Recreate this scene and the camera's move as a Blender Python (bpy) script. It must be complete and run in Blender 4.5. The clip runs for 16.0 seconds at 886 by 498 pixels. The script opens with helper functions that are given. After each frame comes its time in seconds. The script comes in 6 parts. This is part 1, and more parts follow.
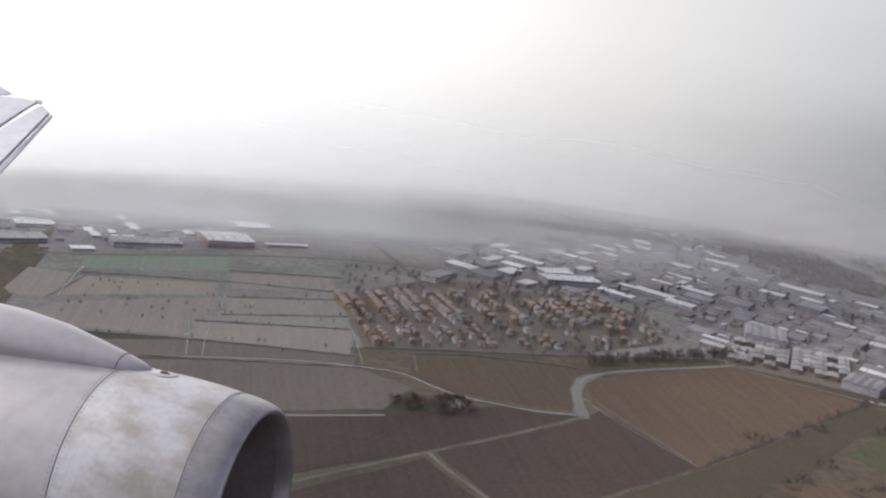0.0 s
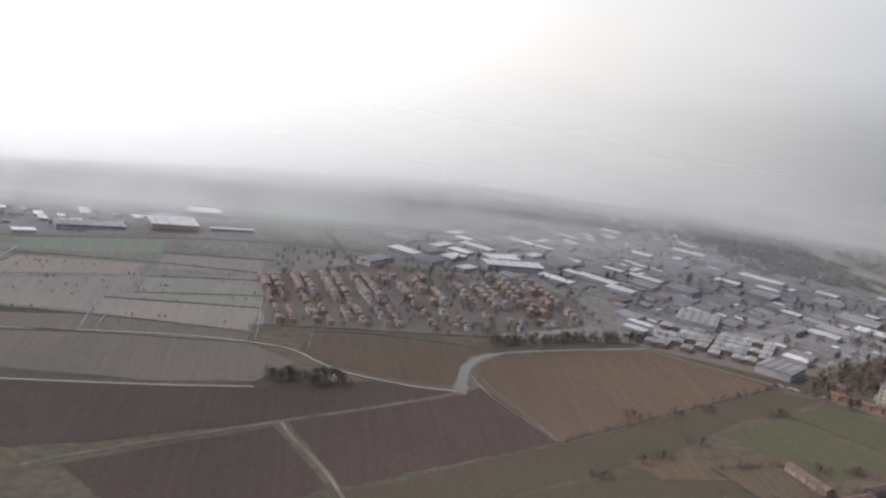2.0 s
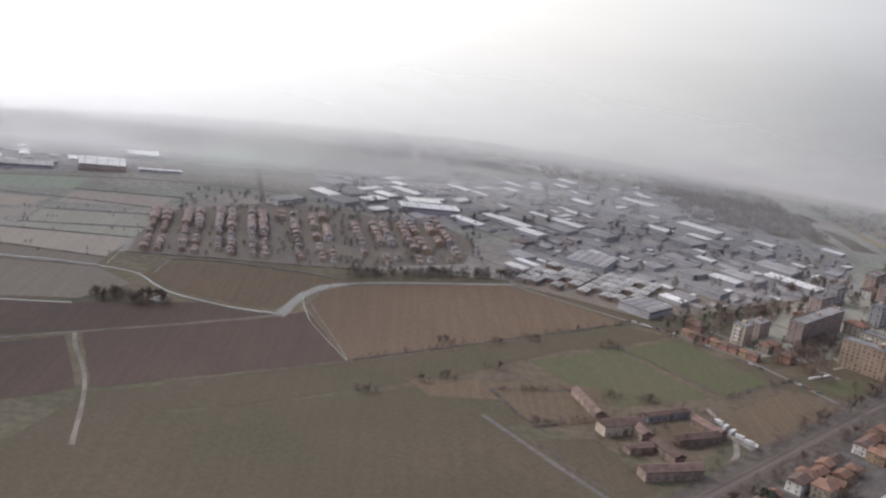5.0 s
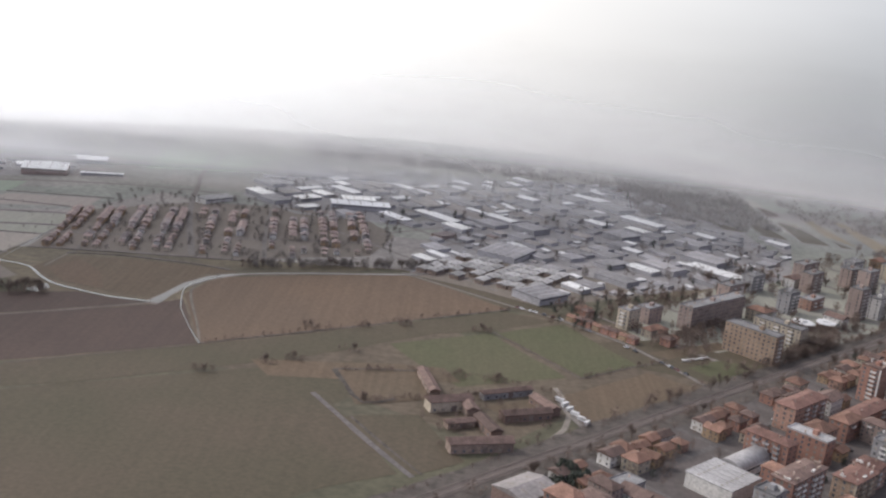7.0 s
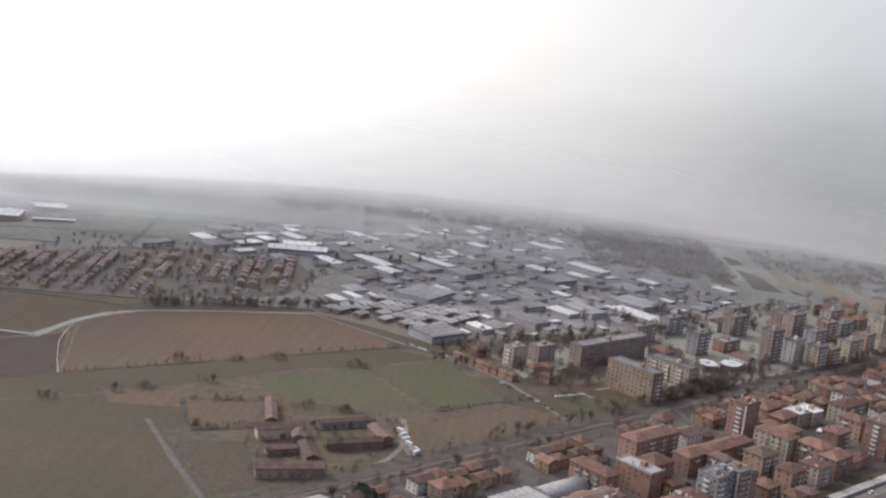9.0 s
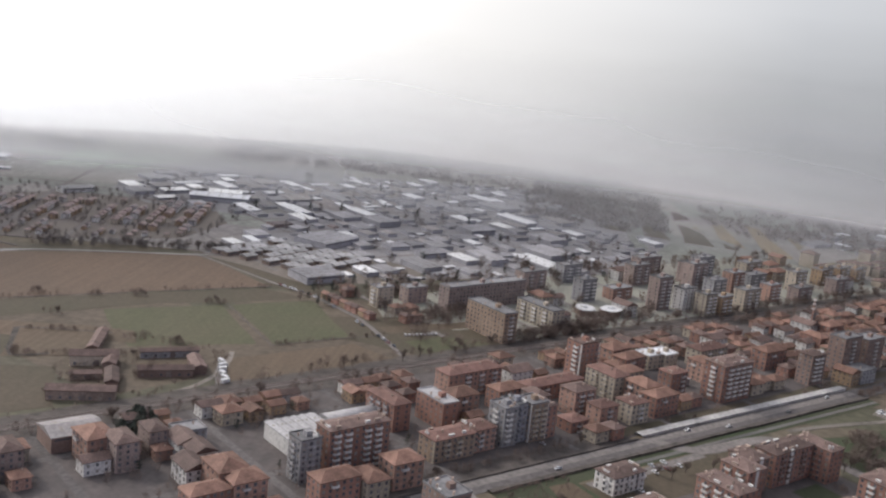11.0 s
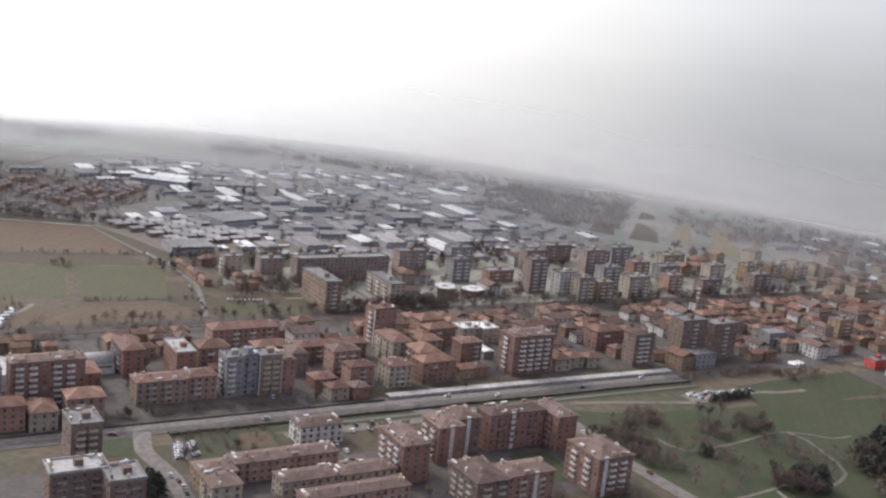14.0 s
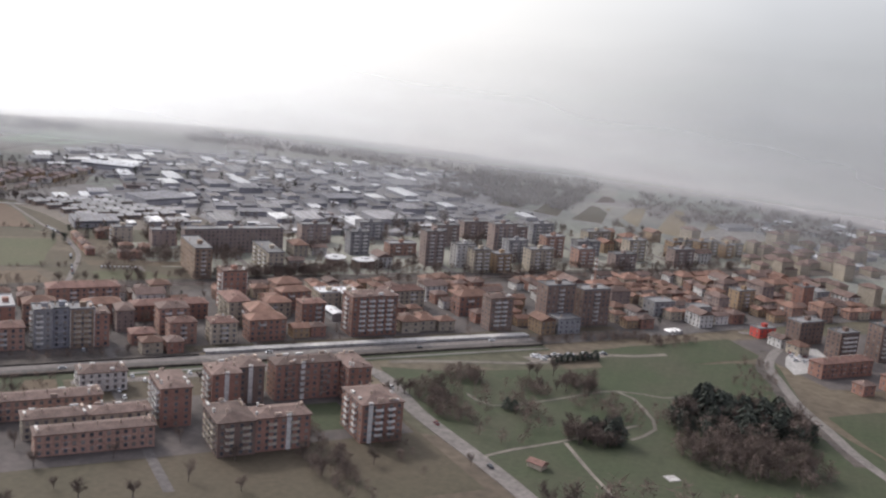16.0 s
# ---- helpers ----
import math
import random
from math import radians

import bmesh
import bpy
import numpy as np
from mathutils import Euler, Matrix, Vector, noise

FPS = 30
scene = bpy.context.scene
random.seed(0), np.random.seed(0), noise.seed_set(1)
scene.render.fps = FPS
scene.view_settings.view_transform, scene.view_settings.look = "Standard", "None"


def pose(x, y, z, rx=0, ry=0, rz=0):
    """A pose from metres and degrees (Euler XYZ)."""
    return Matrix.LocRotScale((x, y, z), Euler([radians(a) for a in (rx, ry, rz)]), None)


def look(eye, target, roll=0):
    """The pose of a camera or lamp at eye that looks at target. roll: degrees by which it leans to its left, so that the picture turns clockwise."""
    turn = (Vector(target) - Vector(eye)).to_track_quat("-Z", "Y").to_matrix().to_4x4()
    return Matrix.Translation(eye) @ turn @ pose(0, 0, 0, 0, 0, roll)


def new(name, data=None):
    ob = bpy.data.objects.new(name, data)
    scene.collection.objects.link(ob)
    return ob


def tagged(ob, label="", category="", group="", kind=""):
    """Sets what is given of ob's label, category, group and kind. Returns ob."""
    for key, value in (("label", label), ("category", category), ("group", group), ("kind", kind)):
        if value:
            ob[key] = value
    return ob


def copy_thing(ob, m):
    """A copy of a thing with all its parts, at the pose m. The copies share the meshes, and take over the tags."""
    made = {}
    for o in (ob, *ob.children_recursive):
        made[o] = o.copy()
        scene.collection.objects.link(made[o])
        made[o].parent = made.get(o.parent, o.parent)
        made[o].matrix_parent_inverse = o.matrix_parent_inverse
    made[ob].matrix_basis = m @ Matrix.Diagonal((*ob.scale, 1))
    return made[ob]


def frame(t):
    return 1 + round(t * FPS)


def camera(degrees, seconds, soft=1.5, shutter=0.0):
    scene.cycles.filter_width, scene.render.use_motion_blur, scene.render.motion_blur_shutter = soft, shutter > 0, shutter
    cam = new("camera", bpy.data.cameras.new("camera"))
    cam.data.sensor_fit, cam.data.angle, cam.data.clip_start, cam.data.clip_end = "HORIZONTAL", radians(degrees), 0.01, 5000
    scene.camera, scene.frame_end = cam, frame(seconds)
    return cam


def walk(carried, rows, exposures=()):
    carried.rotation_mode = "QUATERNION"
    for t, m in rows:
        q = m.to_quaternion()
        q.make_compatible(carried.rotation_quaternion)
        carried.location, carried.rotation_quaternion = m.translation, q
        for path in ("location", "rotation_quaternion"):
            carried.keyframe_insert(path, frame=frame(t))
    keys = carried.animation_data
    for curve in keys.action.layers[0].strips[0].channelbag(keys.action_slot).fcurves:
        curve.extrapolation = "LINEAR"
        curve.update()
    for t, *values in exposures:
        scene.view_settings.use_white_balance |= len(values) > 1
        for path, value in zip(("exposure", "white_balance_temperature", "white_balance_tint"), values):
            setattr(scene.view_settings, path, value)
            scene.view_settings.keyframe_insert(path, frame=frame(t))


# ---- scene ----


# ---------------------------------------------------------------- camera
def fly(x, y, z, yaw, pitch, roll):
    """A pose from the heading to the left of +y, the pitch upwards and the lean to the left, in degrees."""
    return pose(x, y, z) @ pose(0, 0, 0, 0, 0, yaw) @ pose(0, 0, 0, 90 + pitch) @ pose(0, 0, 0, 0, 0, roll)


cam = camera(45.56, 16.0, soft=2.35)
walk(cam, [
    (0.00, fly(18.11, 43.38, 122.73, -12.169, -11.520, 9.245)),
    (0.50, fly(33.49, 39.18, 123.63, -11.172, -11.785, 9.340)),
    (1.00, fly(49.23, 35.00, 124.42, -10.473, -11.846, 9.246)),
    (1.50, fly(65.30, 30.89, 125.11, -9.595, -11.840, 8.835)),
    (2.00, fly(81.67, 26.89, 125.69, -8.824, -12.025, 8.866)),
    (2.50, fly(98.31, 23.04, 126.16, -7.971, -12.595, 8.837)),
    (3.00, fly(115.20, 19.39, 126.54, -6.911, -13.154, 8.608)),
    (3.50, fly(132.32, 15.97, 126.80, -5.950, -13.562, 8.597)),
    (4.00, fly(149.65, 12.80, 126.96, -5.210, -13.972, 8.600)),
    (4.20, fly(156.63, 11.62, 127.00, -4.869, -14.080, 8.694)),
    (5.25, fly(193.73, 6.24, 126.91, -3.038, -14.473, 8.269)),
    (6.30, fly(231.43, 2.43, 126.35, -1.248, -14.775, 7.640)),
    (6.50, fly(238.66, 1.90, 126.19, -1.088, -14.486, 6.843)),
    (7.00, fly(256.82, 0.85, 125.72, -0.065, -13.905, 6.667)),
    (7.50, fly(275.06, 0.21, 125.15, 1.217, -12.894, 6.300)),
    (8.00, fly(293.36, 0.00, 124.47, 2.108, -11.500, 5.832)),
    (8.20, fly(300.70, 0.03, 124.17, 2.377, -11.198, 6.034)),
    (9.25, fly(339.34, 1.35, 122.32, 4.386, -10.754, 5.701)),
    (10.30, fly(378.13, 4.58, 120.00, 6.295, -10.449, 5.432)),
    (10.50, fly(385.52, 5.41, 119.50, 6.119, -10.755, 5.909)),
    (11.00, fly(404.02, 7.78, 118.19, 6.402, -12.682, 6.003)),
    (11.50, fly(422.53, 10.55, 116.78, 7.315, -13.885, 5.881)),
    (12.00, fly(441.04, 13.72, 115.26, 8.486, -14.695, 6.095)),
    (12.50, fly(459.55, 17.27, 113.64, 9.818, -14.705, 6.104)),
    (13.00, fly(478.06, 21.18, 111.91, 11.066, -13.806, 6.266)),
    (13.50, fly(496.56, 25.43, 110.08, 12.425, -12.704, 6.142)),
    (14.00, fly(515.07, 29.99, 108.14, 13.509, -12.022, 6.158)),
    (14.50, fly(533.57, 34.83, 106.09, 14.660, -11.686, 5.938)),
    (15.00, fly(552.07, 39.93, 103.94, 15.629, -11.518, 5.439)),
    (15.50, fly(570.57, 45.24, 101.69, 16.597, -11.453, 5.285)),
    (16.00, fly(589.09, 50.73, 99.33, 17.564, -11.905, 5.085)),
], exposures=[(0.0, -0.28, 6420, 10), (2.0, -0.2, 6420, 10), (4.0, -0.12, 6420, 10), (7.0, 0.0, 6420, 10), (8.2, 0.0, 6420, 10), (10.4, -0.12, 6420, 10), (11.2, 0.0, 6420, 10), (12.5, 0.2, 6420, 10), (14.0, 0.16, 6420, 10), (16.0, 0.12, 6420, 10)])

# ---------------------------------------------------------------- sun, sky, haze light
SUN_LEFT, SUN_UP = 67.0, 38.0          # degrees to the left of +y, degrees over the horizon
sun_dir = Vector((-math.sin(radians(SUN_LEFT)) * math.cos(radians(SUN_UP)),
                  math.cos(radians(SUN_LEFT)) * math.cos(radians(SUN_UP)), math.sin(radians(SUN_UP))))
sun = new("sun", bpy.data.lights.new("sun", "SUN"))
sun.data.energy, sun.data.angle, sun.data.color = 2.2, radians(5.0), (1.0, 0.93, 0.87)
sun.matrix_world = look(sun_dir * 900, (0, 0, 0))

world = bpy.data.worlds.new("hazy_sky")
scene.world = world
world.use_nodes = True
wn, wl = world.node_tree.nodes, world.node_tree.links
wn.clear()
sky = wn.new("ShaderNodeTexSky")
sky.sky_type, sky.sun_disc = "NISHITA", False
sky.sun_elevation, sky.sun_rotation = radians(SUN_UP), radians(-SUN_LEFT)
sky.altitude, sky.air_density, sky.dust_density, sky.ozone_density = 100, 1.0, 3.0, 1.0
sky_bg = wn.new("ShaderNodeBackground")
sky_bg.inputs["Strength"].default_value = 0.05
wl.new(sky.outputs["Color"], sky_bg.inputs["Color"])
# thin cloud and haze: brightest towards the sun, grey away from it
geo = wn.new("ShaderNodeTexCoord")
dot = wn.new("ShaderNodeVectorMath")
dot.operation = "DOT_PRODUCT"
dot.inputs[1].default_value = sun_dir
wl.new(geo.outputs["Generated"], dot.inputs[0])
cloud = wn.new("ShaderNodeTexNoise")
cloud.inputs["Scale"].default_value, cloud.inputs["Detail"].default_value = 2.2, 4.0
squash = wn.new("ShaderNodeMapping")
squash.inputs["Scale"].default_value = (1, 1, 2.6)
wl.new(geo.outputs["Generated"], squash.inputs["Vector"])
wl.new(squash.outputs["Vector"], cloud.inputs["Vector"])
wob = wn.new("ShaderNodeMath")
wob.operation = "MULTIPLY_ADD"
wob.inputs[1].default_value = 0.07
wl.new(cloud.outputs["Fac"], wob.inputs[0])
wl.new(dot.outputs["Value"], wob.inputs[2])
veil = wn.new("ShaderNodeValToRGB")
veil.color_ramp.interpolation = "EASE"
stops = veil.color_ramp.elements
stops[0].position, stops[0].color = 0.0, (0.70, 0.69, 0.86, 1)
stops[1].position, stops[1].color = 1.0, (4.2, 4.1, 4.0, 1)
for at, tone in ((0.18, (0.74, 0.73, 0.89, 1)), (0.38, (0.80, 0.79, 0.88, 1)), (0.54, (1.08, 1.06, 1.055, 1)), (0.68, (2.4, 2.36, 2.33, 1))):
    e = stops.new(at)
    e.color = tone
wl.new(wob.outputs["Value"], veil.inputs["Fac"])
veil_bg = wn.new("ShaderNodeBackground")
veil_bg.inputs["Strength"].default_value = 1.22
high = wn.new("ShaderNodeSeparateXYZ")
wl.new(geo.outputs["Generated"], high.inputs["Vector"])
thin = wn.new("ShaderNodeValToRGB")                  # the haze thins out overhead
thin.color_ramp.elements[0].position, thin.color_ramp.elements[0].color = 0.12, (1, 1, 1, 1)
thin.color_ramp.elements[1].position, thin.color_ramp.elements[1].color = 0.75, (0.36, 0.37, 0.40, 1)
wl.new(high.outputs["Z"], thin.inputs["Fac"])
thinned = wn.new("ShaderNodeVectorMath")
thinned.operation = "MULTIPLY"
wl.new(veil.outputs["Color"], thinned.inputs[0])
wl.new(thin.outputs["Color"], thinned.inputs[1])
wl.new(thinned.outputs["Vector"], veil_bg.inputs["Color"])
add = wn.new("ShaderNodeAddShader")
wl.new(sky_bg.outputs["Background"], add.inputs[0])
wl.new(veil_bg.outputs["Background"], add.inputs[1])
out = wn.new("ShaderNodeOutputWorld")
wl.new(add.outputs["Shader"], out.inputs["Surface"])


# ---------------------------------------------------------------- materials
def haze_lift(c):
    """Base colour raised and greyed to stand in for the near haze."""
    return tuple(v * 0.93 + d for v, d in zip(c, (0.0165, 0.0155, 0.0175)))


def node_material(name, rough=0.85, metal=0.0, spec=0.3):
    m = bpy.data.materials.new(name)
    m.use_nodes = True
    nodes, links = m.node_tree.nodes, m.node_tree.links
    p = nodes["Principled BSDF"]
    p.inputs["Roughness"].default_value = rough
    p.inputs["Metallic"].default_value = metal
    p.inputs["Specular IOR Level"].default_value = spec
    return m, nodes, links, p


def noise_node(nodes, links, coord, scale, detail=4.0, stretch=(1, 1, 1), turn=0.0):
    mapping = nodes.new("ShaderNodeMapping")
    mapping.inputs["Scale"].default_value = stretch
    mapping.inputs["Rotation"].default_value = (0, 0, radians(turn))
    links.new(coord, mapping.inputs["Vector"])
    n = nodes.new("ShaderNodeTexNoise")
    n.inputs["Scale"].default_value, n.inputs["Detail"].default_value = scale, detail
    links.new(mapping.outputs["Vector"], n.inputs["Vector"])
    return n.outputs["Fac"]


def ramp(nodes, links, fac, *pairs):
    r = nodes.new("ShaderNodeValToRGB")
    r.color_ramp.elements[0].position, r.color_ramp.elements[0].color = pairs[0][0], (*pairs[0][1], 1)
    r.color_ramp.elements[1].position, r.color_ramp.elements[1].color = pairs[-1][0], (*pairs[-1][1], 1)
    for at, c in pairs[1:-1]:
        e = r.color_ramp.elements.new(at)
        e.color = (*c, 1)
    links.new(fac, r.inputs["Fac"])
    return r.outputs["Color"]


def blend(nodes, links, fac, one, two, kind="MIX"):
    x = nodes.new("ShaderNodeMix")
    x.data_type, x.blend_type = "RGBA", kind
    for socket, value in (("Factor", fac), ("A", one), ("B", two)):
        target = next(i for i in x.inputs if i.name == socket and i.enabled)
        if isinstance(value, (int, float)):
            target.default_value = value
        elif isinstance(value, tuple):
            target.default_value = (*value, 1)
        else:
            links.new(value, target)
    return next(o for o in x.outputs if o.enabled)


def shade(c, k):
    return tuple(min(1.0, v * k) for v in c)


def surface(name, colour, rough=0.85, metal=0.0, spec=0.3, vary=0.35, coarse=0.15, fine=2.0, per_object=0.25, bump=0.0):
    """A worn surface: stains at a coarse scale, grain at a fine one, and a tone of its own for each object."""
    m, nodes, links, p = node_material(name, rough, metal, spec)
    colour = haze_lift(colour)
    co = nodes.new("ShaderNodeTexCoord").outputs["Object"]
    info = nodes.new("ShaderNodeObjectInfo").outputs["Random"]
    base = ramp(nodes, links, noise_node(nodes, links, co, coarse, 5), (0.3, shade(colour, 1 - vary)), (0.5, colour), (0.72, shade(colour, 1 + vary)))
    grain = ramp(nodes, links, noise_node(nodes, links, co, fine, 3), (0.3, (0.72, 0.72, 0.72)), (0.7, (1.18, 1.18, 1.18)))
    base = blend(nodes, links, 1.0, base, grain, "MULTIPLY")
    own = ramp(nodes, links, info, (0.0, (1 - per_object,) * 3), (1.0, (1 + per_object,) * 3))
    links.new(blend(nodes, links, 1.0, base, own, "MULTIPLY"), p.inputs["Base Color"])
    if bump:
        b = nodes.new("ShaderNodeBump")
        b.inputs["Strength"].default_value, b.inputs["Distance"].default_value = 0.6, bump
        links.new(noise_node(nodes, links, co, fine * 1.7, 4), b.inputs["Height"])
        links.new(b.outputs["Normal"], p.inputs["Normal"])
    return m


def field_material(name, colour, second, turn, furrow=0.25, pitch=1.2, patch=0.02, rough=0.8, spec=0.2, tufts=0.15):
    """Soil or grass with drifts of a second tone and tractor lines along one direction."""
    m, nodes, links, p = node_material(name, rough, 0, spec)
    colour, second = haze_lift(colour), haze_lift(second)
    co = nodes.new("ShaderNodeTexCoord").outputs["Object"]
    drift = ramp(nodes, links, noise_node(nodes, links, co, patch, 6), (0.34, colour), (0.66, second))
    streak = noise_node(nodes, links, co, 0.6 / pitch, 3, (1, 0.035, 1), turn)
    lines = ramp(nodes, links, streak, (0.35, (1 - furrow,) * 3), (0.65, (1 + furrow,) * 3))
    tuft = ramp(nodes, links, noise_node(nodes, links, co, 0.7, 4), (0.3, (1 - tufts,) * 3), (0.7, (1 + 0.8 * tufts,) * 3))
    c = blend(nodes, links, 1.0, drift, lines, "MULTIPLY")
    links.new(blend(nodes, links, 1.0, c, tuft, "MULTIPLY"), p.inputs["Base Color"])
    b = nodes.new("ShaderNodeBump")
    b.inputs["Strength"].default_value, b.inputs["Distance"].default_value = 0.12, 0.3
    links.new(streak, b.inputs["Height"])
    links.new(b.outputs["Normal"], p.inputs["Normal"])
    return m


def country_material(name, *tones):
    """Open country far out: fields of many tones, hedges and scrub."""
    m, nodes, links, p = node_material(name, 0.8, 0, 0.2)
    co = nodes.new("ShaderNodeTexCoord").outputs["Object"]
    mapping = nodes.new("ShaderNodeMapping")
    mapping.inputs["Rotation"].default_value = (0, 0, radians(24))
    mapping.inputs["Scale"].default_value = (1.0, 1.9, 0.001)
    links.new(co, mapping.inputs["Vector"])
    cells = nodes.new("ShaderNodeTexVoronoi")
    cells.inputs["Scale"].default_value = 0.011
    links.new(mapping.outputs["Vector"], cells.inputs["Vector"])
    bw = nodes.new("ShaderNodeSeparateColor")
    links.new(cells.outputs["Color"], bw.inputs["Color"])
    tone = ramp(nodes, links, bw.outputs["Red"], *zip((0.0, 0.3, 0.55, 0.8, 1.0), tones))
    scrub = ramp(nodes, links, noise_node(nodes, links, co, 0.02, 7), (0.3, (0.8, 0.8, 0.8)), (0.7, (1.15, 1.15, 1.15)))
    grain = ramp(nodes, links, noise_node(nodes, links, co, 0.35, 4), (0.3, (0.75, 0.75, 0.75)), (0.7, (1.2, 1.2, 1.2)))
    c = blend(nodes, links, 1.0, tone, scrub, "MULTIPLY")
    links.new(blend(nodes, links, 1.0, c, grain, "MULTIPLY"), p.inputs["Base Color"])
    return m


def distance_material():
    """Haze and low sky painted as emission: bright sunwards, dull away and towards the ground."""
    m = bpy.data.materials.new("glowing_haze")
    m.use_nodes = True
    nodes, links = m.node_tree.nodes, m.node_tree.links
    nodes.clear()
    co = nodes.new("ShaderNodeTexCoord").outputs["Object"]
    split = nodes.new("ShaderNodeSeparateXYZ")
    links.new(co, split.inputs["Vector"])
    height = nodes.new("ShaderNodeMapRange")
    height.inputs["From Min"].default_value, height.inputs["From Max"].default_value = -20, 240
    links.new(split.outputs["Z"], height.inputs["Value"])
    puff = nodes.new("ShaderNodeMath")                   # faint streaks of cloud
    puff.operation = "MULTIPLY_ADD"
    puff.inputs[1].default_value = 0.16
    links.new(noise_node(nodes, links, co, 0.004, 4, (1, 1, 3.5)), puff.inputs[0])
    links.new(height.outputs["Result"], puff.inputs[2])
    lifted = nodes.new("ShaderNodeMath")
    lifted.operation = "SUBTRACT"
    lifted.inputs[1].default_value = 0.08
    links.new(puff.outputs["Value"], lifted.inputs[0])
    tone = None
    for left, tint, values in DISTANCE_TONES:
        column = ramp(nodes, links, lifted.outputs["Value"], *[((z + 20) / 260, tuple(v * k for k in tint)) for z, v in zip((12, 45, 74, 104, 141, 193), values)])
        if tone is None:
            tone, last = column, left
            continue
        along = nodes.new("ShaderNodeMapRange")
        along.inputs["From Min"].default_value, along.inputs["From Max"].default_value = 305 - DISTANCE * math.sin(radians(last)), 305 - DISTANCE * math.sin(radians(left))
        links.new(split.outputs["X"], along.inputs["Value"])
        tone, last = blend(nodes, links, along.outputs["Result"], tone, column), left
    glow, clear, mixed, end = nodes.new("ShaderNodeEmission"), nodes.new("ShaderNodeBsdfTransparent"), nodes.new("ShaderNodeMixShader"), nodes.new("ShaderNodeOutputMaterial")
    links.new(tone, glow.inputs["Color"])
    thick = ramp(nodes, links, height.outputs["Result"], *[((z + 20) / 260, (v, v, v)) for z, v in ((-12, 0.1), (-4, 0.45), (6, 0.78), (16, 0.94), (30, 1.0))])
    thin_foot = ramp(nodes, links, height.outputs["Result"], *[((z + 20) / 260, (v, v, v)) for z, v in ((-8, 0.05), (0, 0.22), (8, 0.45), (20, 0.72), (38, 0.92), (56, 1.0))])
    sunny = nodes.new("ShaderNodeMapRange")              # more opaque at the sunny end, a painted copy of the glare
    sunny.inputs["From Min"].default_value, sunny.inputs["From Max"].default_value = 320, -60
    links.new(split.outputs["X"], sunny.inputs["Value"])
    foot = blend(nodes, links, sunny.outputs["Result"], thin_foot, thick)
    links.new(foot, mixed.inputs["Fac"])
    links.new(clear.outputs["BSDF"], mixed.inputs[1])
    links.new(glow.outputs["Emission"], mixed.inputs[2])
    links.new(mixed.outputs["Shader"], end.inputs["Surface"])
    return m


def haze_sheet_material(left, middle, right):
    """Thin white sheet for haze, lit by sun and sky; opacity painted higher sunwards."""
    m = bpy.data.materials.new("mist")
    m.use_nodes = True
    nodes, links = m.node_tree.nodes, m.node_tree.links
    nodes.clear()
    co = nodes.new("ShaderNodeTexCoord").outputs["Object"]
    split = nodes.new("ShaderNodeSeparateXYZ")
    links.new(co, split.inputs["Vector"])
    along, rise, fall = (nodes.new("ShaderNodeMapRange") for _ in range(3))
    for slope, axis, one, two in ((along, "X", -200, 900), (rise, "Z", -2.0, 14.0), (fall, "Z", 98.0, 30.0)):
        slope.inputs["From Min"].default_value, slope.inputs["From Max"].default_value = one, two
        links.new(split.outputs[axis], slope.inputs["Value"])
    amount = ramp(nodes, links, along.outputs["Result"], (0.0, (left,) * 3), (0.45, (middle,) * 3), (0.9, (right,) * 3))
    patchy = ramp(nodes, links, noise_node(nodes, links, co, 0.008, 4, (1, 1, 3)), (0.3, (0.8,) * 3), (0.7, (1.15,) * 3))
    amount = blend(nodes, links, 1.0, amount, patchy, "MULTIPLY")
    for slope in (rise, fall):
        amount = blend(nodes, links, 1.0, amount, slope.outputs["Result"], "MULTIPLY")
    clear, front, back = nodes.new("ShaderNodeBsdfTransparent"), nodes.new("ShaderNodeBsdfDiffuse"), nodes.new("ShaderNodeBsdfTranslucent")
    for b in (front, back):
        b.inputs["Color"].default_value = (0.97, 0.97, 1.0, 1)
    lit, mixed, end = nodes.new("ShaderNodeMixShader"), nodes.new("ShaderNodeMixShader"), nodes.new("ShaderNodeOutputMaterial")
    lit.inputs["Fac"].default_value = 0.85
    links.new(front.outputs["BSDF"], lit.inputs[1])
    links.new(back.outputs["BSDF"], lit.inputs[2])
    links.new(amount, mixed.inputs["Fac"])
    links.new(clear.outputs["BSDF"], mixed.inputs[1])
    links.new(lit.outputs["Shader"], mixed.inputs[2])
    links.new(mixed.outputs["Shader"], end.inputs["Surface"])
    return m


# the low sky's painted glow from its dull end to its bright end: degrees to the left of +y, tint, brightness from the
# ground upwards
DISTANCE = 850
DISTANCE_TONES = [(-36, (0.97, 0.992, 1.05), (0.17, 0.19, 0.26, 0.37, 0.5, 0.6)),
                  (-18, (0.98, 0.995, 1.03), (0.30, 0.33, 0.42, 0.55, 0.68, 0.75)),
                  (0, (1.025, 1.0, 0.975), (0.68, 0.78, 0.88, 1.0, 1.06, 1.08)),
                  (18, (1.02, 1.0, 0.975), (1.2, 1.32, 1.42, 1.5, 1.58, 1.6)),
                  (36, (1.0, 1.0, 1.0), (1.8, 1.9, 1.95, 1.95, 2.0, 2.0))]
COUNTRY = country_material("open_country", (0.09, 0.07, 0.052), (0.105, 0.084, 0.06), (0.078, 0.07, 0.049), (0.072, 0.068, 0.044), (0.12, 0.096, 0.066))
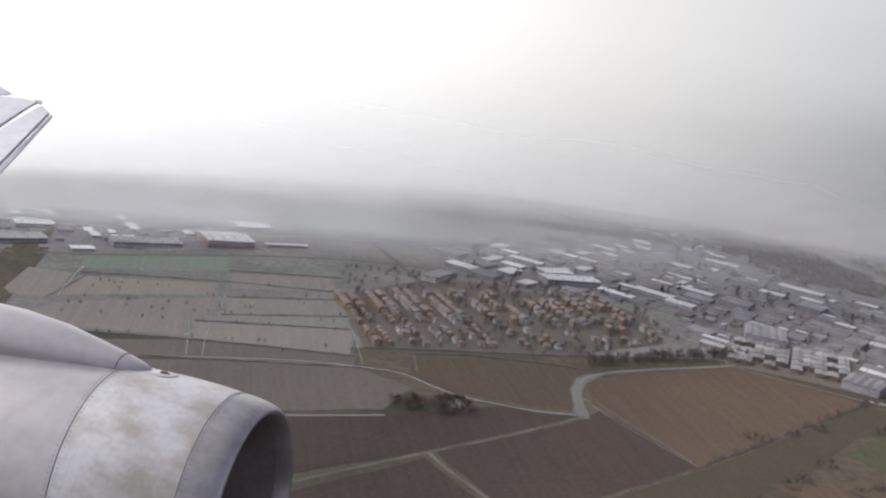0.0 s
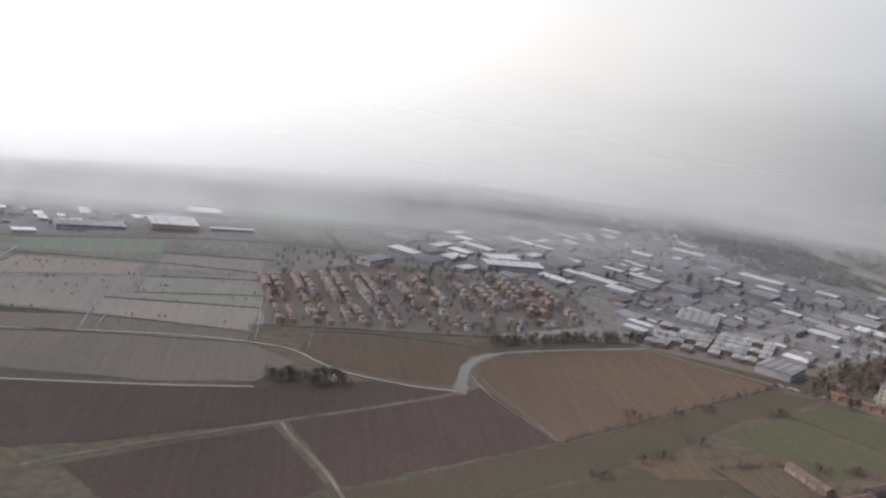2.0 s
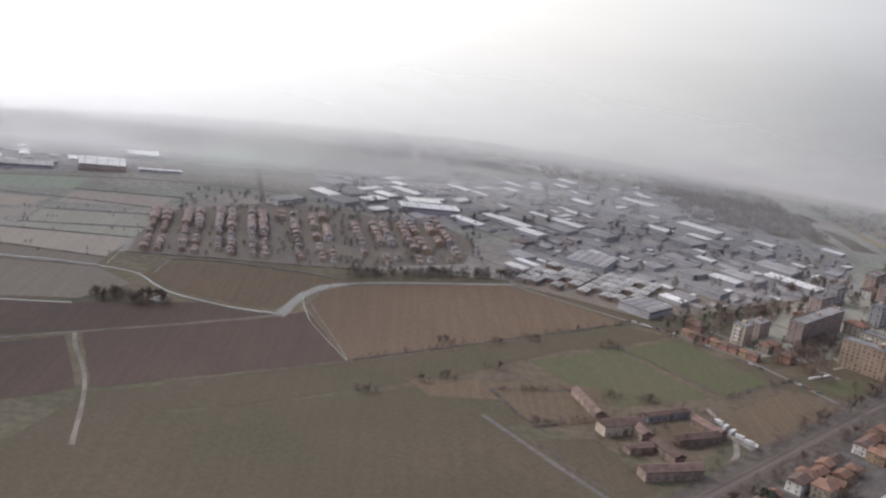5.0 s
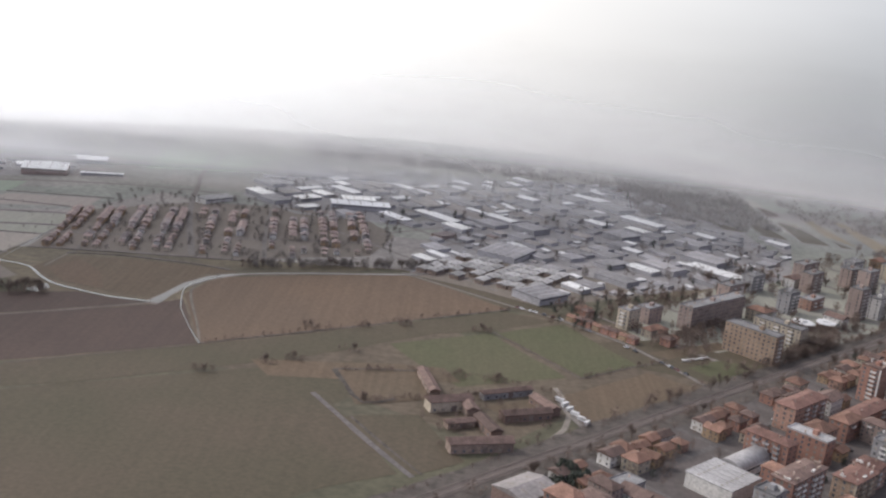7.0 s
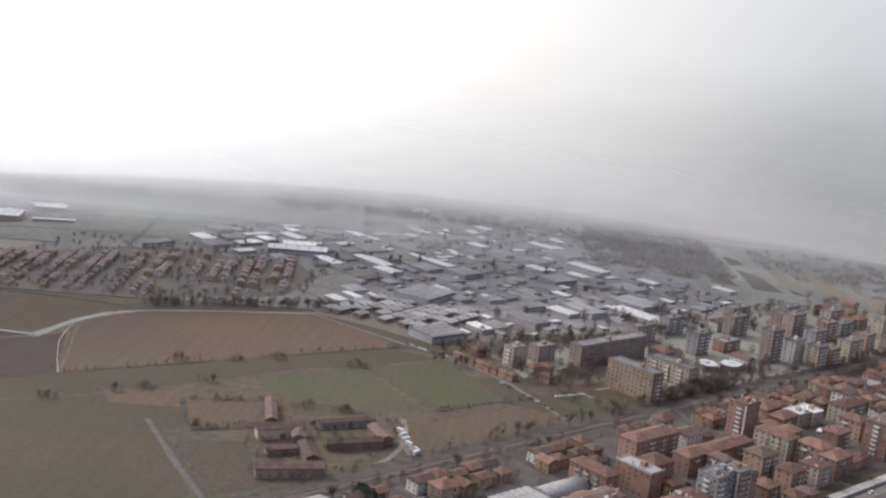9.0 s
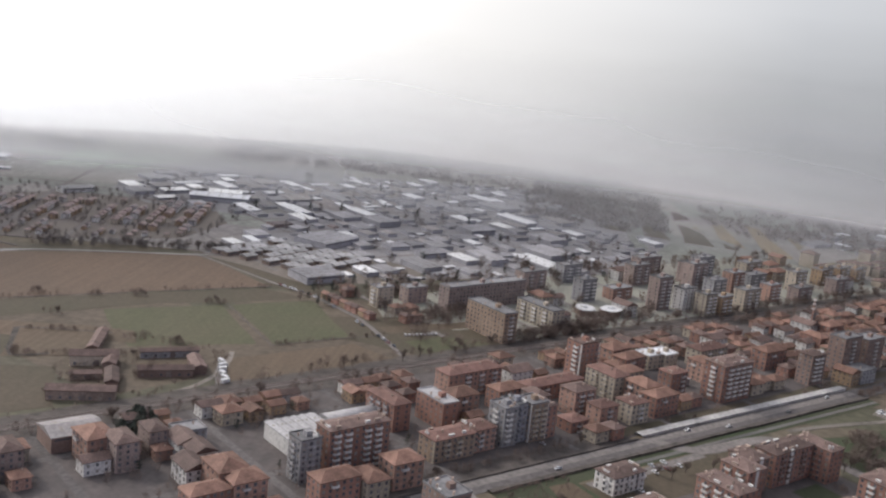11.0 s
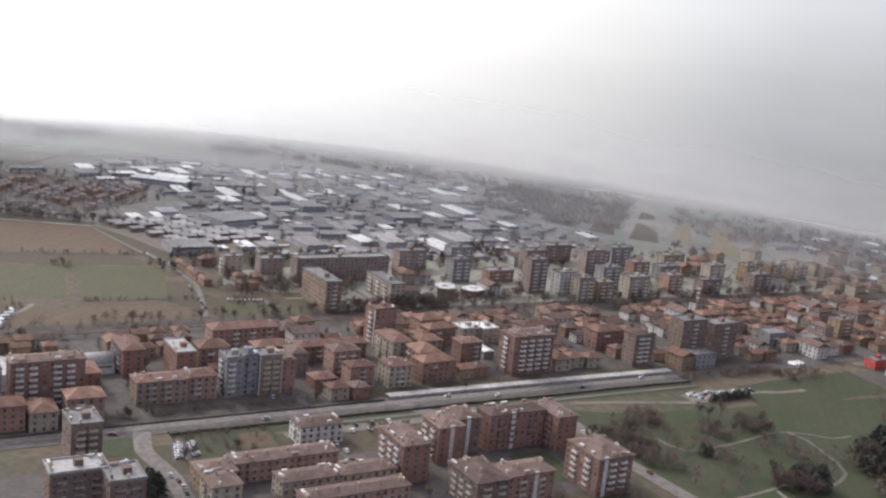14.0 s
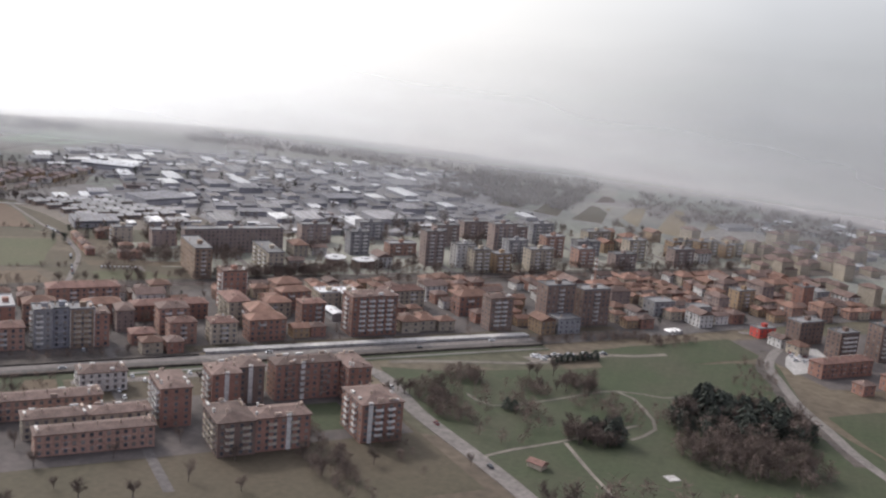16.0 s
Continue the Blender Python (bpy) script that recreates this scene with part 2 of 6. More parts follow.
# the same country with haze painted into its tones
HAZED_COUNTRY = country_material("hazed_open_country", (0.185, 0.165, 0.16), (0.21, 0.19, 0.175), (0.175, 0.17, 0.155), (0.18, 0.185, 0.16), (0.24, 0.215, 0.195))
PLOUGH_DARK = field_material("ploughed_soil", (0.044, 0.026, 0.018), (0.058, 0.035, 0.024), 58, 0.07)
PLOUGH_TAN = field_material("dry_soil", (0.102, 0.064, 0.036), (0.086, 0.056, 0.033), 35, 0.07)
STUBBLE = field_material("stubble", (0.09, 0.06, 0.033), (0.074, 0.054, 0.03), 80, 0.1)
MEADOW = field_material("winter_meadow", (0.048, 0.040, 0.018), (0.062, 0.046, 0.025), 40, 0.035)
GREEN = field_material("young_wheat", (0.053, 0.057, 0.02), (0.068, 0.062, 0.028), 40, 0.04)
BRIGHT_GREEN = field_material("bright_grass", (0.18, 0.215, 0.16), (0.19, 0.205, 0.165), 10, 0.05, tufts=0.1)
# far fields: the haze over them is put into their colours
HAZED_SOIL = field_material("hazed_dry_soil", (0.235, 0.202, 0.178), (0.215, 0.188, 0.163), 75, 0.05, tufts=0.1)
HAZED_STUBBLE = field_material("hazed_stubble", (0.25, 0.216, 0.184), (0.228, 0.2, 0.17), 80, 0.05, tufts=0.1)
HAZED_MEADOW = field_material("hazed_winter_grass", (0.205, 0.205, 0.165), (0.222, 0.208, 0.175), 80, 0.05, tufts=0.12)
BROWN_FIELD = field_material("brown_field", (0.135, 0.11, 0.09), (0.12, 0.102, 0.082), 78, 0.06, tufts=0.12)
PARK = field_material("park_grass", (0.026, 0.038, 0.009), (0.038, 0.040, 0.016), 20, 0.05, patch=0.05)
YELLOW = field_material("dry_grass", (0.19, 0.145, 0.085), (0.14, 0.12, 0.07), 30, 0.08)
TOWN_SOIL = field_material("yards_and_streets", (0.058, 0.049, 0.044), (0.086, 0.071, 0.064), 45, 0.05, patch=0.16)
YARD = field_material("works_yard", (0.165, 0.155, 0.152), (0.215, 0.203, 0.2), 45, 0.05, patch=0.06)
ASPHALT = surface("asphalt", (0.100, 0.089, 0.083), 0.85, spec=0.15, vary=0.1, coarse=0.06, fine=0.8, per_object=0.1)
PALE_ROAD = surface("worn_concrete_road", (0.150, 0.133, 0.121), 0.85, spec=0.15, vary=0.1, coarse=0.06, fine=0.7, per_object=0.08)
GRAVEL = surface("gravel_path", (0.15, 0.13, 0.108), 0.95, vary=0.3, coarse=0.1, fine=1.2)
BALLAST = surface("railway_ballast", (0.085, 0.067, 0.057), 0.95, vary=0.25, coarse=0.08, fine=1.5)
STEEL = surface("rail_steel", (0.22, 0.19, 0.17), 0.4, 0.8)
CONCRETE = surface("pale_concrete", (0.4, 0.38, 0.36), 0.8, vary=0.25, coarse=0.12, fine=0.9)
WATER = surface("river_water", (0.045, 0.05, 0.05), 0.12, spec=0.6, vary=0.3, coarse=0.05, fine=0.5)
DULL_WATER = surface("muddy_water", (0.06, 0.054, 0.046), 0.35, spec=0.25, vary=0.3, coarse=0.05, fine=0.5)
BANK = surface("pale_bank", (0.125, 0.108, 0.09), 0.9, vary=0.35, coarse=0.08, fine=0.9)
# far hedges and twigs: haze painted in as a paler colour
HAZED_HEDGE = surface("leafless_hazed_hedge", (0.145, 0.125, 0.115), 0.95, vary=0.35, coarse=0.1, fine=2.5)
HAZED_TWIG = surface("hazed_twigs", (0.16, 0.138, 0.125), 0.95, vary=0.3, coarse=0.4, fine=3)
RIVER_WATER = surface("silty_water", (0.085, 0.08, 0.076), 0.3, spec=0.45, vary=0.2, coarse=0.05, fine=0.5)
HEDGE = surface("bare_hedge", (0.065, 0.053, 0.043), 0.95, vary=0.4, coarse=0.3, fine=2.5)
TWIG = surface("bare_twigs", (0.105, 0.075, 0.058), 0.95, vary=0.3, coarse=0.4, fine=3)
BARK = surface("bark", (0.11, 0.086, 0.072), 0.95)
EVERGREEN = surface("evergreen_needles", (0.042, 0.050, 0.034), 0.9, vary=0.4, coarse=0.5, fine=3)
TILE = surface("terracotta_tiles", (0.130, 0.067, 0.050), 0.75, spec=0.2, vary=0.3, coarse=0.35, fine=2.2, per_object=0.3, bump=0.05)
TILE_BROWN = surface("brown_tiles", (0.110, 0.070, 0.056), 0.75, spec=0.2, vary=0.3, coarse=0.35, fine=2.2, per_object=0.3, bump=0.05)
# distant roofs: haze mixed into the tile colour
TILE_HAZED = surface("hazed_terracotta", (0.235, 0.175, 0.156), 0.8, spec=0.2, vary=0.3, coarse=0.35, fine=2.2, per_object=0.3, bump=0.05)
BROWN_HAZED = surface("hazed_brown_tiles", (0.215, 0.178, 0.17), 0.8, spec=0.2, vary=0.3, coarse=0.35, fine=2.2, per_object=0.3, bump=0.05)
ROOF_TILE = surface("weathered_terracotta", (0.165, 0.088, 0.06), 0.75, spec=0.2, vary=0.3, coarse=0.35, fine=2.2, per_object=0.3, bump=0.05)
BRICK_RED = surface("red_brick_wall", (0.25, 0.13, 0.095), 0.9, vary=0.18, coarse=0.2, fine=2.5, per_object=0.15)
BRICK_BROWN = surface("brown_brick_wall", (0.17, 0.115, 0.092), 0.9, vary=0.18, coarse=0.2, fine=2.5, per_object=0.15)
OCHRE = surface("ochre_render", (0.29, 0.20, 0.12), 0.9, vary=0.15, coarse=0.15, fine=1.6, per_object=0.12)
TAN = surface("tan_render", (0.26, 0.185, 0.13), 0.9, vary=0.15, coarse=0.15, fine=1.6, per_object=0.12)
OLD_WALL = surface("old_plaster", (0.20, 0.15, 0.12), 0.9, vary=0.3, coarse=0.3, fine=1.6, per_object=0.15)
BLUE_GREY = surface("blue_grey_panels", (0.20, 0.20, 0.218), 0.85, vary=0.18, coarse=0.15, fine=1.6)
CREAM = surface("cream_render", (0.34, 0.29, 0.225), 0.9, vary=0.15, coarse=0.15, fine=1.6, per_object=0.15)
# brown brick of distant walls, with haze put into its colour
HAZED_BRICK = surface("hazed_brown_brick", (0.25, 0.19, 0.165), 0.9, vary=0.18, coarse=0.2, fine=2.5, per_object=0.15)
PINK = surface("salmon_render", (0.30, 0.18, 0.135), 0.9, vary=0.15, coarse=0.15, fine=1.6, per_object=0.2)
GREY_WALL = surface("grey_panels", (0.25, 0.243, 0.245), 0.85, vary=0.18, coarse=0.15, fine=1.6, per_object=0.15)
# works walls lightened in colour to stand in for haze on their shaded sides
WORKS_WALL = surface("hazed_concrete_panels", (0.28, 0.272, 0.28), 0.85, vary=0.15, coarse=0.15, fine=1.6, per_object=0.2)
WHITE_WALL = surface("white_render", (0.52, 0.5, 0.47), 0.85, vary=0.12, coarse=0.15, fine=1.6, per_object=0.1)
RED_PAINT = surface("red_cladding", (0.42, 0.05, 0.035), 0.6, vary=0.15)
FLAT_GREY = surface("grey_roof_felt", (0.15, 0.145, 0.145), 0.65, spec=0.3, vary=0.3, coarse=0.12, fine=1.0, per_object=0.3)
ROOF_WHITE = surface("white_roof_sheet", (0.56, 0.555, 0.555), 0.35, spec=0.5, vary=0.15, coarse=0.1, fine=1.2, per_object=0.15)
PALE_ROOF = surface("pale_roof_sheet", (0.30, 0.288, 0.285), 0.5, vary=0.2, coarse=0.1, fine=1.2)
ROOF_GREY = surface("fibre_cement_roof", (0.205, 0.196, 0.203), 0.55, spec=0.4, vary=0.25, coarse=0.12, fine=1.0, per_object=0.3)
FLAT_PALE = surface("bleached_cement_roof", (0.25, 0.242, 0.235), 0.6, vary=0.25, coarse=0.1, fine=1.2, per_object=0.25)
ROOF_BROWN = surface("rusty_sheet_roof", (0.17, 0.15, 0.142), 0.5, spec=0.5, vary=0.3, coarse=0.12, fine=1.0, per_object=0.3)
ROOF_SHINE = surface("bare_metal_roof", (0.6, 0.6, 0.61), 0.3, 0.7, vary=0.15, coarse=0.15, fine=1.0, per_object=0.1)
GLASS = surface("window_glass", (0.085, 0.087, 0.094), 0.2, spec=0.5, vary=0.3, per_object=0.3)
SHUTTER = surface("pale_shutters", (0.19, 0.165, 0.142), 0.7, vary=0.2, per_object=0.3)
CHIMNEY = surface("chimney_render", (0.34, 0.26, 0.21), 0.9)
CAR_PAINTS = [surface("car_paint_" + n, c, 0.25, spec=0.6, vary=0.05, per_object=0.1) for n, c in
              (("white", (0.75, 0.75, 0.74)), ("silver", (0.45, 0.46, 0.48)), ("dark", (0.04, 0.045, 0.055)), ("red", (0.16, 0.03, 0.028)))]
RUBBER = surface("tyre_rubber", (0.02, 0.02, 0.02), 0.9)


# ---------------------------------------------------------------- building blocks
def ground_z(x, y):
    u = max(-1.3, min(1.3, (x - 320) / 300))
    v = max(-1.3, min(1.3, (y - 400) / 300))
    return -0.44 - 0.324 * v - 4.572 * u * u - 0.324 * u * v


def mesh_of(name, bm, *mats):
    me = bpy.data.meshes.new(name)
    bm.to_mesh(me)
    bm.free()
    for m in mats:
        me.materials.append(m)
    return me


def part(name, bm, material, parent, label="", kind=""):
    """Links a bmesh, or a mesh that is shared, as one object under a thing or a part."""
    mats = material if isinstance(material, (list, tuple)) else (material,)
    me = bm if isinstance(bm, bpy.types.Mesh) else mesh_of(name, bm, *mats)
    ob = new(name, me)
    ob.parent = parent
    return tagged(ob, label=label, kind=kind)


def box(bm, x0, y0, z0, x1, y1, z1, mat=0):
    v = [bm.verts.new(p) for p in ((x0, y0, z0), (x1, y0, z0), (x1, y1, z0), (x0, y1, z0), (x0, y0, z1), (x1, y0, z1), (x1, y1, z1), (x0, y1, z1))]
    for q in ((3, 2, 1, 0), (4, 5, 6, 7), (0, 1, 5, 4), (1, 2, 6, 5), (2, 3, 7, 6), (3, 0, 4, 7)):
        bm.faces.new([v[i] for i in q]).material_index = mat
    return bm


def boxed(*dims):
    return box(bmesh.new(), *dims)


def thing(name, label, category, m, group="", kind=""):
    ob = new(name)
    ob.matrix_basis = m
    ob.empty_display_size = 1.0
    return tagged(ob, label, category, group, kind)


TOWN_TURN = 45.57
TOWN_U = Vector((math.cos(radians(TOWN_TURN)), math.sin(radians(TOWN_TURN)), 0))
TOWN_V = Vector((-TOWN_U.y, TOWN_U.x, 0))


def town(s, r):
    """A place in the town's own grid: s along the main road, r from the road towards the railway."""
    p = Vector((411, 284, 0)) + TOWN_U * s + TOWN_V * r
    return p.x, p.y


def town_pose(s, r, extra=0.0, lift=0.0):
    x, y = town(s, r)
    return pose(x, y, ground_z(x, y) + lift, 0, 0, TOWN_TURN + extra)


def drape(bm, lift):
    xs = [v.co.x for v in bm.verts]
    for k in range(int(min(xs) // 24) + 1, int(max(xs) // 24) + 1):
        geom = bm.verts[:] + bm.edges[:] + bm.faces[:]
        bmesh.ops.bisect_plane(bm, geom=geom, plane_co=(k * 24, 0, 0), plane_no=(1, 0, 0))
    for v in bm.verts:
        v.co.z = ground_z(v.co.x, v.co.y) + lift
    return bm


def patch(name, material, lift, *corners, ragged=1.0):
    """A field or yard on the ground, with a slightly uneven edge."""
    bm = bmesh.new()
    ring = []
    for i, (x, y) in enumerate(corners):
        x2, y2 = corners[(i + 1) % len(corners)]
        n = max(1, int(math.hypot(x2 - x, y2 - y) / 9))
        for k in range(n):
            px, py = x + (x2 - x) * k / n, y + (y2 - y) * k / n
            w = noise.noise_vector((px * 0.13, py * 0.13, 3.1)) * ragged
            ring.append(bm.verts.new((px + w.x, py + w.y, 0)))
    bm.faces.new(ring)
    bmesh.ops.triangulate(bm, faces=bm.faces[:])
    bmesh.ops.recalc_face_normals(bm, faces=bm.faces[:])
    for f in bm.faces:
        if f.normal.z < 0:
            f.normal_flip()
    drape(bm, lift)
    return tagged(new(name, mesh_of(name, bm, material)), kind="structure")


def smooth_line(points, step=6.0):
    pts = [Vector((*p, 0)) for p in points]
    line = []
    for i in range(len(pts) - 1):
        p0, p1, p2, p3 = pts[max(0, i - 1)], pts[i], pts[i + 1], pts[min(len(pts) - 1, i + 2)]
        n = max(2, int((p2 - p1).length / step))
        for k in range(n):
            t = k / n
            line.append(0.5 * ((2 * p1) + (p2 - p0) * t + (2 * p0 - 5 * p1 + 4 * p2 - p3) * t * t + (3 * p1 - p0 - 3 * p2 + p3) * t ** 3))
    line.append(pts[-1])
    return line


def side(line, i):
    d = (line[min(i + 1, len(line) - 1)] - line[max(i - 1, 0)]).normalized()
    return Vector((-d.y, d.x, 0))


def ribbon(name, material, lift, width, points, thick=0.0, uneven=0.0, kind="structure", shift=0.0):
    """A road, path, ditch or bank along a line; with a thickness it is a real step above the ground."""
    line = smooth_line(points)
    bm = bmesh.new()
    rows = []
    for i, p in enumerate(line):
        n = side(line, i)
        w = width / 2 * (1 + uneven * noise.noise((p.x * 0.11, p.y * 0.11, 7.7)))
        a, b = p + n * (w + shift), p - n * (w - shift)
        row = [bm.verts.new((q.x, q.y, ground_z(q.x, q.y) + z)) for q, z in ((a, lift), (b, lift))]
        if thick:
            row = [bm.verts.new((a.x, a.y, row[0].co.z - thick))] + row + [bm.verts.new((b.x, b.y, row[1].co.z - thick))]
        rows.append(row)
    for one, two in zip(rows, rows[1:]):
        for k in range(len(one) - 1):
            bm.faces.new((one[k], one[k + 1], two[k + 1], two[k]))
    bmesh.ops.recalc_face_normals(bm, faces=bm.faces[:])
    if sum(f.normal.z for f in bm.faces) < 0:
        bmesh.ops.reverse_faces(bm, faces=bm.faces[:])
    return tagged(new(name, mesh_of(name, bm, material)), kind=kind)


# ---------------------------------------------------------------- ground and fields
xs = [-4200, -2500, -1500, -900, -500] + list(range(-300, 1001, 20)) + [1300, 2000, 3000, 4500]
ys = [-1200, -300] + list(range(0, 1101, 20)) + [1500, 2200, 3200, 4600]
nx = len(xs)
me = bpy.data.meshes.new("ground")
me.from_pydata([(x, y, ground_z(x, y)) for y in ys for x in xs], [],
               [(j * nx + i, j * nx + i + 1, (j + 1) * nx + i + 1, (j + 1) * nx + i) for j in range(len(ys) - 1) for i in range(nx - 1)])
me.materials.append(COUNTRY)
me.materials.append(HAZED_COUNTRY)
for f in me.polygons:                                    # ground farther out takes the tones with haze in them
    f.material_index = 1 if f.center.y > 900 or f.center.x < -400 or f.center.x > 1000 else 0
tagged(new("ground", me), kind="structure")

# a glowing backdrop for the hazy distance, far behind the last works and woods, and two haze sheets before it
def curtain(name, radius, wide, high, material, lean=0.0):
    bm = bmesh.new()
    last = None
    for k in range(121):
        a = radians(-110 + 220 * k / 120)
        x = 305 + wide * max(-1, min(1, a / 0.6)) + radius * math.sin(a)
        pair = [bm.verts.new((x - lean * max(0, z) * math.sin(a), 25 + radius * math.cos(a) - lean * max(0, z) * math.cos(a), z)) for z in (-12, high)]
        if last:
            bm.faces.new((last[0], pair[0], pair[1], last[1])).smooth = True
        last = pair
    return tagged(new(name, mesh_of(name, bm, material)), kind="structure")


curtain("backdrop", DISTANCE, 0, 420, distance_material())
curtain("mist", 585, 230, 100, haze_sheet_material(0.78, 0.2, 0.06), 0.3)
curtain("mist", 745, 130, 100, haze_sheet_material(0.85, 0.48, 0.22), 0.6)

# the plain beyond the river and the railway, haze painted into its colour
patch("open_country", HAZED_COUNTRY, 0.02, (-600, 437), (60, 437), (95, 443), (240, 464), (312, 440), (440, 535), (700, 560), (1000, 560), (1000, 1000), (-600, 1000), ragged=0.2)
# fields by the river
patch("field", PLOUGH_TAN, 0.06, (165, 420), (185, 431), (241, 456), (262, 442), (288, 420), (232, 380), (178, 341), (159, 394))
patch("field", PLOUGH_DARK, 0.06, (90, 341), (120, 358), (150, 377), (160, 388), (177, 341), (126, 309), (106, 297))
patch("field", PLOUGH_DARK, 0.07, (40, 318), (88, 342), (119, 360), (148, 379), (120, 384), (80, 370), (44, 364), (0, 362), (-10, 300))
patch("field", PLOUGH_DARK, 0.06, (30, 300), (86, 336), (102, 296), (60, 262))
patch("field", STUBBLE, 0.06, (92, 411), (106, 396), (135, 386), (148, 386), (155, 404), (160, 424), (172, 433), (150, 436), (118, 436), (98, 432))
patch("field", PLOUGH_TAN, 0.08, (98, 412), (110, 396), (128, 392), (120, 412), (106, 428))
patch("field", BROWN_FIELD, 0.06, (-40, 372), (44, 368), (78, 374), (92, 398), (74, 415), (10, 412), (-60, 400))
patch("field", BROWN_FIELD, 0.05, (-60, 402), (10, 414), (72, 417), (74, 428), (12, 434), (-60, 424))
patch("field", HAZED_STUBBLE, 0.06, (12, 437), (72, 430), (76, 462), (14, 458))
patch("field", HAZED_MEADOW, 0.06, (16, 462), (76, 464), (76, 480), (22, 470))
patch("field", HAZED_MEADOW, 0.06, (24, 473), (76, 484), (76, 506), (24, 496))
patch("field", HAZED_SOIL, 0.06, (-60, 440), (8, 440), (20, 496), (-42, 474))
patch("field", HAZED_STUBBLE, 0.06, (-50, 482), (18, 500), (20, 520), (-40, 516))
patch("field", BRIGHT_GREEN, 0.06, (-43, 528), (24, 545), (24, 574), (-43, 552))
patch("field", HAZED_SOIL, 0.06, (26, 512), (74, 524), (74, 548), (26, 540))
patch("field", HAZED_STUBBLE, 0.06, (-110, 490), (-46, 478), (-44, 520), (-110, 535))
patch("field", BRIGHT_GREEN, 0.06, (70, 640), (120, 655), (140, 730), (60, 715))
# fields by the railway
patch("field", MEADOW, 0.06, (126, 307), (179, 339), (232, 377), (286, 416), (306, 410), (279, 388), (258, 378), (212, 336), (150, 296), (128, 286))
patch("field", MEADOW, 0.05, (106, 294), (127, 305), (130, 284), (190, 318), (232, 340), (246, 338), (230, 300), (252, 258), (236, 248), (170, 180), (90, 240))
patch("field", STUBBLE, 0.08, (198, 331), (246, 341), (262, 342), (268, 330), (232, 322), (206, 318))
patch("field", GREEN, 0.07, (242, 361), (260, 373), (279, 385), (305, 346), (286, 336), (267, 326), (256, 340))
patch("field", GREEN, 0.08, (282, 387), (309, 408), (333, 368), (311, 348))
patch("verge", MEADOW, 0.055, (240, 458), (262, 444), (289, 421), (306, 411), (312, 420), (296, 432), (270, 450), (248, 461))
patch("field", STUBBLE, 0.07, (300, 327), (336, 361), (354, 350), (310, 306))
patch("field", MEADOW, 0.07, (345, 377), (377, 401), (392, 388), (360, 357))
patch("field", GREEN, 0.09, (352, 372), (366, 384), (384, 384), (362, 362))
patch("field", STUBBLE, 0.09, (346, 379), (376, 402), (372, 408), (340, 384))
patch("field", MEADOW, 0.07, (232, 292), (256, 300), (262, 286), (270, 270), (256, 258))
patch("field", STUBBLE, 0.075, (226, 330), (256, 335), (258, 312), (236, 302))
# park beyond the main road
patch("park_lawn", PARK, 0.05, (483, 333), (500, 341), (520, 356), (533, 366), (560, 392), (596, 420), (606, 372), (630, 340), (660, 250), (560, 240), (546, 268), (530, 284), (507, 304))
patch("park_lawn", PARK, 0.08, (545, 372), (592, 424), (578, 440), (536, 392))
patch("park_lawn", PARK, 0.08, (612, 372), (640, 400), (680, 360), (630, 340))
# built-up ground
patch("town_ground", TOWN_SOIL, 0.04, town(-150, 4), town(330, 4), town(340, 76), town(-150, 76), ragged=0.3)
patch("lawn", MEADOW, 0.045, town(-60, -100), town(76, -100), town(74, -14), town(-60, -12), ragged=0.3)
patch("yard", TOWN_SOIL, 0.06, town(-44, -66), town(74, -66), town(74, -30), town(-44, -30), ragged=0.3)
patch("lawn", PARK, 0.08, town(50, -60), town(62, -60), town(62, -42), town(50, -42), ragged=0.4)
patch("scrub_lawn", PARK, 0.08, town(-30, -7.5), town(-16, -8.3), town(-3.5, -10), town(-4.5, -21.5), town(-26, -22.5), ragged=0.3)
patch("scrub_lawn", STUBBLE, 0.1, town(-13, -10), town(-5, -11), town(-6, -20), town(-16, -19), ragged=0.5)
patch("lawn", PARK, 0.08, town(-51, -6), town(-44, -4), town(-38, -7), town(-42, -17), town(-49, -15), ragged=0.4)
patch("yard", TOWN_SOIL, 0.055, town(-80, -70), town(-38, -70), town(-42, -22), town(-80, -18), ragged=0.3)
patch("parking_ground", ASPHALT, 0.11, town(-31, -10), town(-26, -11.5), town(-27, -22), town(-34, -22.5), ragged=0.2)
patch("town_ground", HAZED_MEADOW, 0.04, town(30, 88), town(330, 88), town(330, 165), town(150, 165), town(40, 150), town(22, 110), ragged=0.3)
patch("town_ground", TOWN_SOIL, 0.05, town(228, -12), town(340, -12), town(340, -90), town(226, -62), ragged=0.3)
patch("works_ground", YARD, 0.05, (243, 455), (312, 439), (438, 532), (469, 635), (415, 643), (392, 770), (300, 735), (196, 711), (147, 683), (140, 590), (176, 556), (255, 552))
patch("works_ground", YARD, 0.05, (-110, 556), (-40, 558), (36, 600), (30, 690), (-50, 690), (-110, 620))
patch("works_ground", BROWN_FIELD, 0.08, (243, 458), (268, 448), (300, 430), (318, 441), (352, 466), (330, 488), (292, 502), (262, 490))
patch("village_ground", BROWN_FIELD, 0.05, (78, 440), (128, 448), (165, 450), (224, 482), (232, 528), (206, 574), (121, 560), (78, 520))
patch("field", YELLOW, 0.06, (486, 697), (516, 645), (540, 636), (560, 700), (524, 740))
patch("field", YELLOW, 0.06, (560, 640), (600, 600), (650, 640), (600, 690))
patch("field", MEADOW, 0.05, (430, 650), (480, 640), (510, 640), (484, 696), (430, 748))
patch("field", PLOUGH_DARK, 0.06, (369, 745), (426, 668), (492, 729), (413, 850))
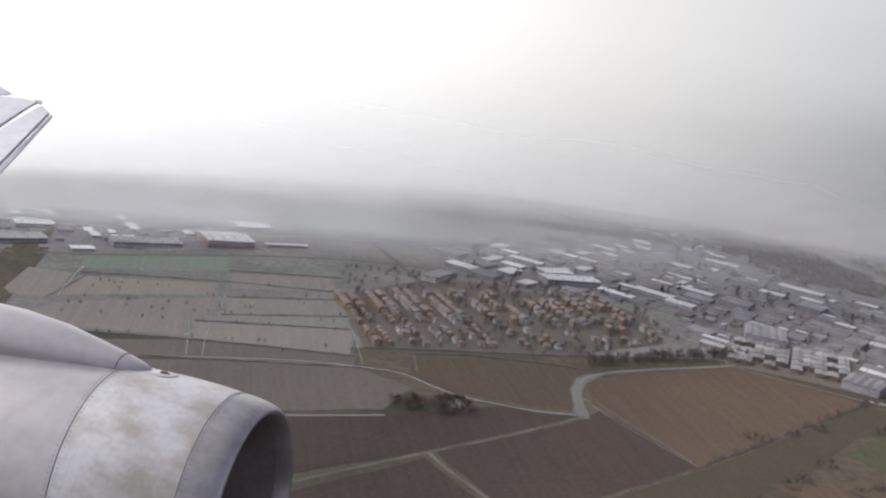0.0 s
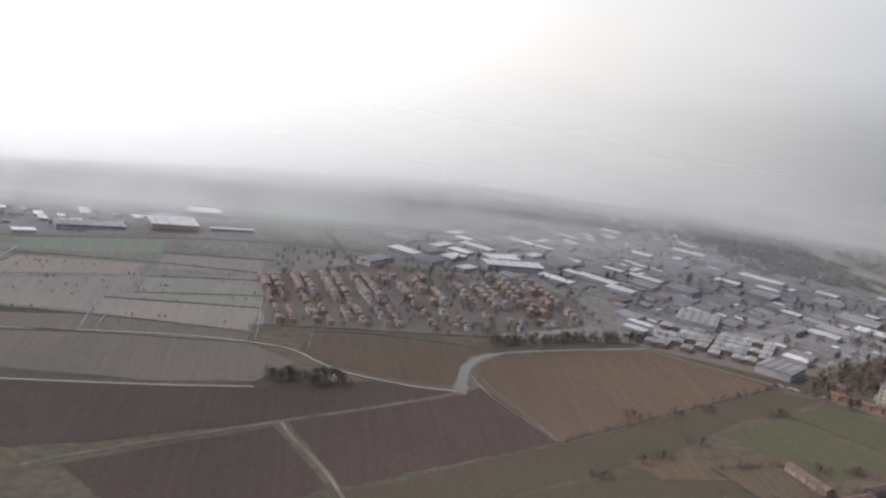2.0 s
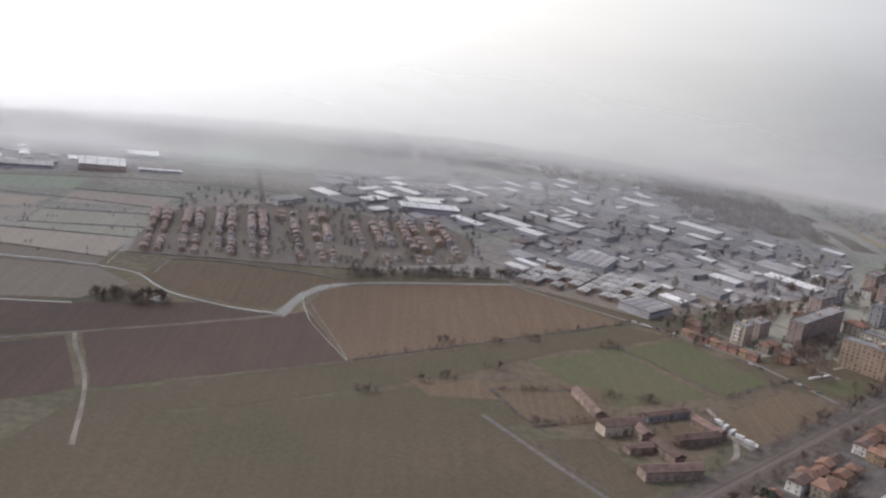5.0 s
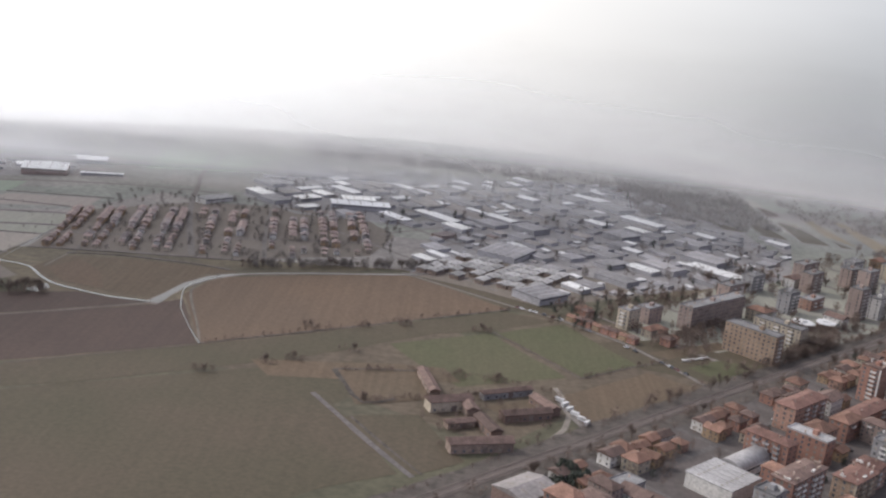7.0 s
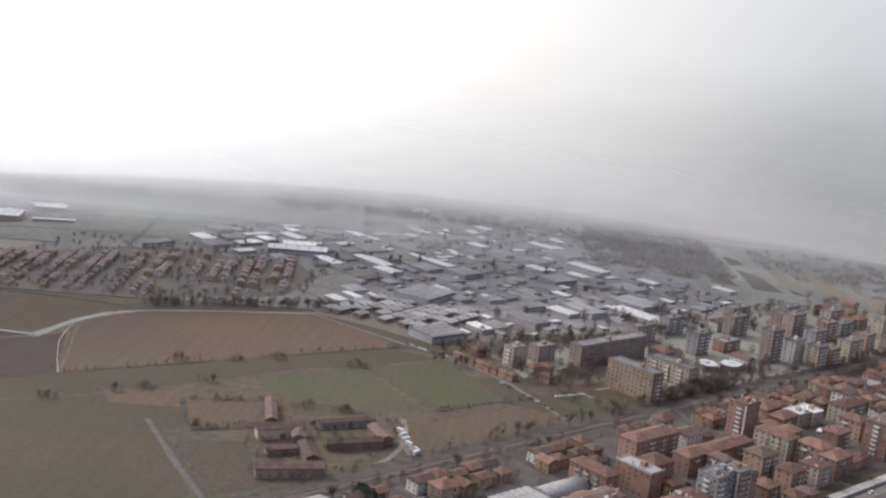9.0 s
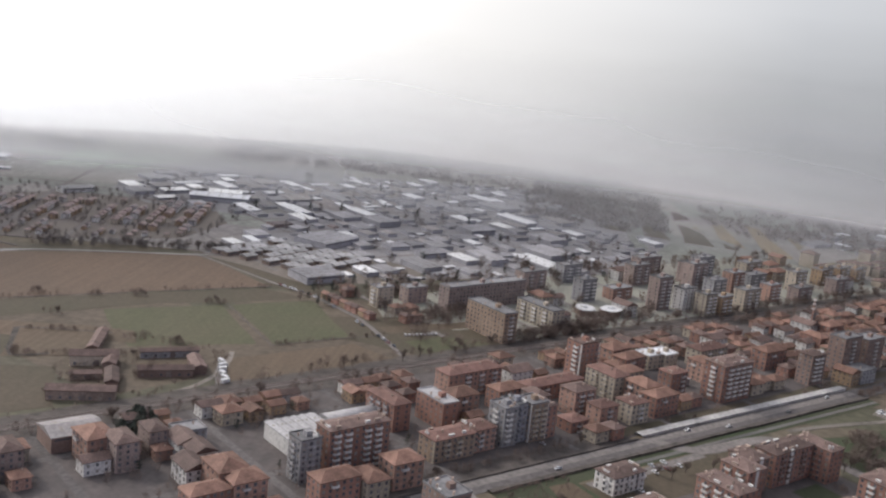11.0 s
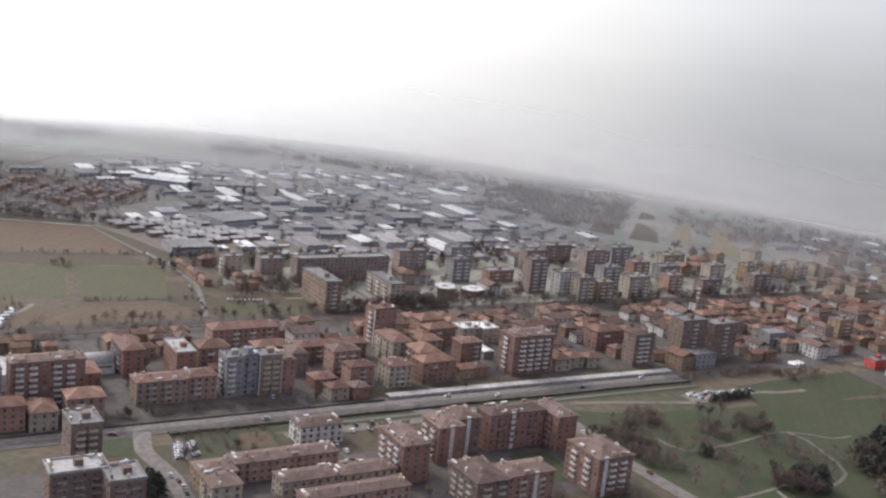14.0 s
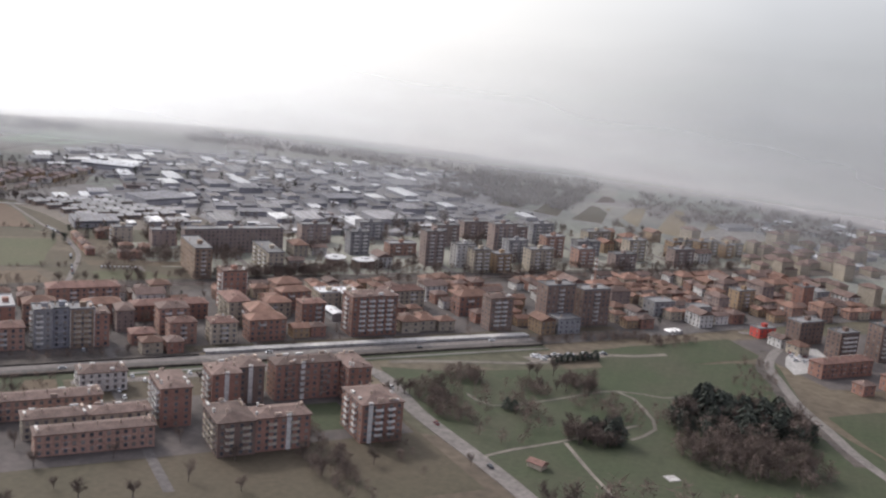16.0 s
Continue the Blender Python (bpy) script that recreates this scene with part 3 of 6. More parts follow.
patch("meadow_strip", MEADOW, 0.06, town(20, 84.5), town(60, 84.5), town(40, 128), town(-20, 150))
patch("works_ground", PALE_ROAD, 0.1, (298.5, 327), (300.5, 327.5), (309, 306), (305.5, 303), (301, 314))

# water standing in the field ditches
for line, width in ((((16.5, 415), (17, 436), (18, 456)), 0.55), (((11, 419), (10.5, 440), (10, 461)), 0.55), (((22, 476), (22.6, 490), (23, 503)), 0.5), (((76, 421), (76, 446), (76, 472)), 0.5),
                    (((-44, 481), (-43, 505), (-41, 533)), 0.7), (((162, 377), (170, 358), (178, 341)), 0.7), (((162, 377), (157, 405), (166, 424)), 0.6)):
    ribbon("ditch_water", WATER, 0.16, width * 0.7, line, uneven=1.2)
for line, width in ((((-60, 437), (10, 436), (74, 429)), 1.0), (((12, 460), (76, 463)), 0.9), (((-60, 412), (74, 416)), 1.0), (((22, 471), (76, 482)), 1.1), (((24, 499), (76, 508)), 1.2), (((-44, 522), (22, 524), (78, 521)), 1.2), (((24, 545), (80, 549)), 1.0),
                    (((78, 440), (146, 448), (176, 451)), 1.4), (((97, 436), (118, 440), (150, 438), (168, 434)), 0.9)):
    ribbon("hedge_strip", HAZED_HEDGE, 0.3, width * 0.8, line, 0.3, uneven=1.0)
# roads, railway, river
ribbon("embankment", HEDGE, 0.16, 16.0, [town(s, 81) for s in (-420, -200, 0, 200, 420)], uneven=0.2)
ribbon("railway", BALLAST, 0.25, 4.6, [town(s, 81) for s in (-420, -200, 0, 200, 420)], 0.3)
for k in (-1.7, -0.9, 0.9, 1.7):
    ribbon("rail", STEEL, 0.36, 0.09, [town(s, 81 + k) for s in (-300, -100, 100, 330)], 0.11)
ribbon("road", ASPHALT, 0.1, 7.5, [town(s, -1.6) for s in (-300, -150, 0, 150)] + [town(190, -0.6), town(240, 3), town(330, 8)], 0.06)
ribbon("road", PALE_ROAD, 0.13, 3.0, [town(s, -0.4) for s in (-200, -60, 40, 150)])
ribbon("verge", HEDGE, 0.07, 6.5, [town(s, 6.2) for s in (-150, -60, 34)], uneven=0.4)
ribbon("verge", MEADOW, 0.07, 5.0, [town(s, 7.8) for s in (34, 90, 150, 190)], uneven=0.3)
ribbon("canal_bank", PARK, 0.08, 6.0, [town(s, -9) for s in (-30, 80, 150)])
ribbon("canal", DULL_WATER, 0.1, 1.6, [town(s, -9.8) for s in (14, 80, 150)])
ribbon("hedge_strip", HEDGE, 0.7, 1.5, [town(s, -6.2) for s in (-30, 50, 100, 150)], 0.7, uneven=0.6)
ribbon("hedge_strip", HEDGE, 0.5, 0.8, [town(s, 2.0) for s in (-150, -60, 36)], 0.5, uneven=0.8)
ribbon("side_road", PALE_ROAD, 0.12, 5.0, [town(40, 0), town(47, -12), (480, 329), (507, 303), (530, 283), (548, 266), (580, 232)], 0.06)
ribbon("lane", GRAVEL, 0.11, 2.2, [(484, 339), (496, 348), (509, 356.6), (521, 364), (530, 374), (543, 390), (551, 395), (560, 404)])
ribbon("lane", GRAVEL, 0.12, 5.0, [(520, 368), (530, 379), (541, 390)], uneven=0.3)
ribbon("park_path", GRAVEL, 0.12, 1.0, [(513, 326), (522, 321), (535, 335), (551, 355), (561, 344), (566, 330), (561, 318)], uneven=0.3)
ribbon("park_path", GRAVEL, 0.12, 1.0, [(530, 286), (535, 294), (543, 304), (557, 324), (561, 330)], uneven=0.3)
ribbon("park_path", GRAVEL, 0.12, 0.9, [(551, 355), (559, 357.5), (565, 358), (571, 364)], uneven=0.3)
ribbon("park_path", GRAVEL, 0.12, 1.0, [(546, 306), (556, 290), (566, 276)], uneven=0.3)
ribbon("road", PALE_ROAD, 0.12, 3.4, [town(240, -4), (598, 462), (599, 450), (595, 433), (593.6, 415), (597, 401), (604, 377), (612, 360), (622, 338), (650, 296)], 0.06)
ribbon("road_verge", HEDGE, 0.1, 5.4, [(593, 433), (591.4, 415), (595, 400), (602, 376), (610, 358), (620, 336)], uneven=0.5)
patch("parking_ground", CONCRETE, 0.13, (600.8, 439), (605, 447), (610, 450), (613, 441), (611, 428), (608, 418), (602, 410), (599, 419), (599, 430), ragged=0.2)
ribbon("station_platform", CONCRETE, 0.9, 3.0, [town(s, 3.7) for s in (38, 90, 150)], 0.8)
ribbon("lane", PALE_ROAD, 0.12, 1.6, [(240, 459), (267, 440), (289, 425), (309, 413)])
ribbon("lane", PALE_ROAD, 0.12, 2.0, [(309, 413), (322, 401), (333, 390), (346, 370), (357, 352), (364, 346)])
ribbon("lane", GRAVEL, 0.12, 1.8, [(300, 335), (303, 318), (300, 300), (293, 288)])
ribbon("lane", ASPHALT, 0.11, 1.8, [(222, 308), (233, 291), (244, 274), (256, 257)], uneven=0.2)
ribbon("ditch", HEDGE, 0.12, 1.0, [(235.5, 293), (246.5, 276), (258.5, 259)], uneven=0.6)
ribbon("river", RIVER_WATER, 0.14, 3.6, [(151, 380), (153, 392), (157, 408), (164, 421)], uneven=0.5)
ribbon("river", RIVER_WATER, 0.13, 1.9, [(163, 420), (176, 431), (203, 442), (242, 456), (262, 470)], uneven=0.5)
ribbon("river_bank", BANK, 0.1, 4.8, [(150, 378), (153, 392), (157, 408), (164, 421), (172, 428)], uneven=0.5)
ribbon("river_bank", BANK, 0.1, 3.0, [(170, 427), (203, 442), (244, 457)], uneven=0.5)
ribbon("stream", WATER, 0.13, 1.2, [(151, 381), (134, 382), (119, 387), (108, 392), (99, 401), (91, 411), (77, 416), (40, 418), (-40, 408)], uneven=0.6)
ribbon("stream_bank", BANK, 0.09, 2.0, [(151, 381), (134, 382), (119, 387), (108, 392), (99, 401)], uneven=0.6)
patch("pond", WATER, 0.15, (102, 381), (107, 379), (109, 386), (106, 391), (104, 386), ragged=0.5)
ribbon("canal", WATER, 0.13, 1.1, [(-60, 356), (0, 360), (45, 364), (78, 369)])
ribbon("canal_bank", BANK, 0.1, 1.7, [(-60, 356), (0, 360), (45, 364), (78, 369)])
ribbon("farm_track", GRAVEL, 0.1, 1.6, [(20, 298), (45, 315), (87, 340), (118, 358), (148, 378)], uneven=0.3)
ribbon("farm_track", GRAVEL, 0.1, 1.4, [(88, 340), (92, 328), (100, 310), (106, 290), (112, 260)], uneven=0.3)
ribbon("farm_track", GRAVEL, 0.1, 0.9, [(165, 421), (160, 406), (162, 392), (172, 362), (178, 342)], uneven=0.5)
ribbon("ditch", HEDGE, 0.12, 1.2, [(178, 341), (232, 379), (288, 420)], uneven=0.6)
ribbon("ditch", HEDGE, 0.1, 0.7, [(126, 307), (150, 322), (178, 340)], uneven=0.6)
ribbon("ditch", HEDGE, 0.12, 1.0, [(310, 347), (333, 367), (346, 376)], uneven=0.6)
ribbon("ditch", HEDGE, 0.12, 0.8, [(280, 388), (296, 366), (310, 347)], uneven=0.6)
ribbon("ditch", HEDGE, 0.14, 1.0, [(226, 330), (240, 334), (257, 337)], uneven=0.6)
ribbon("ditch", HEDGE, 0.14, 1.6, [(226, 330), (231, 318), (238, 304), (248, 310)], uneven=0.6)
ribbon("road", PALE_ROAD, 0.12, 3.0, [(147, 452), (140, 476), (128, 520), (119, 560), (112, 600), (104, 650), (100, 720)])
ribbon("road", PALE_ROAD, 0.12, 2.2, [(178, 458), (172, 490), (166, 530), (162, 572)])
ribbon("street", PALE_ROAD, 0.11, 1.8, [(98, 446), (96, 480), (90, 520)])
ribbon("street", PALE_ROAD, 0.11, 2.0, [(80, 470), (120, 478), (170, 492), (226, 508)])
ribbon("road", PALE_ROAD, 0.1, 3.0, [(-120, 545), (-40, 556), (36, 580), (100, 590), (140, 584)])
ribbon("lane", GRAVEL, 0.11, 1.0, [(96, 414), (98, 436), (100, 450)])
ribbon("lane", GRAVEL, 0.11, 1.6, [(-48, 478), (-42, 500), (-36, 525)])
ribbon("lane", GRAVEL, 0.12, 0.8, [(72, 424), (76, 452), (77, 480)])
for k in range(4):
    ribbon("works_road", PALE_ROAD, 0.1, 2.0, [town(26 + 44 * k, 205 + 16 * k), town(26 + 44 * k, 265), town(26 + 44 * k, 330)])
    ribbon("works_road", PALE_ROAD, 0.1, 2.0, [town(26 + 6 * k, 214 + 30 * k), town(110, 214 + 30 * k), town(205 - 10 * k, 214 + 30 * k)])
for k in range(7):
    ribbon("street", ASPHALT, 0.09, 2.4, [town(-120 + 44 * k, 4), town(-120 + 44 * k, 40), town(-120 + 44 * k, 76)])
    ribbon("street", PALE_ROAD, 0.08, 2.4, [town(40 + 42 * k, 88), town(40 + 42 * k, 120), town(40 + 42 * k, 160)])
ribbon("street", ASPHALT, 0.085, 2.4, [town(-140, 27), town(90, 27), town(320, 27)])
ribbon("street", ASPHALT, 0.085, 2.4, [town(-140, 58), town(90, 58), town(320, 58)])
ribbon("street", PALE_ROAD, 0.1, 4.4, [town(-36, -3), town(-38.5, -14), town(-37.5, -22), town(-36.3, -31), town(-37, -42), town(-39, -72)])
ribbon("street", PALE_ROAD, 0.1, 3.4, [town(-2, -14.5), town(14, -15), town(46, -14)])
ribbon("street", ASPHALT, 0.1, 2.4, [town(8, -16), town(8, -50), town(8, -84)])


# ---------------------------------------------------------------- houses and blocks
FLOOR = 1.62
rnd = random.Random(11)


def roof_mesh(kind, x0, y0, x1, y1, z, rise, over=0.35):
    """Hipped, gabled or flat roof over a rectangle, as a closed solid."""
    bm = bmesh.new()
    X0, Y0, X1, Y1 = x0 - over, y0 - over, x1 + over, y1 + over
    if kind == "flat":
        box(bm, x0 - 0.12, y0 - 0.12, z, x1 + 0.12, y1 + 0.12, z + 0.14)
        for a in ((x0 - 0.12, y0 - 0.12, x1 + 0.12, y0 + 0.1), (x0 - 0.12, y1 - 0.1, x1 + 0.12, y1 + 0.12), (x0 - 0.12, y0 + 0.1, x0 + 0.1, y1 - 0.1), (x1 - 0.1, y0 + 0.1, x1 + 0.12, y1 - 0.1)):
            box(bm, a[0], a[1], z + 0.14, a[2], a[3], z + 0.5)
        return bm
    along_x = (x1 - x0) >= (y1 - y0)
    half = (Y1 - Y0) / 2 if along_x else (X1 - X0) / 2
    inset = half * (0.95 if kind == "hip" else 0.0)
    cy, cx = (Y0 + Y1) / 2, (X0 + X1) / 2
    low = [bm.verts.new(p) for p in ((X0, Y0, z - 0.1), (X1, Y0, z - 0.1), (X1, Y1, z - 0.1), (X0, Y1, z - 0.1))]
    mid = [bm.verts.new((v.co.x, v.co.y, z + 0.1)) for v in low]
    if along_x:
        a, b = bm.verts.new((X0 + inset, cy, z + 0.1 + rise)), bm.verts.new((X1 - inset, cy, z + 0.1 + rise))
        tops = ((mid[0], mid[1], b, a), (mid[2], mid[3], a, b), (mid[1], mid[2], b), (mid[3], mid[0], a))
    else:
        a, b = bm.verts.new((cx, Y0 + inset, z + 0.1 + rise)), bm.verts.new((cx, Y1 - inset, z + 0.1 + rise))
        tops = ((mid[1], mid[2], b, a), (mid[3], mid[0], a, b), (mid[0], mid[1], a), (mid[2], mid[3], b))
    for t in tops:
        bm.faces.new(t)
    bm.faces.new(low[::-1])
    for k in range(4):
        bm.faces.new((low[k], low[(k + 1) % 4], mid[(k + 1) % 4], mid[k]))
    bmesh.ops.recalc_face_normals(bm, faces=bm.faces[:])
    return bm


def wall_mesh(x0, y0, x1, y1, z1):
    """Walls with a plinth and a string course at the eaves, sunk a little into the ground."""
    bm = boxed(x0, y0, -1.2, x1, y1, z1)
    box(bm, x0 - 0.05, y0 - 0.05, -1.2, x1 + 0.05, y1 + 0.05, 0.35)
    box(bm, x0 - 0.06, y0 - 0.06, z1 - 0.16, x1 + 0.06, y1 + 0.06, z1 - 0.03)
    return bm


def window_mesh(w, h, shutter):
    bm = boxed(-w / 2 - 0.06, -0.05, -h / 2 - 0.06, w / 2 + 0.06, 0.02, h / 2 + 0.06)
    for f in bm.faces:
        f.material_index = 1
    box(bm, -w / 2, -0.06, -h / 2, w / 2, -0.052, h / 2 - h * shutter, 0)
    return mesh_of("window", bm, GLASS, SHUTTER)


WINDOWS = [window_mesh(0.72, 0.86, c) for c in (0.0, 0.0, 0.35, 0.8)]


def balcony_mesh(w, d, front):
    bm = boxed(-w / 2, -d, -0.08, w / 2, 0.0, 0.02)
    box(bm, -w / 2, -d, 0.02, w / 2, -d + 0.07, 0.58, 1)
    box(bm, -w / 2, -d + 0.07, 0.02, -w / 2 + 0.07, 0, 0.58, 1)
    box(bm, w / 2 - 0.07, -d + 0.07, 0.02, w / 2, 0, 0.58, 1)
    return mesh_of("balcony", bm, CONCRETE, front)


BALCONIES = {}


def balcony_for(front):
    if front.name not in BALCONIES:
        BALCONIES[front.name] = balcony_mesh(1.9, 0.75, front)
    return BALCONIES[front.name]


def chimney(parent, x, y, z, tall=0.7):
    bm = boxed(x - 0.16, y - 0.16, z, x + 0.16, y + 0.16, z + tall)
    box(bm, x - 0.22, y - 0.22, z + tall, x + 0.22, y + 0.22, z + tall + 0.1)
    return part("chimney", bm, CHIMNEY, parent)


def window_places(length, floors, pitch, first):
    n = max(1, int((length - 0.6) / pitch))
    return [((k + 0.5) * length / n, first + FLOOR * (f + 0.55)) for f in range(floors) for k in range(n)]


def wall_openings(parent, faces, w=0.72, h=0.86):
    """Small far openings, cut into the wall's own mesh; faces: (start, direction, outward normal, places)."""
    wall = next(c for c in parent.children if c.name.startswith("wall"))
    bm = bmesh.new()
    bm.from_mesh(wall.data)
    slot = len(wall.data.materials)
    for m in (GLASS, SHUTTER):
        wall.data.materials.append(m)
    fresh = []
    for (ox, oy), (dx, dy), (nx_, ny_), places in faces:
        for a, z in places:
            px, py = ox + dx * a, oy + dy * a
            c = [(px + dx * sx * w / 2 + nx_ * 0.035, py + dy * sx * w / 2 + ny_ * 0.035, z + sz * h / 2) for sx, sz in ((-1, -1), (1, -1), (1, 1), (-1, 1))]
            vf, vb = [bm.verts.new(p) for p in c], [bm.verts.new((x - nx_ * 0.06, y - ny_ * 0.06, zz)) for x, y, zz in c]
            fresh.append(bm.faces.new(vf))
            fresh[-1].material_index = slot + (1 if rnd.random() < 0.28 else 0)
            for k in range(4):
                fresh.append(bm.faces.new((vf[k], vf[(k + 1) % 4], vb[(k + 1) % 4], vb[k])))
                fresh[-1].material_index = slot + 1
    bmesh.ops.recalc_face_normals(bm, faces=fresh)
    bm.to_mesh(wall.data)
    bm.free()


def facades(lu, lv, floors, pitch):
    """The four walls: facing the road, the left end, the back, the right end."""
    return [((0, 0), (1, 0), (0, -1), window_places(lu, floors, pitch, 0)), ((0, 0), (0, 1), (-1, 0), window_places(lv, floors, pitch, 0)),
            ((0, lv), (1, 0), (0, 1), window_places(lu, floors, pitch, 0)), ((lu, 0), (0, 1), (1, 0), window_places(lv, floors, pitch, 0))]


def apartment(m, lu, lv, h, wall, roof, label, top="hip", near=False, front=None, stacks=(), end_stacks=(), trim=None, group="apartment blocks", pitch=None, clutter=0, stair=None):
    """A block of flats with its near corner at the pose m, lu along the street and lv deep."""
    ob = thing("apartment_building", label, "apartment building", m, group)
    floors = max(1, round(h / FLOOR))
    z1 = floors * FLOOR + 0.2
    part("wall", wall_mesh(0, 0, lu, lv, z1), wall, ob)
    part("roof", roof_mesh(top, 0, 0, lu, lv, z1, min(lu, lv) * (pitch or (0.13 if near else 0.2))), roof, ob)
    for k in range(clutter or (int(lu * lv / 12) if near else 0)):
        edge = rnd.randrange(4)
        w, d, h2 = (rnd.uniform(0.9, 2.0), rnd.uniform(0.35, 0.55), rnd.uniform(0.5, 0.9)) if rnd.random() < 0.6 else (0.4, 0.4, rnd.uniform(0.8, 1.3))
        if edge % 2:
            w, d = d, w
        cx = (rnd.uniform(1.2, lu - 1.2), 0.7, rnd.uniform(1.2, lu - 1.2), lu - 0.7)[edge]
        cy = (0.7, rnd.uniform(1.2, lv - 1.2), lv - 0.7, rnd.uniform(1.2, lv - 1.2))[edge]
        bm = boxed(cx - w / 2, cy - d / 2, z1, cx + w / 2, cy + d / 2, z1 + h2)
        box(bm, cx - w / 2 - 0.08, cy - d / 2 - 0.08, z1 + h2, cx + w / 2 + 0.08, cy + d / 2 + 0.08, z1 + h2 + 0.1)
        part("dormer", bm, WHITE_WALL if rnd.random() < 0.4 else CHIMNEY, ob)
    if stair:                                            # white glazed stairwell standing proud of the front
        part("stair_tower", boxed(lu * stair - 0.55, -0.28, 0, lu * stair + 0.55, 0.3, z1 + 0.5), WHITE_WALL, ob)
    if trim:
        for x in (0.0, lu):
            part("corner_panel", boxed(x - 0.09, -0.09, 0, x + 0.09, 0.5, z1), trim, ob)
    sides = facades(lu, lv, floors, 1.75 if near else 1.9)
    if near:
        for (ox, oy), (dx, dy), n, places in sides[:2]:
            for a, z in places:
                w = part("window", WINDOWS[rnd.randrange(4)], None, ob)
                w.matrix_basis = pose(ox + dx * a, oy + dy * a, z, 0, 0, 0 if dx else -90)
        wall_openings(ob, sides[2:])
    else:
        wall_openings(ob, sides)
    for share, on_end in [(a, False) for a in stacks] + [(a, True) for a in end_stacks]:
        for f in range(1 if floors > 2 else 0, floors):
            b = part("balcony", balcony_for(front or CONCRETE), None, ob)
            b.matrix_basis = pose(0, lv * share, f * FLOOR + 0.12, 0, 0, -90) if on_end else pose(lu * share, 0, f * FLOOR + 0.12)
    if top == "flat":
        part("stair_head", boxed(lu * 0.45, lv * 0.35, z1 + 0.1, lu * 0.45 + 1.8, lv * 0.35 + 1.6, z1 + 1.5), wall, ob)
        for k in range(max(1, int(lu / 7))):
            chimney(ob, 1.2 + k * 6.0, lv * 0.6, z1 + 0.1, 0.8)
    else:
        for k in range(max(1, int(max(lu, lv) / 5))):
            a = (k + 0.6) / max(1, int(max(lu, lv) / 5))
            chimney(ob, lu * a if lu >= lv else lu * 0.35, lv * 0.35 if lu >= lv else lv * a, z1 + min(lu, lv) * 0.1, 0.9)
    return ob


# the larger blocks between the main road and the railway
TAKEN = []


def claim(s, r, lu, lv, margin=1.0):
    TAKEN.append((s - margin, r - margin, s + lu + margin, r + lv + margin))


def free(s, r, lu, lv):
    return not any(s < b[2] and s + lu > b[0] and r < b[3] and r + lv > b[1] for b in TAKEN)


def block(s, r, lu, lv, h, wall, roof, label, turn=0.0, **more):
    claim(s, r, lu, lv)
    return apartment(town_pose(s, r, turn), lu, lv, h, wall, roof, label, **more)


block(-64, 18, 18.5, 6.5, 13.0, BRICK_RED, TILE_BROWN, "tall red brick apartment block with white balcony columns", near=True, front=WHITE_WALL, stacks=(0.12, 0.3, 0.62, 0.8))
block(-72, 18.5, 6.0, 6.0, 11.4, GREY_WALL, FLAT_GREY, "narrow grey rendered apartment tower with stacked balconies", top="flat", near=True, front=GREY_WALL, stacks=(0.5,), end_stacks=(0.5,))
block(-17, 31, 5.6, 13.0, 8.4, BRICK_RED, PALE_ROOF, "red brick block with a pale flat roof", top="flat", clutter=1)
block(-31, 36, 6.0, 14.0, 8.0, BRICK_RED, TILE, "red apartment block with dark end balconies", end_stacks=(0.25, 0.5, 0.75), front=GREY_WALL)
block(0, 50, 22, 7.0, 7.6, PINK, TILE, "long orange apartment block with a hipped tile roof", stacks=(0.35, 0.6, 0.85))
block(-33, 14, 14, 7.0, 7.2, TAN, TILE, "tan apartment block with a red tile roof", near=True, stacks=(0.3, 0.6), front=CREAM, trim=CREAM)
block(-18.4, 15, 8.0, 7.0, 6.6, PINK, TILE, "salmon apartment block with a hipped tile roof", near=True, stacks=(0.3,))
claim(-40, 4, 52, 10)
block(-8, 14.5, 5.0, 7.0, 11.3, GREY_WALL, FLAT_GREY, "grey panelled apartment tower with stacked balconies", top="flat", near=True, stacks=(0.3,), front=WHITE_WALL, end_stacks=(0.5,))
block(-2.9, 15.6, 4.6, 7.0, 10.6, BLUE_GREY, FLAT_GREY, "recessed blue-grey apartment tower with loggias", top="flat", near=True, stacks=(0.5,), front=BLUE_GREY)
block(1.8, 14.2, 6.6, 7.0, 11.3, TAN, FLAT_GREY, "tan apartment tower with pale corner bands", top="flat", near=True, stacks=(0.3, 0.7), front=CREAM, trim=WHITE_WALL)
block(8.5, 14.6, 4.2, 8.0, 9.8, BRICK_RED, TILE_BROWN, "red brick end block with a brown roof", near=True)
block(24, 38, 24, 6.5, 4.9, BRICK_RED, TILE, "large low red brick hall with a tile roof", stacks=(0.3, 0.7))
block(29, 23, 9, 7, 8.2, PINK, TILE_BROWN, "brownish rendered flats with a low roof", stacks=(0.3, 0.7))
block(55, 47, 8.5, 7.0, 12.4, BRICK_RED, TILE_BROWN, "slim red brick tower with white corner bands", top="flat", near=True, end_stacks=(0.35,), front=WHITE_WALL, trim=WHITE_WALL)
block(52, 28, 7.0, 13.0, 7.6, CREAM, TILE, "cream apartment block with a tiled roof", end_stacks=(0.3, 0.65), front=CREAM)
block(75, 23, 8.0, 6.0, 7.4, BRICK_RED, TILE, "red brick apartment block with an overhanging roof", near=True, stacks=(0.7,))
block(88, 12, 16, 8.5, 12.6, BRICK_RED, TILE_BROWN, "tall red brick tower with rows of white balconies", near=True, front=WHITE_WALL, stacks=(0.22, 0.42, 0.62, 0.82), end_stacks=(0.5,))
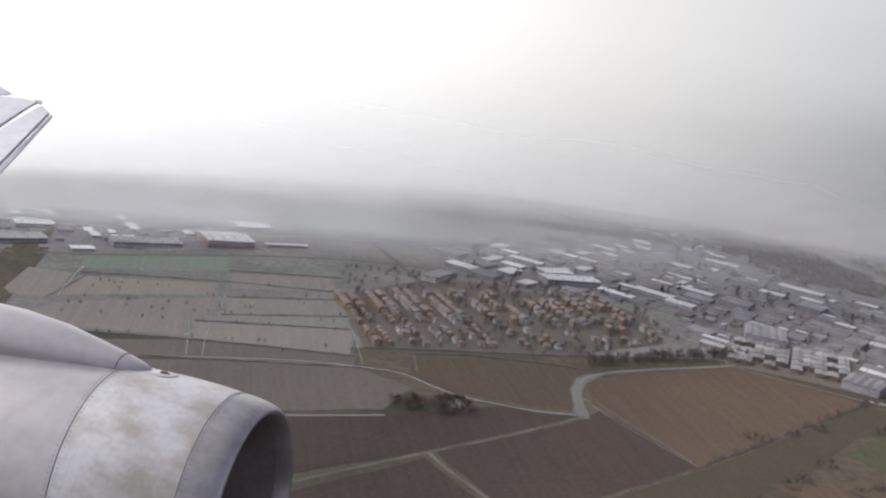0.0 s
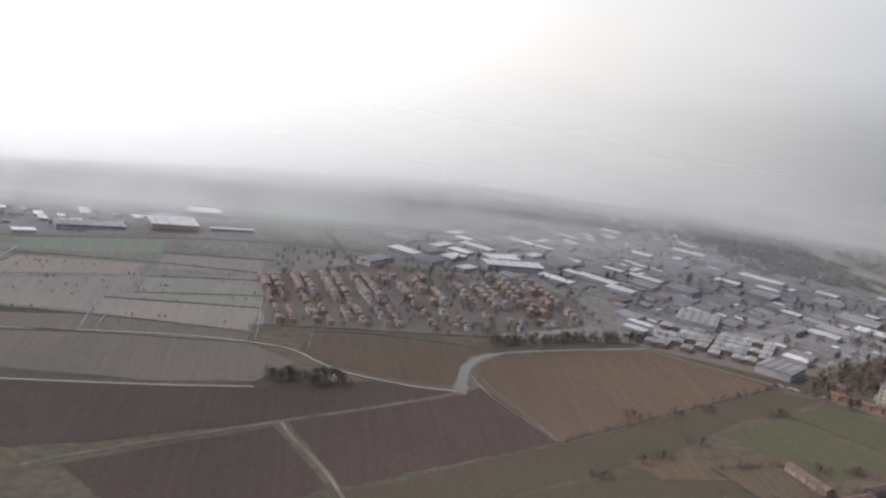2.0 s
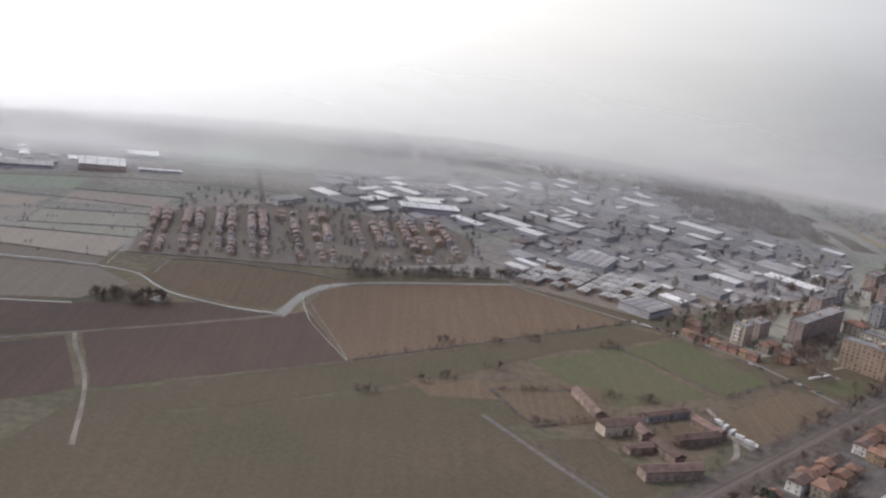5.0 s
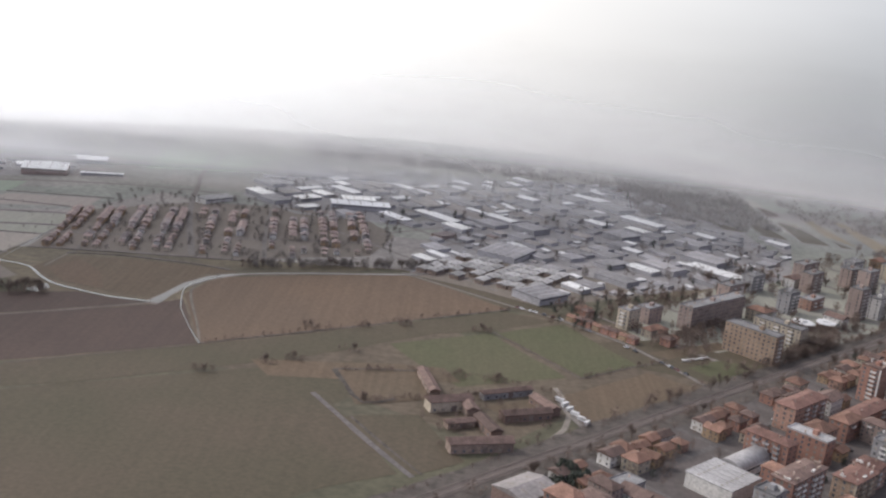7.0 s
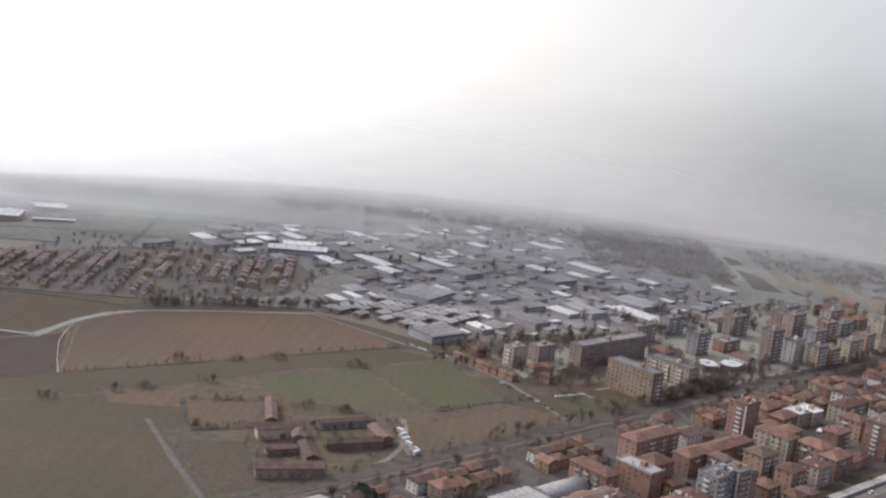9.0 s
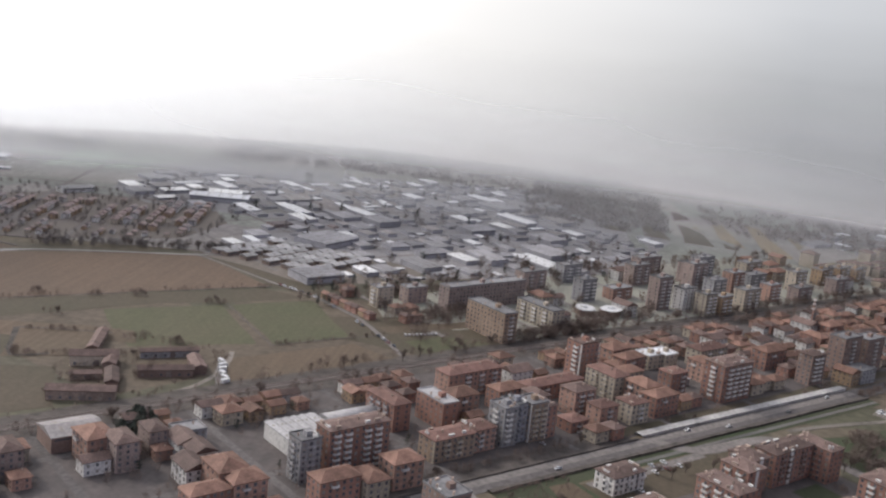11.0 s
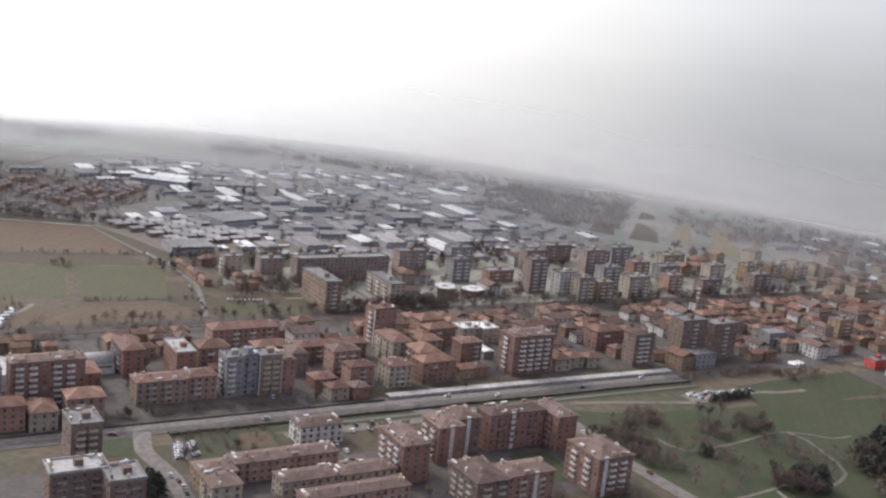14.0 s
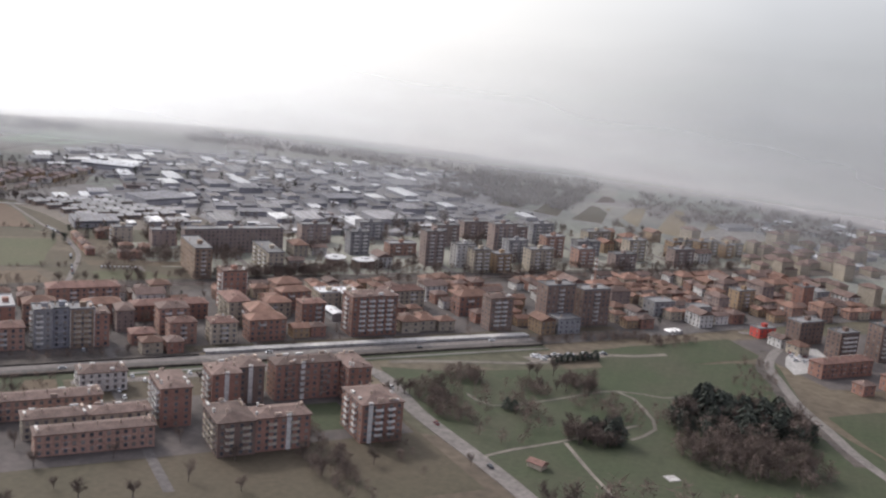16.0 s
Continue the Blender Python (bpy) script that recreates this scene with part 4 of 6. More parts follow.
block(139, 11, 9.0, 6.0, 11.2, BRICK_BROWN, TILE_BROWN, "brown tower with a white banded front", near=True, front=WHITE_WALL, stacks=(0.3, 0.6))
block(163, 13, 12, 7.0, 14.6, BRICK_BROWN, FLAT_GREY, "tall dark brown apartment tower", top="flat", stacks=(0.5,))
block(178, 12, 12, 7.0, 13.6, BRICK_BROWN, FLAT_GREY, "dark brown apartment tower with a flat roof", top="flat", stacks=(0.5,))
block(19, 14, 7, 6, 3.3, BRICK_RED, TILE, "low red brick house with a hipped roof", stacks=(0.5,))
block(30, 13, 8, 6, 6.4, PINK, TILE, "salmon flats with a hipped roof", stacks=(0.5,))
block(42, 11, 8, 7, 6.4, CREAM, TILE, "cream rendered flats with a hipped roof", near=True, stacks=(0.5,))
block(112, 40, 16, 7, 6.6, CREAM, TILE, "cream rendered flats by the railway", stacks=(0.3, 0.7))

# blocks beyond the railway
block(62, 129, 42, 6.5, 10.2, HAZED_BRICK, FLAT_GREY, "very long dark brown slab block", near=True, clutter=4, top="flat", group="slab blocks")
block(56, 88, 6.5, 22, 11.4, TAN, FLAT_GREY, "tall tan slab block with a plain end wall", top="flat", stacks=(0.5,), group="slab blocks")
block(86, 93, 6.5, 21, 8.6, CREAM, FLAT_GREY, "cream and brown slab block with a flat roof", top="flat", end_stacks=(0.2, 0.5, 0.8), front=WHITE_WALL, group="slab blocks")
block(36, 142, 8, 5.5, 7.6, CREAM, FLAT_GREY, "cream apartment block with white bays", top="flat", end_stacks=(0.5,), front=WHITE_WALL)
block(52, 143, 10, 6, 6.6, HAZED_BRICK, FLAT_GREY, "brown apartment block among bare trees", top="flat")
for s, r, lu, h, wall in ((132, 122, 9, 9.6, GREY_WALL), (150, 120, 13, 5.2, PINK), (181, 136, 12, 10.2, HAZED_BRICK), (158, 101, 9, 14.5, HAZED_BRICK), (171, 97, 9, 9.8, WHITE_WALL),
                          (174, 87, 8, 9.8, CREAM), (200, 116, 11, 14.6, HAZED_BRICK), (201, 104, 10, 9.8, GREY_WALL), (184, 86, 8, 8.2, OCHRE), (202, 87, 12, 9.6, CREAM), (232, 94, 9, 8.4, PINK),
                          (250, 90, 12, 6.8, HAZED_BRICK), (246, 115, 13, 6.8, GREY_WALL), (216, 132, 12, 10.5, HAZED_BRICK), (236, 140, 12, 9.0, GREY_WALL), (226, 112, 10, 9.5, PINK), (268, 104, 10, 9.2, CREAM),
                          (118, 145, 14, 7.6, HAZED_BRICK), (148, 150, 12, 8.4, GREY_WALL), (262, 130, 14, 8.2, CREAM), (286, 92, 12, 8.0, HAZED_BRICK), (204, 152, 16, 8.2, HAZED_BRICK)):
    block(s, r, lu, 6.2, h, wall, FLAT_GREY, {"grey_panels": "grey panelled tower block with a flat roof", "salmon_render": "salmon rendered block of flats with a flat roof", "hazed_brown_brick": "brown brick tower block with a flat roof",
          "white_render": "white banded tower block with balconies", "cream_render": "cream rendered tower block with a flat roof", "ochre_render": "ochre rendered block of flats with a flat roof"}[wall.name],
          top="flat", stacks=(0.3, 0.75), front=WHITE_WALL if wall is not HAZED_BRICK else CONCRETE, group="tower blocks")
for k in range(6):
    block(298 + 8.5 * k, 108 + (k % 2) * 2, 5.5, 6.5, 8.2 - 0.3 * k, CREAM if k % 2 else OCHRE, FLAT_GREY, "pale yellow tower with dark vertical recesses", top="flat", stacks=(0.5,), front=WHITE_WALL, group="yellow towers")

# blocks beside the park
block(-1, -22, 12, 7.0, 5.0, WHITE_WALL, TILE_BROWN, "white house with arched balconies and brown roof", near=True, stacks=(0.2, 0.5, 0.8), front=WHITE_WALL, end_stacks=(0.5,))
block(-24, -38, 26, 6.0, 5.0, PINK, TILE_BROWN, "long salmon terrace with brown tile roof and loggias", near=True, stacks=(0.15, 0.38, 0.62, 0.85), front=PINK)
block(-17.5, -50.2, 14.3, 6.0, 4.9, CREAM, TILE_BROWN, "cream terrace with a brown tile roof", near=True, stacks=(0.25, 0.7), front=CREAM)
block(-3, -50.4, 14.3, 6.0, 4.9, CREAM, TILE_BROWN, "cream terrace with brown loggias and tile roof", near=True, stacks=(0.25, 0.7), front=BRICK_BROWN)
block(-16, -60, 26, 5.5, 4.9, PINK, TILE_BROWN, "salmon terrace with a brown tile roof", near=True, stacks=(0.25, 0.5, 0.75), front=PINK)
block(-34.5, -51.5, 7.0, 7.5, 6.6, CREAM, TILE_BROWN, "cream rendered house with a brown hipped roof", near=True, end_stacks=(0.5,), stacks=(0.5,), front=CREAM)
block(-33.5, -41.5, 8.5, 7.5, 4.9, OCHRE, TILE_BROWN, "yellow rendered house with a tiled roof", near=True)
block(13.5, -49.5, 7.5, 13, 9.9, BRICK_RED, TILE_BROWN, "red brick slab with white balcony bays", near=True, end_stacks=(0.2, 0.45, 0.75), front=WHITE_WALL)
block(28, -42, 7.5, 9, 9.9, BRICK_RED, TILE_BROWN, "red brick slab with a white stair tower", stair=0.5, near=True, end_stacks=(0.3, 0.7), front=WHITE_WALL)
block(36, -38, 7.0, 8.5, 9.4, BRICK_BROWN, TILE_BROWN, "brown brick slab beside the park", stair=0.45, near=True, end_stacks=(0.3, 0.7), front=BRICK_RED)
block(46, -38, 18, 7.0, 9.6, BRICK_RED, TILE_BROWN, "long red brick block with a white stairwell", stair=0.42, near=True, stacks=(0.2, 0.4, 0.75), front=BRICK_BROWN)
block(64.5, -43.5, 6.5, 12, 9.6, BRICK_RED, TILE_BROWN, "red brick block at the edge of the park", near=True, end_stacks=(0.3, 0.7), front=BRICK_RED)
block(22, -69.5, 9, 13, 8.6, BRICK_BROWN, TILE_BROWN, "brown brick block with rows of pale balconies", near=True, stacks=(0.3, 0.75), front=CREAM, end_stacks=(0.2, 0.45, 0.7))
block(31.2, -68.6, 13.5, 7.5, 8.6, BRICK_RED, TILE_BROWN, "red brick wing with pale balconies", stair=0.6, near=True, stacks=(0.3, 0.7), front=CREAM)
block(57.5, -69.5, 11, 13, 9.4, BRICK_RED, TILE_BROWN, "red brick tower with white balcony columns", stair=0.2, near=True, end_stacks=(0.3, 0.7), stacks=(0.4, 0.7), front=WHITE_WALL)
block(-66, -42.5, 12, 7.0, 9.4, BRICK_BROWN, PALE_ROOF, "dark brown block with a flat pale cluttered roof", top="flat", near=True, stacks=(0.2, 0.5, 0.8), front=BRICK_BROWN)
block(-55.5, -49.5, 7.5, 8.5, 9.0, BRICK_BROWN, FLAT_GREY, "dark brown block with a pale roof terrace", top="flat", near=True, stacks=(0.3, 0.7), front=BRICK_BROWN)
block(-57.5, -22, 7.0, 9.5, 10.8, BRICK_BROWN, FLAT_GREY, "brown apartment tower beside the main road", top="flat", near=True, stacks=(0.3, 0.7), front=CREAM)
# beyond the curved road
block(255, -38, 9, 6.5, 10.4, BRICK_BROWN, FLAT_GREY, "dark tower with white banded balconies", top="flat", stacks=(0.25, 0.5, 0.75), front=WHITE_WALL, group="banded towers")
block(271, -42, 9, 6.5, 13.6, BRICK_BROWN, FLAT_GREY, "tall dark tower with white banded balconies", top="flat", stacks=(0.25, 0.5, 0.75), front=WHITE_WALL, group="banded towers")
block(254, -20, 12, 7, 7.4, BRICK_BROWN, FLAT_GREY, "brown office block with dark window bands", top="flat")
block(231, -53, 24, 6, 4.9, BRICK_RED, TILE, "low orange brick terrace with loggias", stacks=(0.2, 0.4, 0.6, 0.8), front=BRICK_RED)
block(246, -70, 22, 6, 4.9, BRICK_RED, TILE, "low orange brick terrace with a tile roof", stacks=(0.2, 0.4, 0.6, 0.8), front=BRICK_RED)
block(243, -11, 8, 5, 3.3, RED_PAINT, FLAT_GREY, "bright red clad building with a flat roof", top="flat")
block(296, 20, 6, 6, 9.6, BRICK_RED, FLAT_GREY, "slender orange brick tower among houses", top="flat")
block(262, 22, 9, 6, 8.0, OCHRE, FLAT_GREY, "ochre tower block among houses", top="flat", stacks=(0.5,))


# ---------------------------------------------------------------- small houses
def house_proto(lu, lv, floors, wall, roof, top, label, name="house", category="house", group="tile-roofed houses"):
    ob = thing(name, label, category, pose(0, 0, -500), group)
    z1 = floors * FLOOR + 0.2
    part("wall", wall_mesh(-lu / 2, -lv / 2, lu / 2, lv / 2, z1), wall, ob)
    bm = roof_mesh(top, -lu / 2, -lv / 2, lu / 2, lv / 2, z1, min(lu, lv) * 0.24)
    box(bm, lu * 0.22 - 0.16, lv * 0.12 - 0.16, z1 + 0.2, lu * 0.22 + 0.16, lv * 0.12 + 0.16, z1 + 1.3, 1)
    part("roof", bm, (roof, CHIMNEY), ob)
    sides = [((ox - lu / 2, oy - lv / 2), d, n, p) for (ox, oy), d, n, p in facades(lu, lv, floors, 1.8)]
    if name == "town_house":
        for (ox, oy), (dx, dy), n, places in sides[:2]:
            for a, z in places:
                part("window", WINDOWS[rnd.randrange(4)], None, ob).matrix_basis = pose(ox + dx * a, oy + dy * a, z, 0, 0, 0 if dx else -90)
        wall_openings(ob, sides[2:], 0.62, 0.8)
    else:
        wall_openings(ob, sides, 0.62, 0.8)
    if floors > 2:
        b = part("balcony", balcony_for(CONCRETE), None, ob)
        b.matrix_basis = pose(-lu * 0.15, -lv / 2, (floors - 1) * FLOOR + 0.12)
    return ob


VILLAGE = [house_proto(5.6, 4.8, 2, CREAM, TILE_HAZED, "hip", "cream village house with a haze-paled hipped roof"),
           house_proto(6.2, 4.6, 2, WHITE_WALL, BROWN_HAZED, "gable", "white village house with a haze-paled gabled roof"),
           house_proto(6.0, 4.8, 2, OCHRE, TILE_HAZED, "gable", "ochre village house with a haze-paled tile roof")]
HOUSES = [house_proto(5.6, 4.8, 2, CREAM, ROOF_TILE, "hip", "cream two-storey house with hipped red tile roof"),
          house_proto(5.0, 5.2, 2, PINK, ROOF_TILE, "hip", "salmon two-storey house with hipped red roof"),
          house_proto(6.4, 4.6, 2, WHITE_WALL, TILE_BROWN, "gable", "white two-storey house with brown gabled roof"),
          house_proto(6.0, 4.8, 2, OCHRE, ROOF_TILE, "gable", "ochre two-storey house with red gabled roof"),
          house_proto(5.2, 4.6, 2, BRICK_RED, TILE_BROWN, "hip", "red brick two-storey house with brown roof")]
FLATS = [house_proto(9.0, 6.4, 3, CREAM, ROOF_TILE, "hip", "cream three-storey house with hipped tile roof", "town_house", "town house", "town houses"),
         house_proto(8.4, 6.6, 4, PINK, ROOF_TILE, "hip", "salmon four-storey house with hipped tile roof", "town_house", "town house", "town houses"),
         house_proto(11.5, 6.4, 4, BRICK_RED, ROOF_TILE, "hip", "red brick four-storey house with hipped roof", "town_house", "town house", "town houses"),
         house_proto(8.0, 6.2, 3, OCHRE, ROOF_TILE, "gable", "ochre three-storey house with gabled tile roof", "town_house", "town house", "town houses"),
         house_proto(9.0, 6.4, 3, WHITE_WALL, TILE_BROWN, "gable", "white three-storey house with brown tile roof", "town_house", "town house", "town houses"),
         house_proto(10.0, 6.4, 5, HAZED_BRICK, TILE_BROWN, "hip", "brown brick five-storey house with tile roof", "town_house", "town house", "town houses"),
         house_proto(9.0, 7.0, 3, GREY_WALL, FLAT_GREY, "flat", "grey three-storey house with flat roof", "town_house", "town house", "town houses")]
used = set()


def place(proto, m):
    """The first one stands where the prototype is; the others are copies."""
    if proto.name not in used:
        used.add(proto.name)
        proto.matrix_basis = m
        return proto
    return copy_thing(proto, m)


FAR_HOUSES = []


def far_or_near(proto, m, far):
    """Houses too far off to tell apart are kept for the joined quarter."""
    if far:
        FAR_HOUSES.append((proto, m))
    else:
        place(proto, m)


def joined_houses():
    mats, verts, faces, tones = [], [], [], []
    for proto, m in FAR_HOUSES:
        for piece in proto.children:
            at, to = len(verts), m @ piece.matrix_basis
            slot = []
            for mat in piece.data.materials:
                if mat not in mats:
                    mats.append(mat)
                slot.append(mats.index(mat))
            verts.extend(to @ v.co for v in piece.data.vertices)
            for f in piece.data.polygons:
                faces.append([at + v for v in f.vertices])
                tones.append(slot[f.material_index])
    me = bpy.data.meshes.new("far_houses")
    me.from_pydata(verts, [], faces)
    for mat in mats:
        me.materials.append(mat)
    me.polygons.foreach_set("material_index", tones)
    tagged(new("far_houses", me), "distant small houses with red and brown tile roofs", "houses", kind="stuff")


def sized(m, k):
    return m @ Matrix.Scale(k, 4)


# low works near the railway: halls, vault, sheds, school, station buildings
claim(-67, 31, 18, 19)
claim(-50, 39, 19, 10)
claim(90, 42, 14, 9)
claim(-120, 60, 16, 14)
claim(86, 30, 10, 6)
for k in range(11):
    s0 = -150 + 42 * k
    claim(s0 + 30 - 1.5, -100, 3.0, 300, 0)

pick = random.Random(5)
for row, r in enumerate((8, 16, 23, 32, 40, 47, 54, 62, 68.5)):
    s = -140.0
    while s < 330:
        step = pick.uniform(8.2, 12.0)
        small = r > 60 or pick.random() < (0.4 if s < 105 else 0.82)
        proto = pick.choice(HOUSES if small else FLATS)
        turn = pick.choice((0, 0, 90, 180, 270)) + pick.uniform(-3, 3)
        if free(s - 4, r - 3.2, 8.2, 6.4) and not (34 < s < 152 and r < 13) and (s > -100 or r > 40):
            far_or_near(proto, sized(town_pose(s, r + pick.uniform(-0.8, 0.8), turn), pick.uniform(0.85, 1.1)), s > 275)
        s += step if not small else step * 0.7
for r in (102, 112, 124, 136, 148):
    s = 100.0 if r < 120 else 72.0
    while s < 330:
        if pick.random() < 0.42 and free(s - 4, r - 3.4, 8.5, 7):
            place(pick.choice(FLATS[:1] + FLATS[3:5] + HOUSES[2:4]), town_pose(s, r, pick.choice((0, 90, 180))))
        s += pick.uniform(9, 15)
for k in range(46):
    s, r = pick.uniform(226, 345), pick.uniform(-92, -8)
    if free(s - 4, r - 4, 9, 8):
        claim(s - 3, r - 3, 7, 6)
        place(pick.choice(HOUSES + FLATS[:2]), town_pose(s, r, pick.choice((0, 90, 180))))
bm_wall, bm_roof = bmesh.new(), bmesh.new()
for k in range(150):                                  # suburb far along the road, too small to tell apart
    s, r = pick.uniform(330, 490), pick.uniform(-70, 150)
    lu, lv, h = pick.uniform(5, 10), pick.uniform(4.6, 6.6), FLOOR * pick.choice((2, 2, 3, 4, 5)) + 0.2
    m = town_pose(s, r, pick.choice((0, 90)) + pick.uniform(-8, 8))
    for bm, piece in ((bm_wall, wall_mesh(0, 0, lu, lv, h)), (bm_roof, roof_mesh("hip", 0, 0, lu, lv, h, min(lu, lv) * 0.24))):
        piece.transform(m)
        scrap = bpy.data.meshes.new("scrap")
        piece.to_mesh(scrap)
        piece.free()
        bm.from_mesh(scrap)
        bpy.data.meshes.remove(scrap)
suburb = tagged(new("suburb", mesh_of("suburb", bm_wall, CREAM)), "distant houses with tiled roofs along the road", "houses", kind="stuff")
part("suburb_roofs", bm_roof, TILE_BROWN, suburb, kind="stuff")
# the village by the river: streets of small houses
vx, vy = Vector((math.cos(radians(9)), math.sin(radians(9)), 0)), Vector((-math.sin(radians(9)), math.cos(radians(9)), 0))
columns, at = [], 0.0
while at < 152:                                          # two rows back to back, then a street
    columns += [(at, 0), (at + 5.6, 1)]
    at += 15.2
for offset, back in columns:
    row = -2.0 + pick.uniform(-1.5, 1.5)
    while row < 104:
        p = Vector((84, 449, 0)) + vx * (offset + pick.uniform(-0.35, 0.35)) + vy * row
        tight = p.x < 136
        row += pick.uniform(4.3, 4.7) if tight else pick.uniform(5.4, 8.2)
        inside_it = p.y > 444 + max(0, (p.x - 160)) * 0.62 and p.y < 516 + (p.x - 78) * 0.36 and p.x < 233 - max(0, p.y - 528) * 0.6
        near_street = abs(p.x - (147 - (p.y - 452) * 0.23)) < 3.4 or abs(p.x - (178 - (p.y - 458) * 0.2)) < 3.2 or abs(p.y - 470 - (p.x - 80) * 0.24) < 2.8
        if inside_it and not near_street and pick.random() < (0.93 if tight else 0.8):
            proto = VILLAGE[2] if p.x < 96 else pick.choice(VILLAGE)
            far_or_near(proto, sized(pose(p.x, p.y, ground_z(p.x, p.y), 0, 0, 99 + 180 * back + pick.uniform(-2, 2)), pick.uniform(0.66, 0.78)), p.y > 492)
# the terrace by the lane
for k in range(8):
    t = k / 7
    x, y = 313 + 22 * t, 414 - 20 * t
    place(HOUSES[4 if k % 3 else 3], sized(pose(x, y, ground_z(x, y), 0, 0, -43), 0.7))
for k in range(10):
    x, y = pick.uniform(318, 352), pick.uniform(396, 432)
    if (x - 309) + (y - 413) > 12:
        place(pick.choice(HOUSES), sized(pose(x, y, ground_z(x, y), 0, 0, -43 + pick.choice((0, 90))), 0.85))


joined_houses()


# ---------------------------------------------------------------- sheds and halls
def shed_proto(lu, lv, h, bays, roof, wall, label, vault=False, m=None):
    """A works hall: walls, a door, and one low-pitched or vaulted roof for each bay with skylights."""
    ob = thing("warehouse", label, "warehouse", m or pose(0, 0, -500), "warehouses")
    part("wall", wall_mesh(-lu / 2, -lv / 2, lu / 2, lv / 2, h), wall, ob)
    w = lv / bays
    bm, strips = bmesh.new(), bmesh.new()
    for k in range(bays):
        y0, y1 = -lv / 2 + k * w, -lv / 2 + (k + 1) * w
        if vault:
            n = 10
            rings = [[bm.verts.new((x, (y0 + y1) / 2 - w / 2 * math.cos(math.pi * i / n), h + 0.02 + w * 0.36 * math.sin(math.pi * i / n))) for i in range(n + 1)] for x in (-lu / 2 - 0.1, lu / 2 + 0.1)]
            for i in range(n):
                bm.faces.new((rings[0][i], rings[1][i], rings[1][i + 1], rings[0][i + 1])).smooth = True
            for r in rings:
                bm.faces.new(r)
            continue
        rise = w * 0.12
        prof = [(y0 - (0.2 if k == 0 else -0.01), h + 0.02), (y0 - (0.2 if k == 0 else -0.01), h + 0.14), ((y0 + y1) / 2, h + 0.14 + rise), (y1 + (0.2 if k == bays - 1 else -0.01), h + 0.14), (y1 + (0.2 if k == bays - 1 else -0.01), h + 0.02)]
        ends = [[bm.verts.new((x, y, z)) for y, z in prof] for x in (-lu / 2 - 0.2, lu / 2 + 0.2)]
        for i in range(5):
            bm.faces.new((ends[0][i], ends[1][i], ends[1][(i + 1) % 5], ends[0][(i + 1) % 5]))
        bm.faces.new(ends[0])
        bm.faces.new(ends[1])
        for q in range(max(1, int(lu / 6))):
            x = -lu / 2 + (q + 0.5) * lu / max(1, int(lu / 6))
            for sgn in (-1, 1):
                ya, yb = (y0 + y1) / 2 + sgn * w * 0.12, (y0 + y1) / 2 + sgn * w * 0.34
                za, zb = h + 0.17 + rise * 0.76, h + 0.17 + rise * 0.32
                f = strips.faces.new([strips.verts.new(p) for p in ((x - 0.4, ya, za), (x + 0.4, ya, za), (x + 0.4, yb, zb), (x - 0.4, yb, zb))])
                f.normal_update()
                if f.normal.z < 0:
                    f.normal_flip()
    bmesh.ops.recalc_face_normals(bm, faces=bm.faces[:])
    for f in strips.faces:
        bm.faces.new([bm.verts.new(v.co) for v in f.verts]).material_index = 1
    strips.free()
    part("roof", bm, (roof, SHUTTER), ob)
    part("window_band", boxed(-lu / 2 + 0.8, -lv / 2 - 0.05, h - 0.95, lu / 2 - 0.8, -lv / 2 + 0.02, h - 0.45), GLASS, ob)
    return ob


SHEDS = [shed_proto(22, 12, 2.9, 3, ROOF_GREY, WORKS_WALL, "grey warehouse with a low-pitched fibre-cement roof"),
         shed_proto(18, 15, 3.0, 4, ROOF_GREY, WORKS_WALL, "pale warehouse with three low roof bays"),
         shed_proto(30, 11, 2.9, 2, ROOF_WHITE, WORKS_WALL, "long white warehouse with a bright sheet roof"),
         shed_proto(14, 10, 2.6, 2, ROOF_BROWN, WORKS_WALL, "small works hall with a brown sheet roof"),
         shed_proto(26, 20, 3.2, 5, ROOF_GREY, WORKS_WALL, "large grey factory hall with ridged roof"),
         shed_proto(16, 9, 2.6, 2, ROOF_WHITE, WORKS_WALL, "small warehouse with a white sheet roof"),
         shed_proto(20, 13, 2.8, 3, BROWN_HAZED, HAZED_BRICK, "brick works hall with a brown tiled roof"),
         shed_proto(24, 14, 3.0, 3, ROOF_SHINE, WORKS_WALL, "warehouse with a shining bare metal roof"),
         shed_proto(12, 8, 2.5, 2, ROOF_GREY, WORKS_WALL, "small pale workshop with a grey roof"),
         shed_proto(6.8, 4.7, 1.8, 1, PALE_ROOF, OLD_WALL, "small pale workshop in a close-set row"),
         shed_proto(6.8, 4.7, 1.9, 1, FLAT_PALE, OLD_WALL, "small grey-roofed workshop in a close-set row")]
SHED_HALF = [(max(a, b) / 2) for a, b in ((22, 12), (18, 15), (30, 11), (14, 10), (26, 20), (16, 9), (20, 13), (24, 14), (12, 8), (6.8, 4.7), (6.8, 4.7))]


def inside(poly, x, y):
    hit = False
    for i in range(len(poly)):
        (x1, y1), (x2, y2) = poly[i - 1], poly[i]
        if (y1 > y) != (y2 > y) and x < (x2 - x1) * (y - y1) / (y2 - y1) + x1:
            hit = not hit
    return hit


SHED_BOX = []


FAR_SHEDS = []


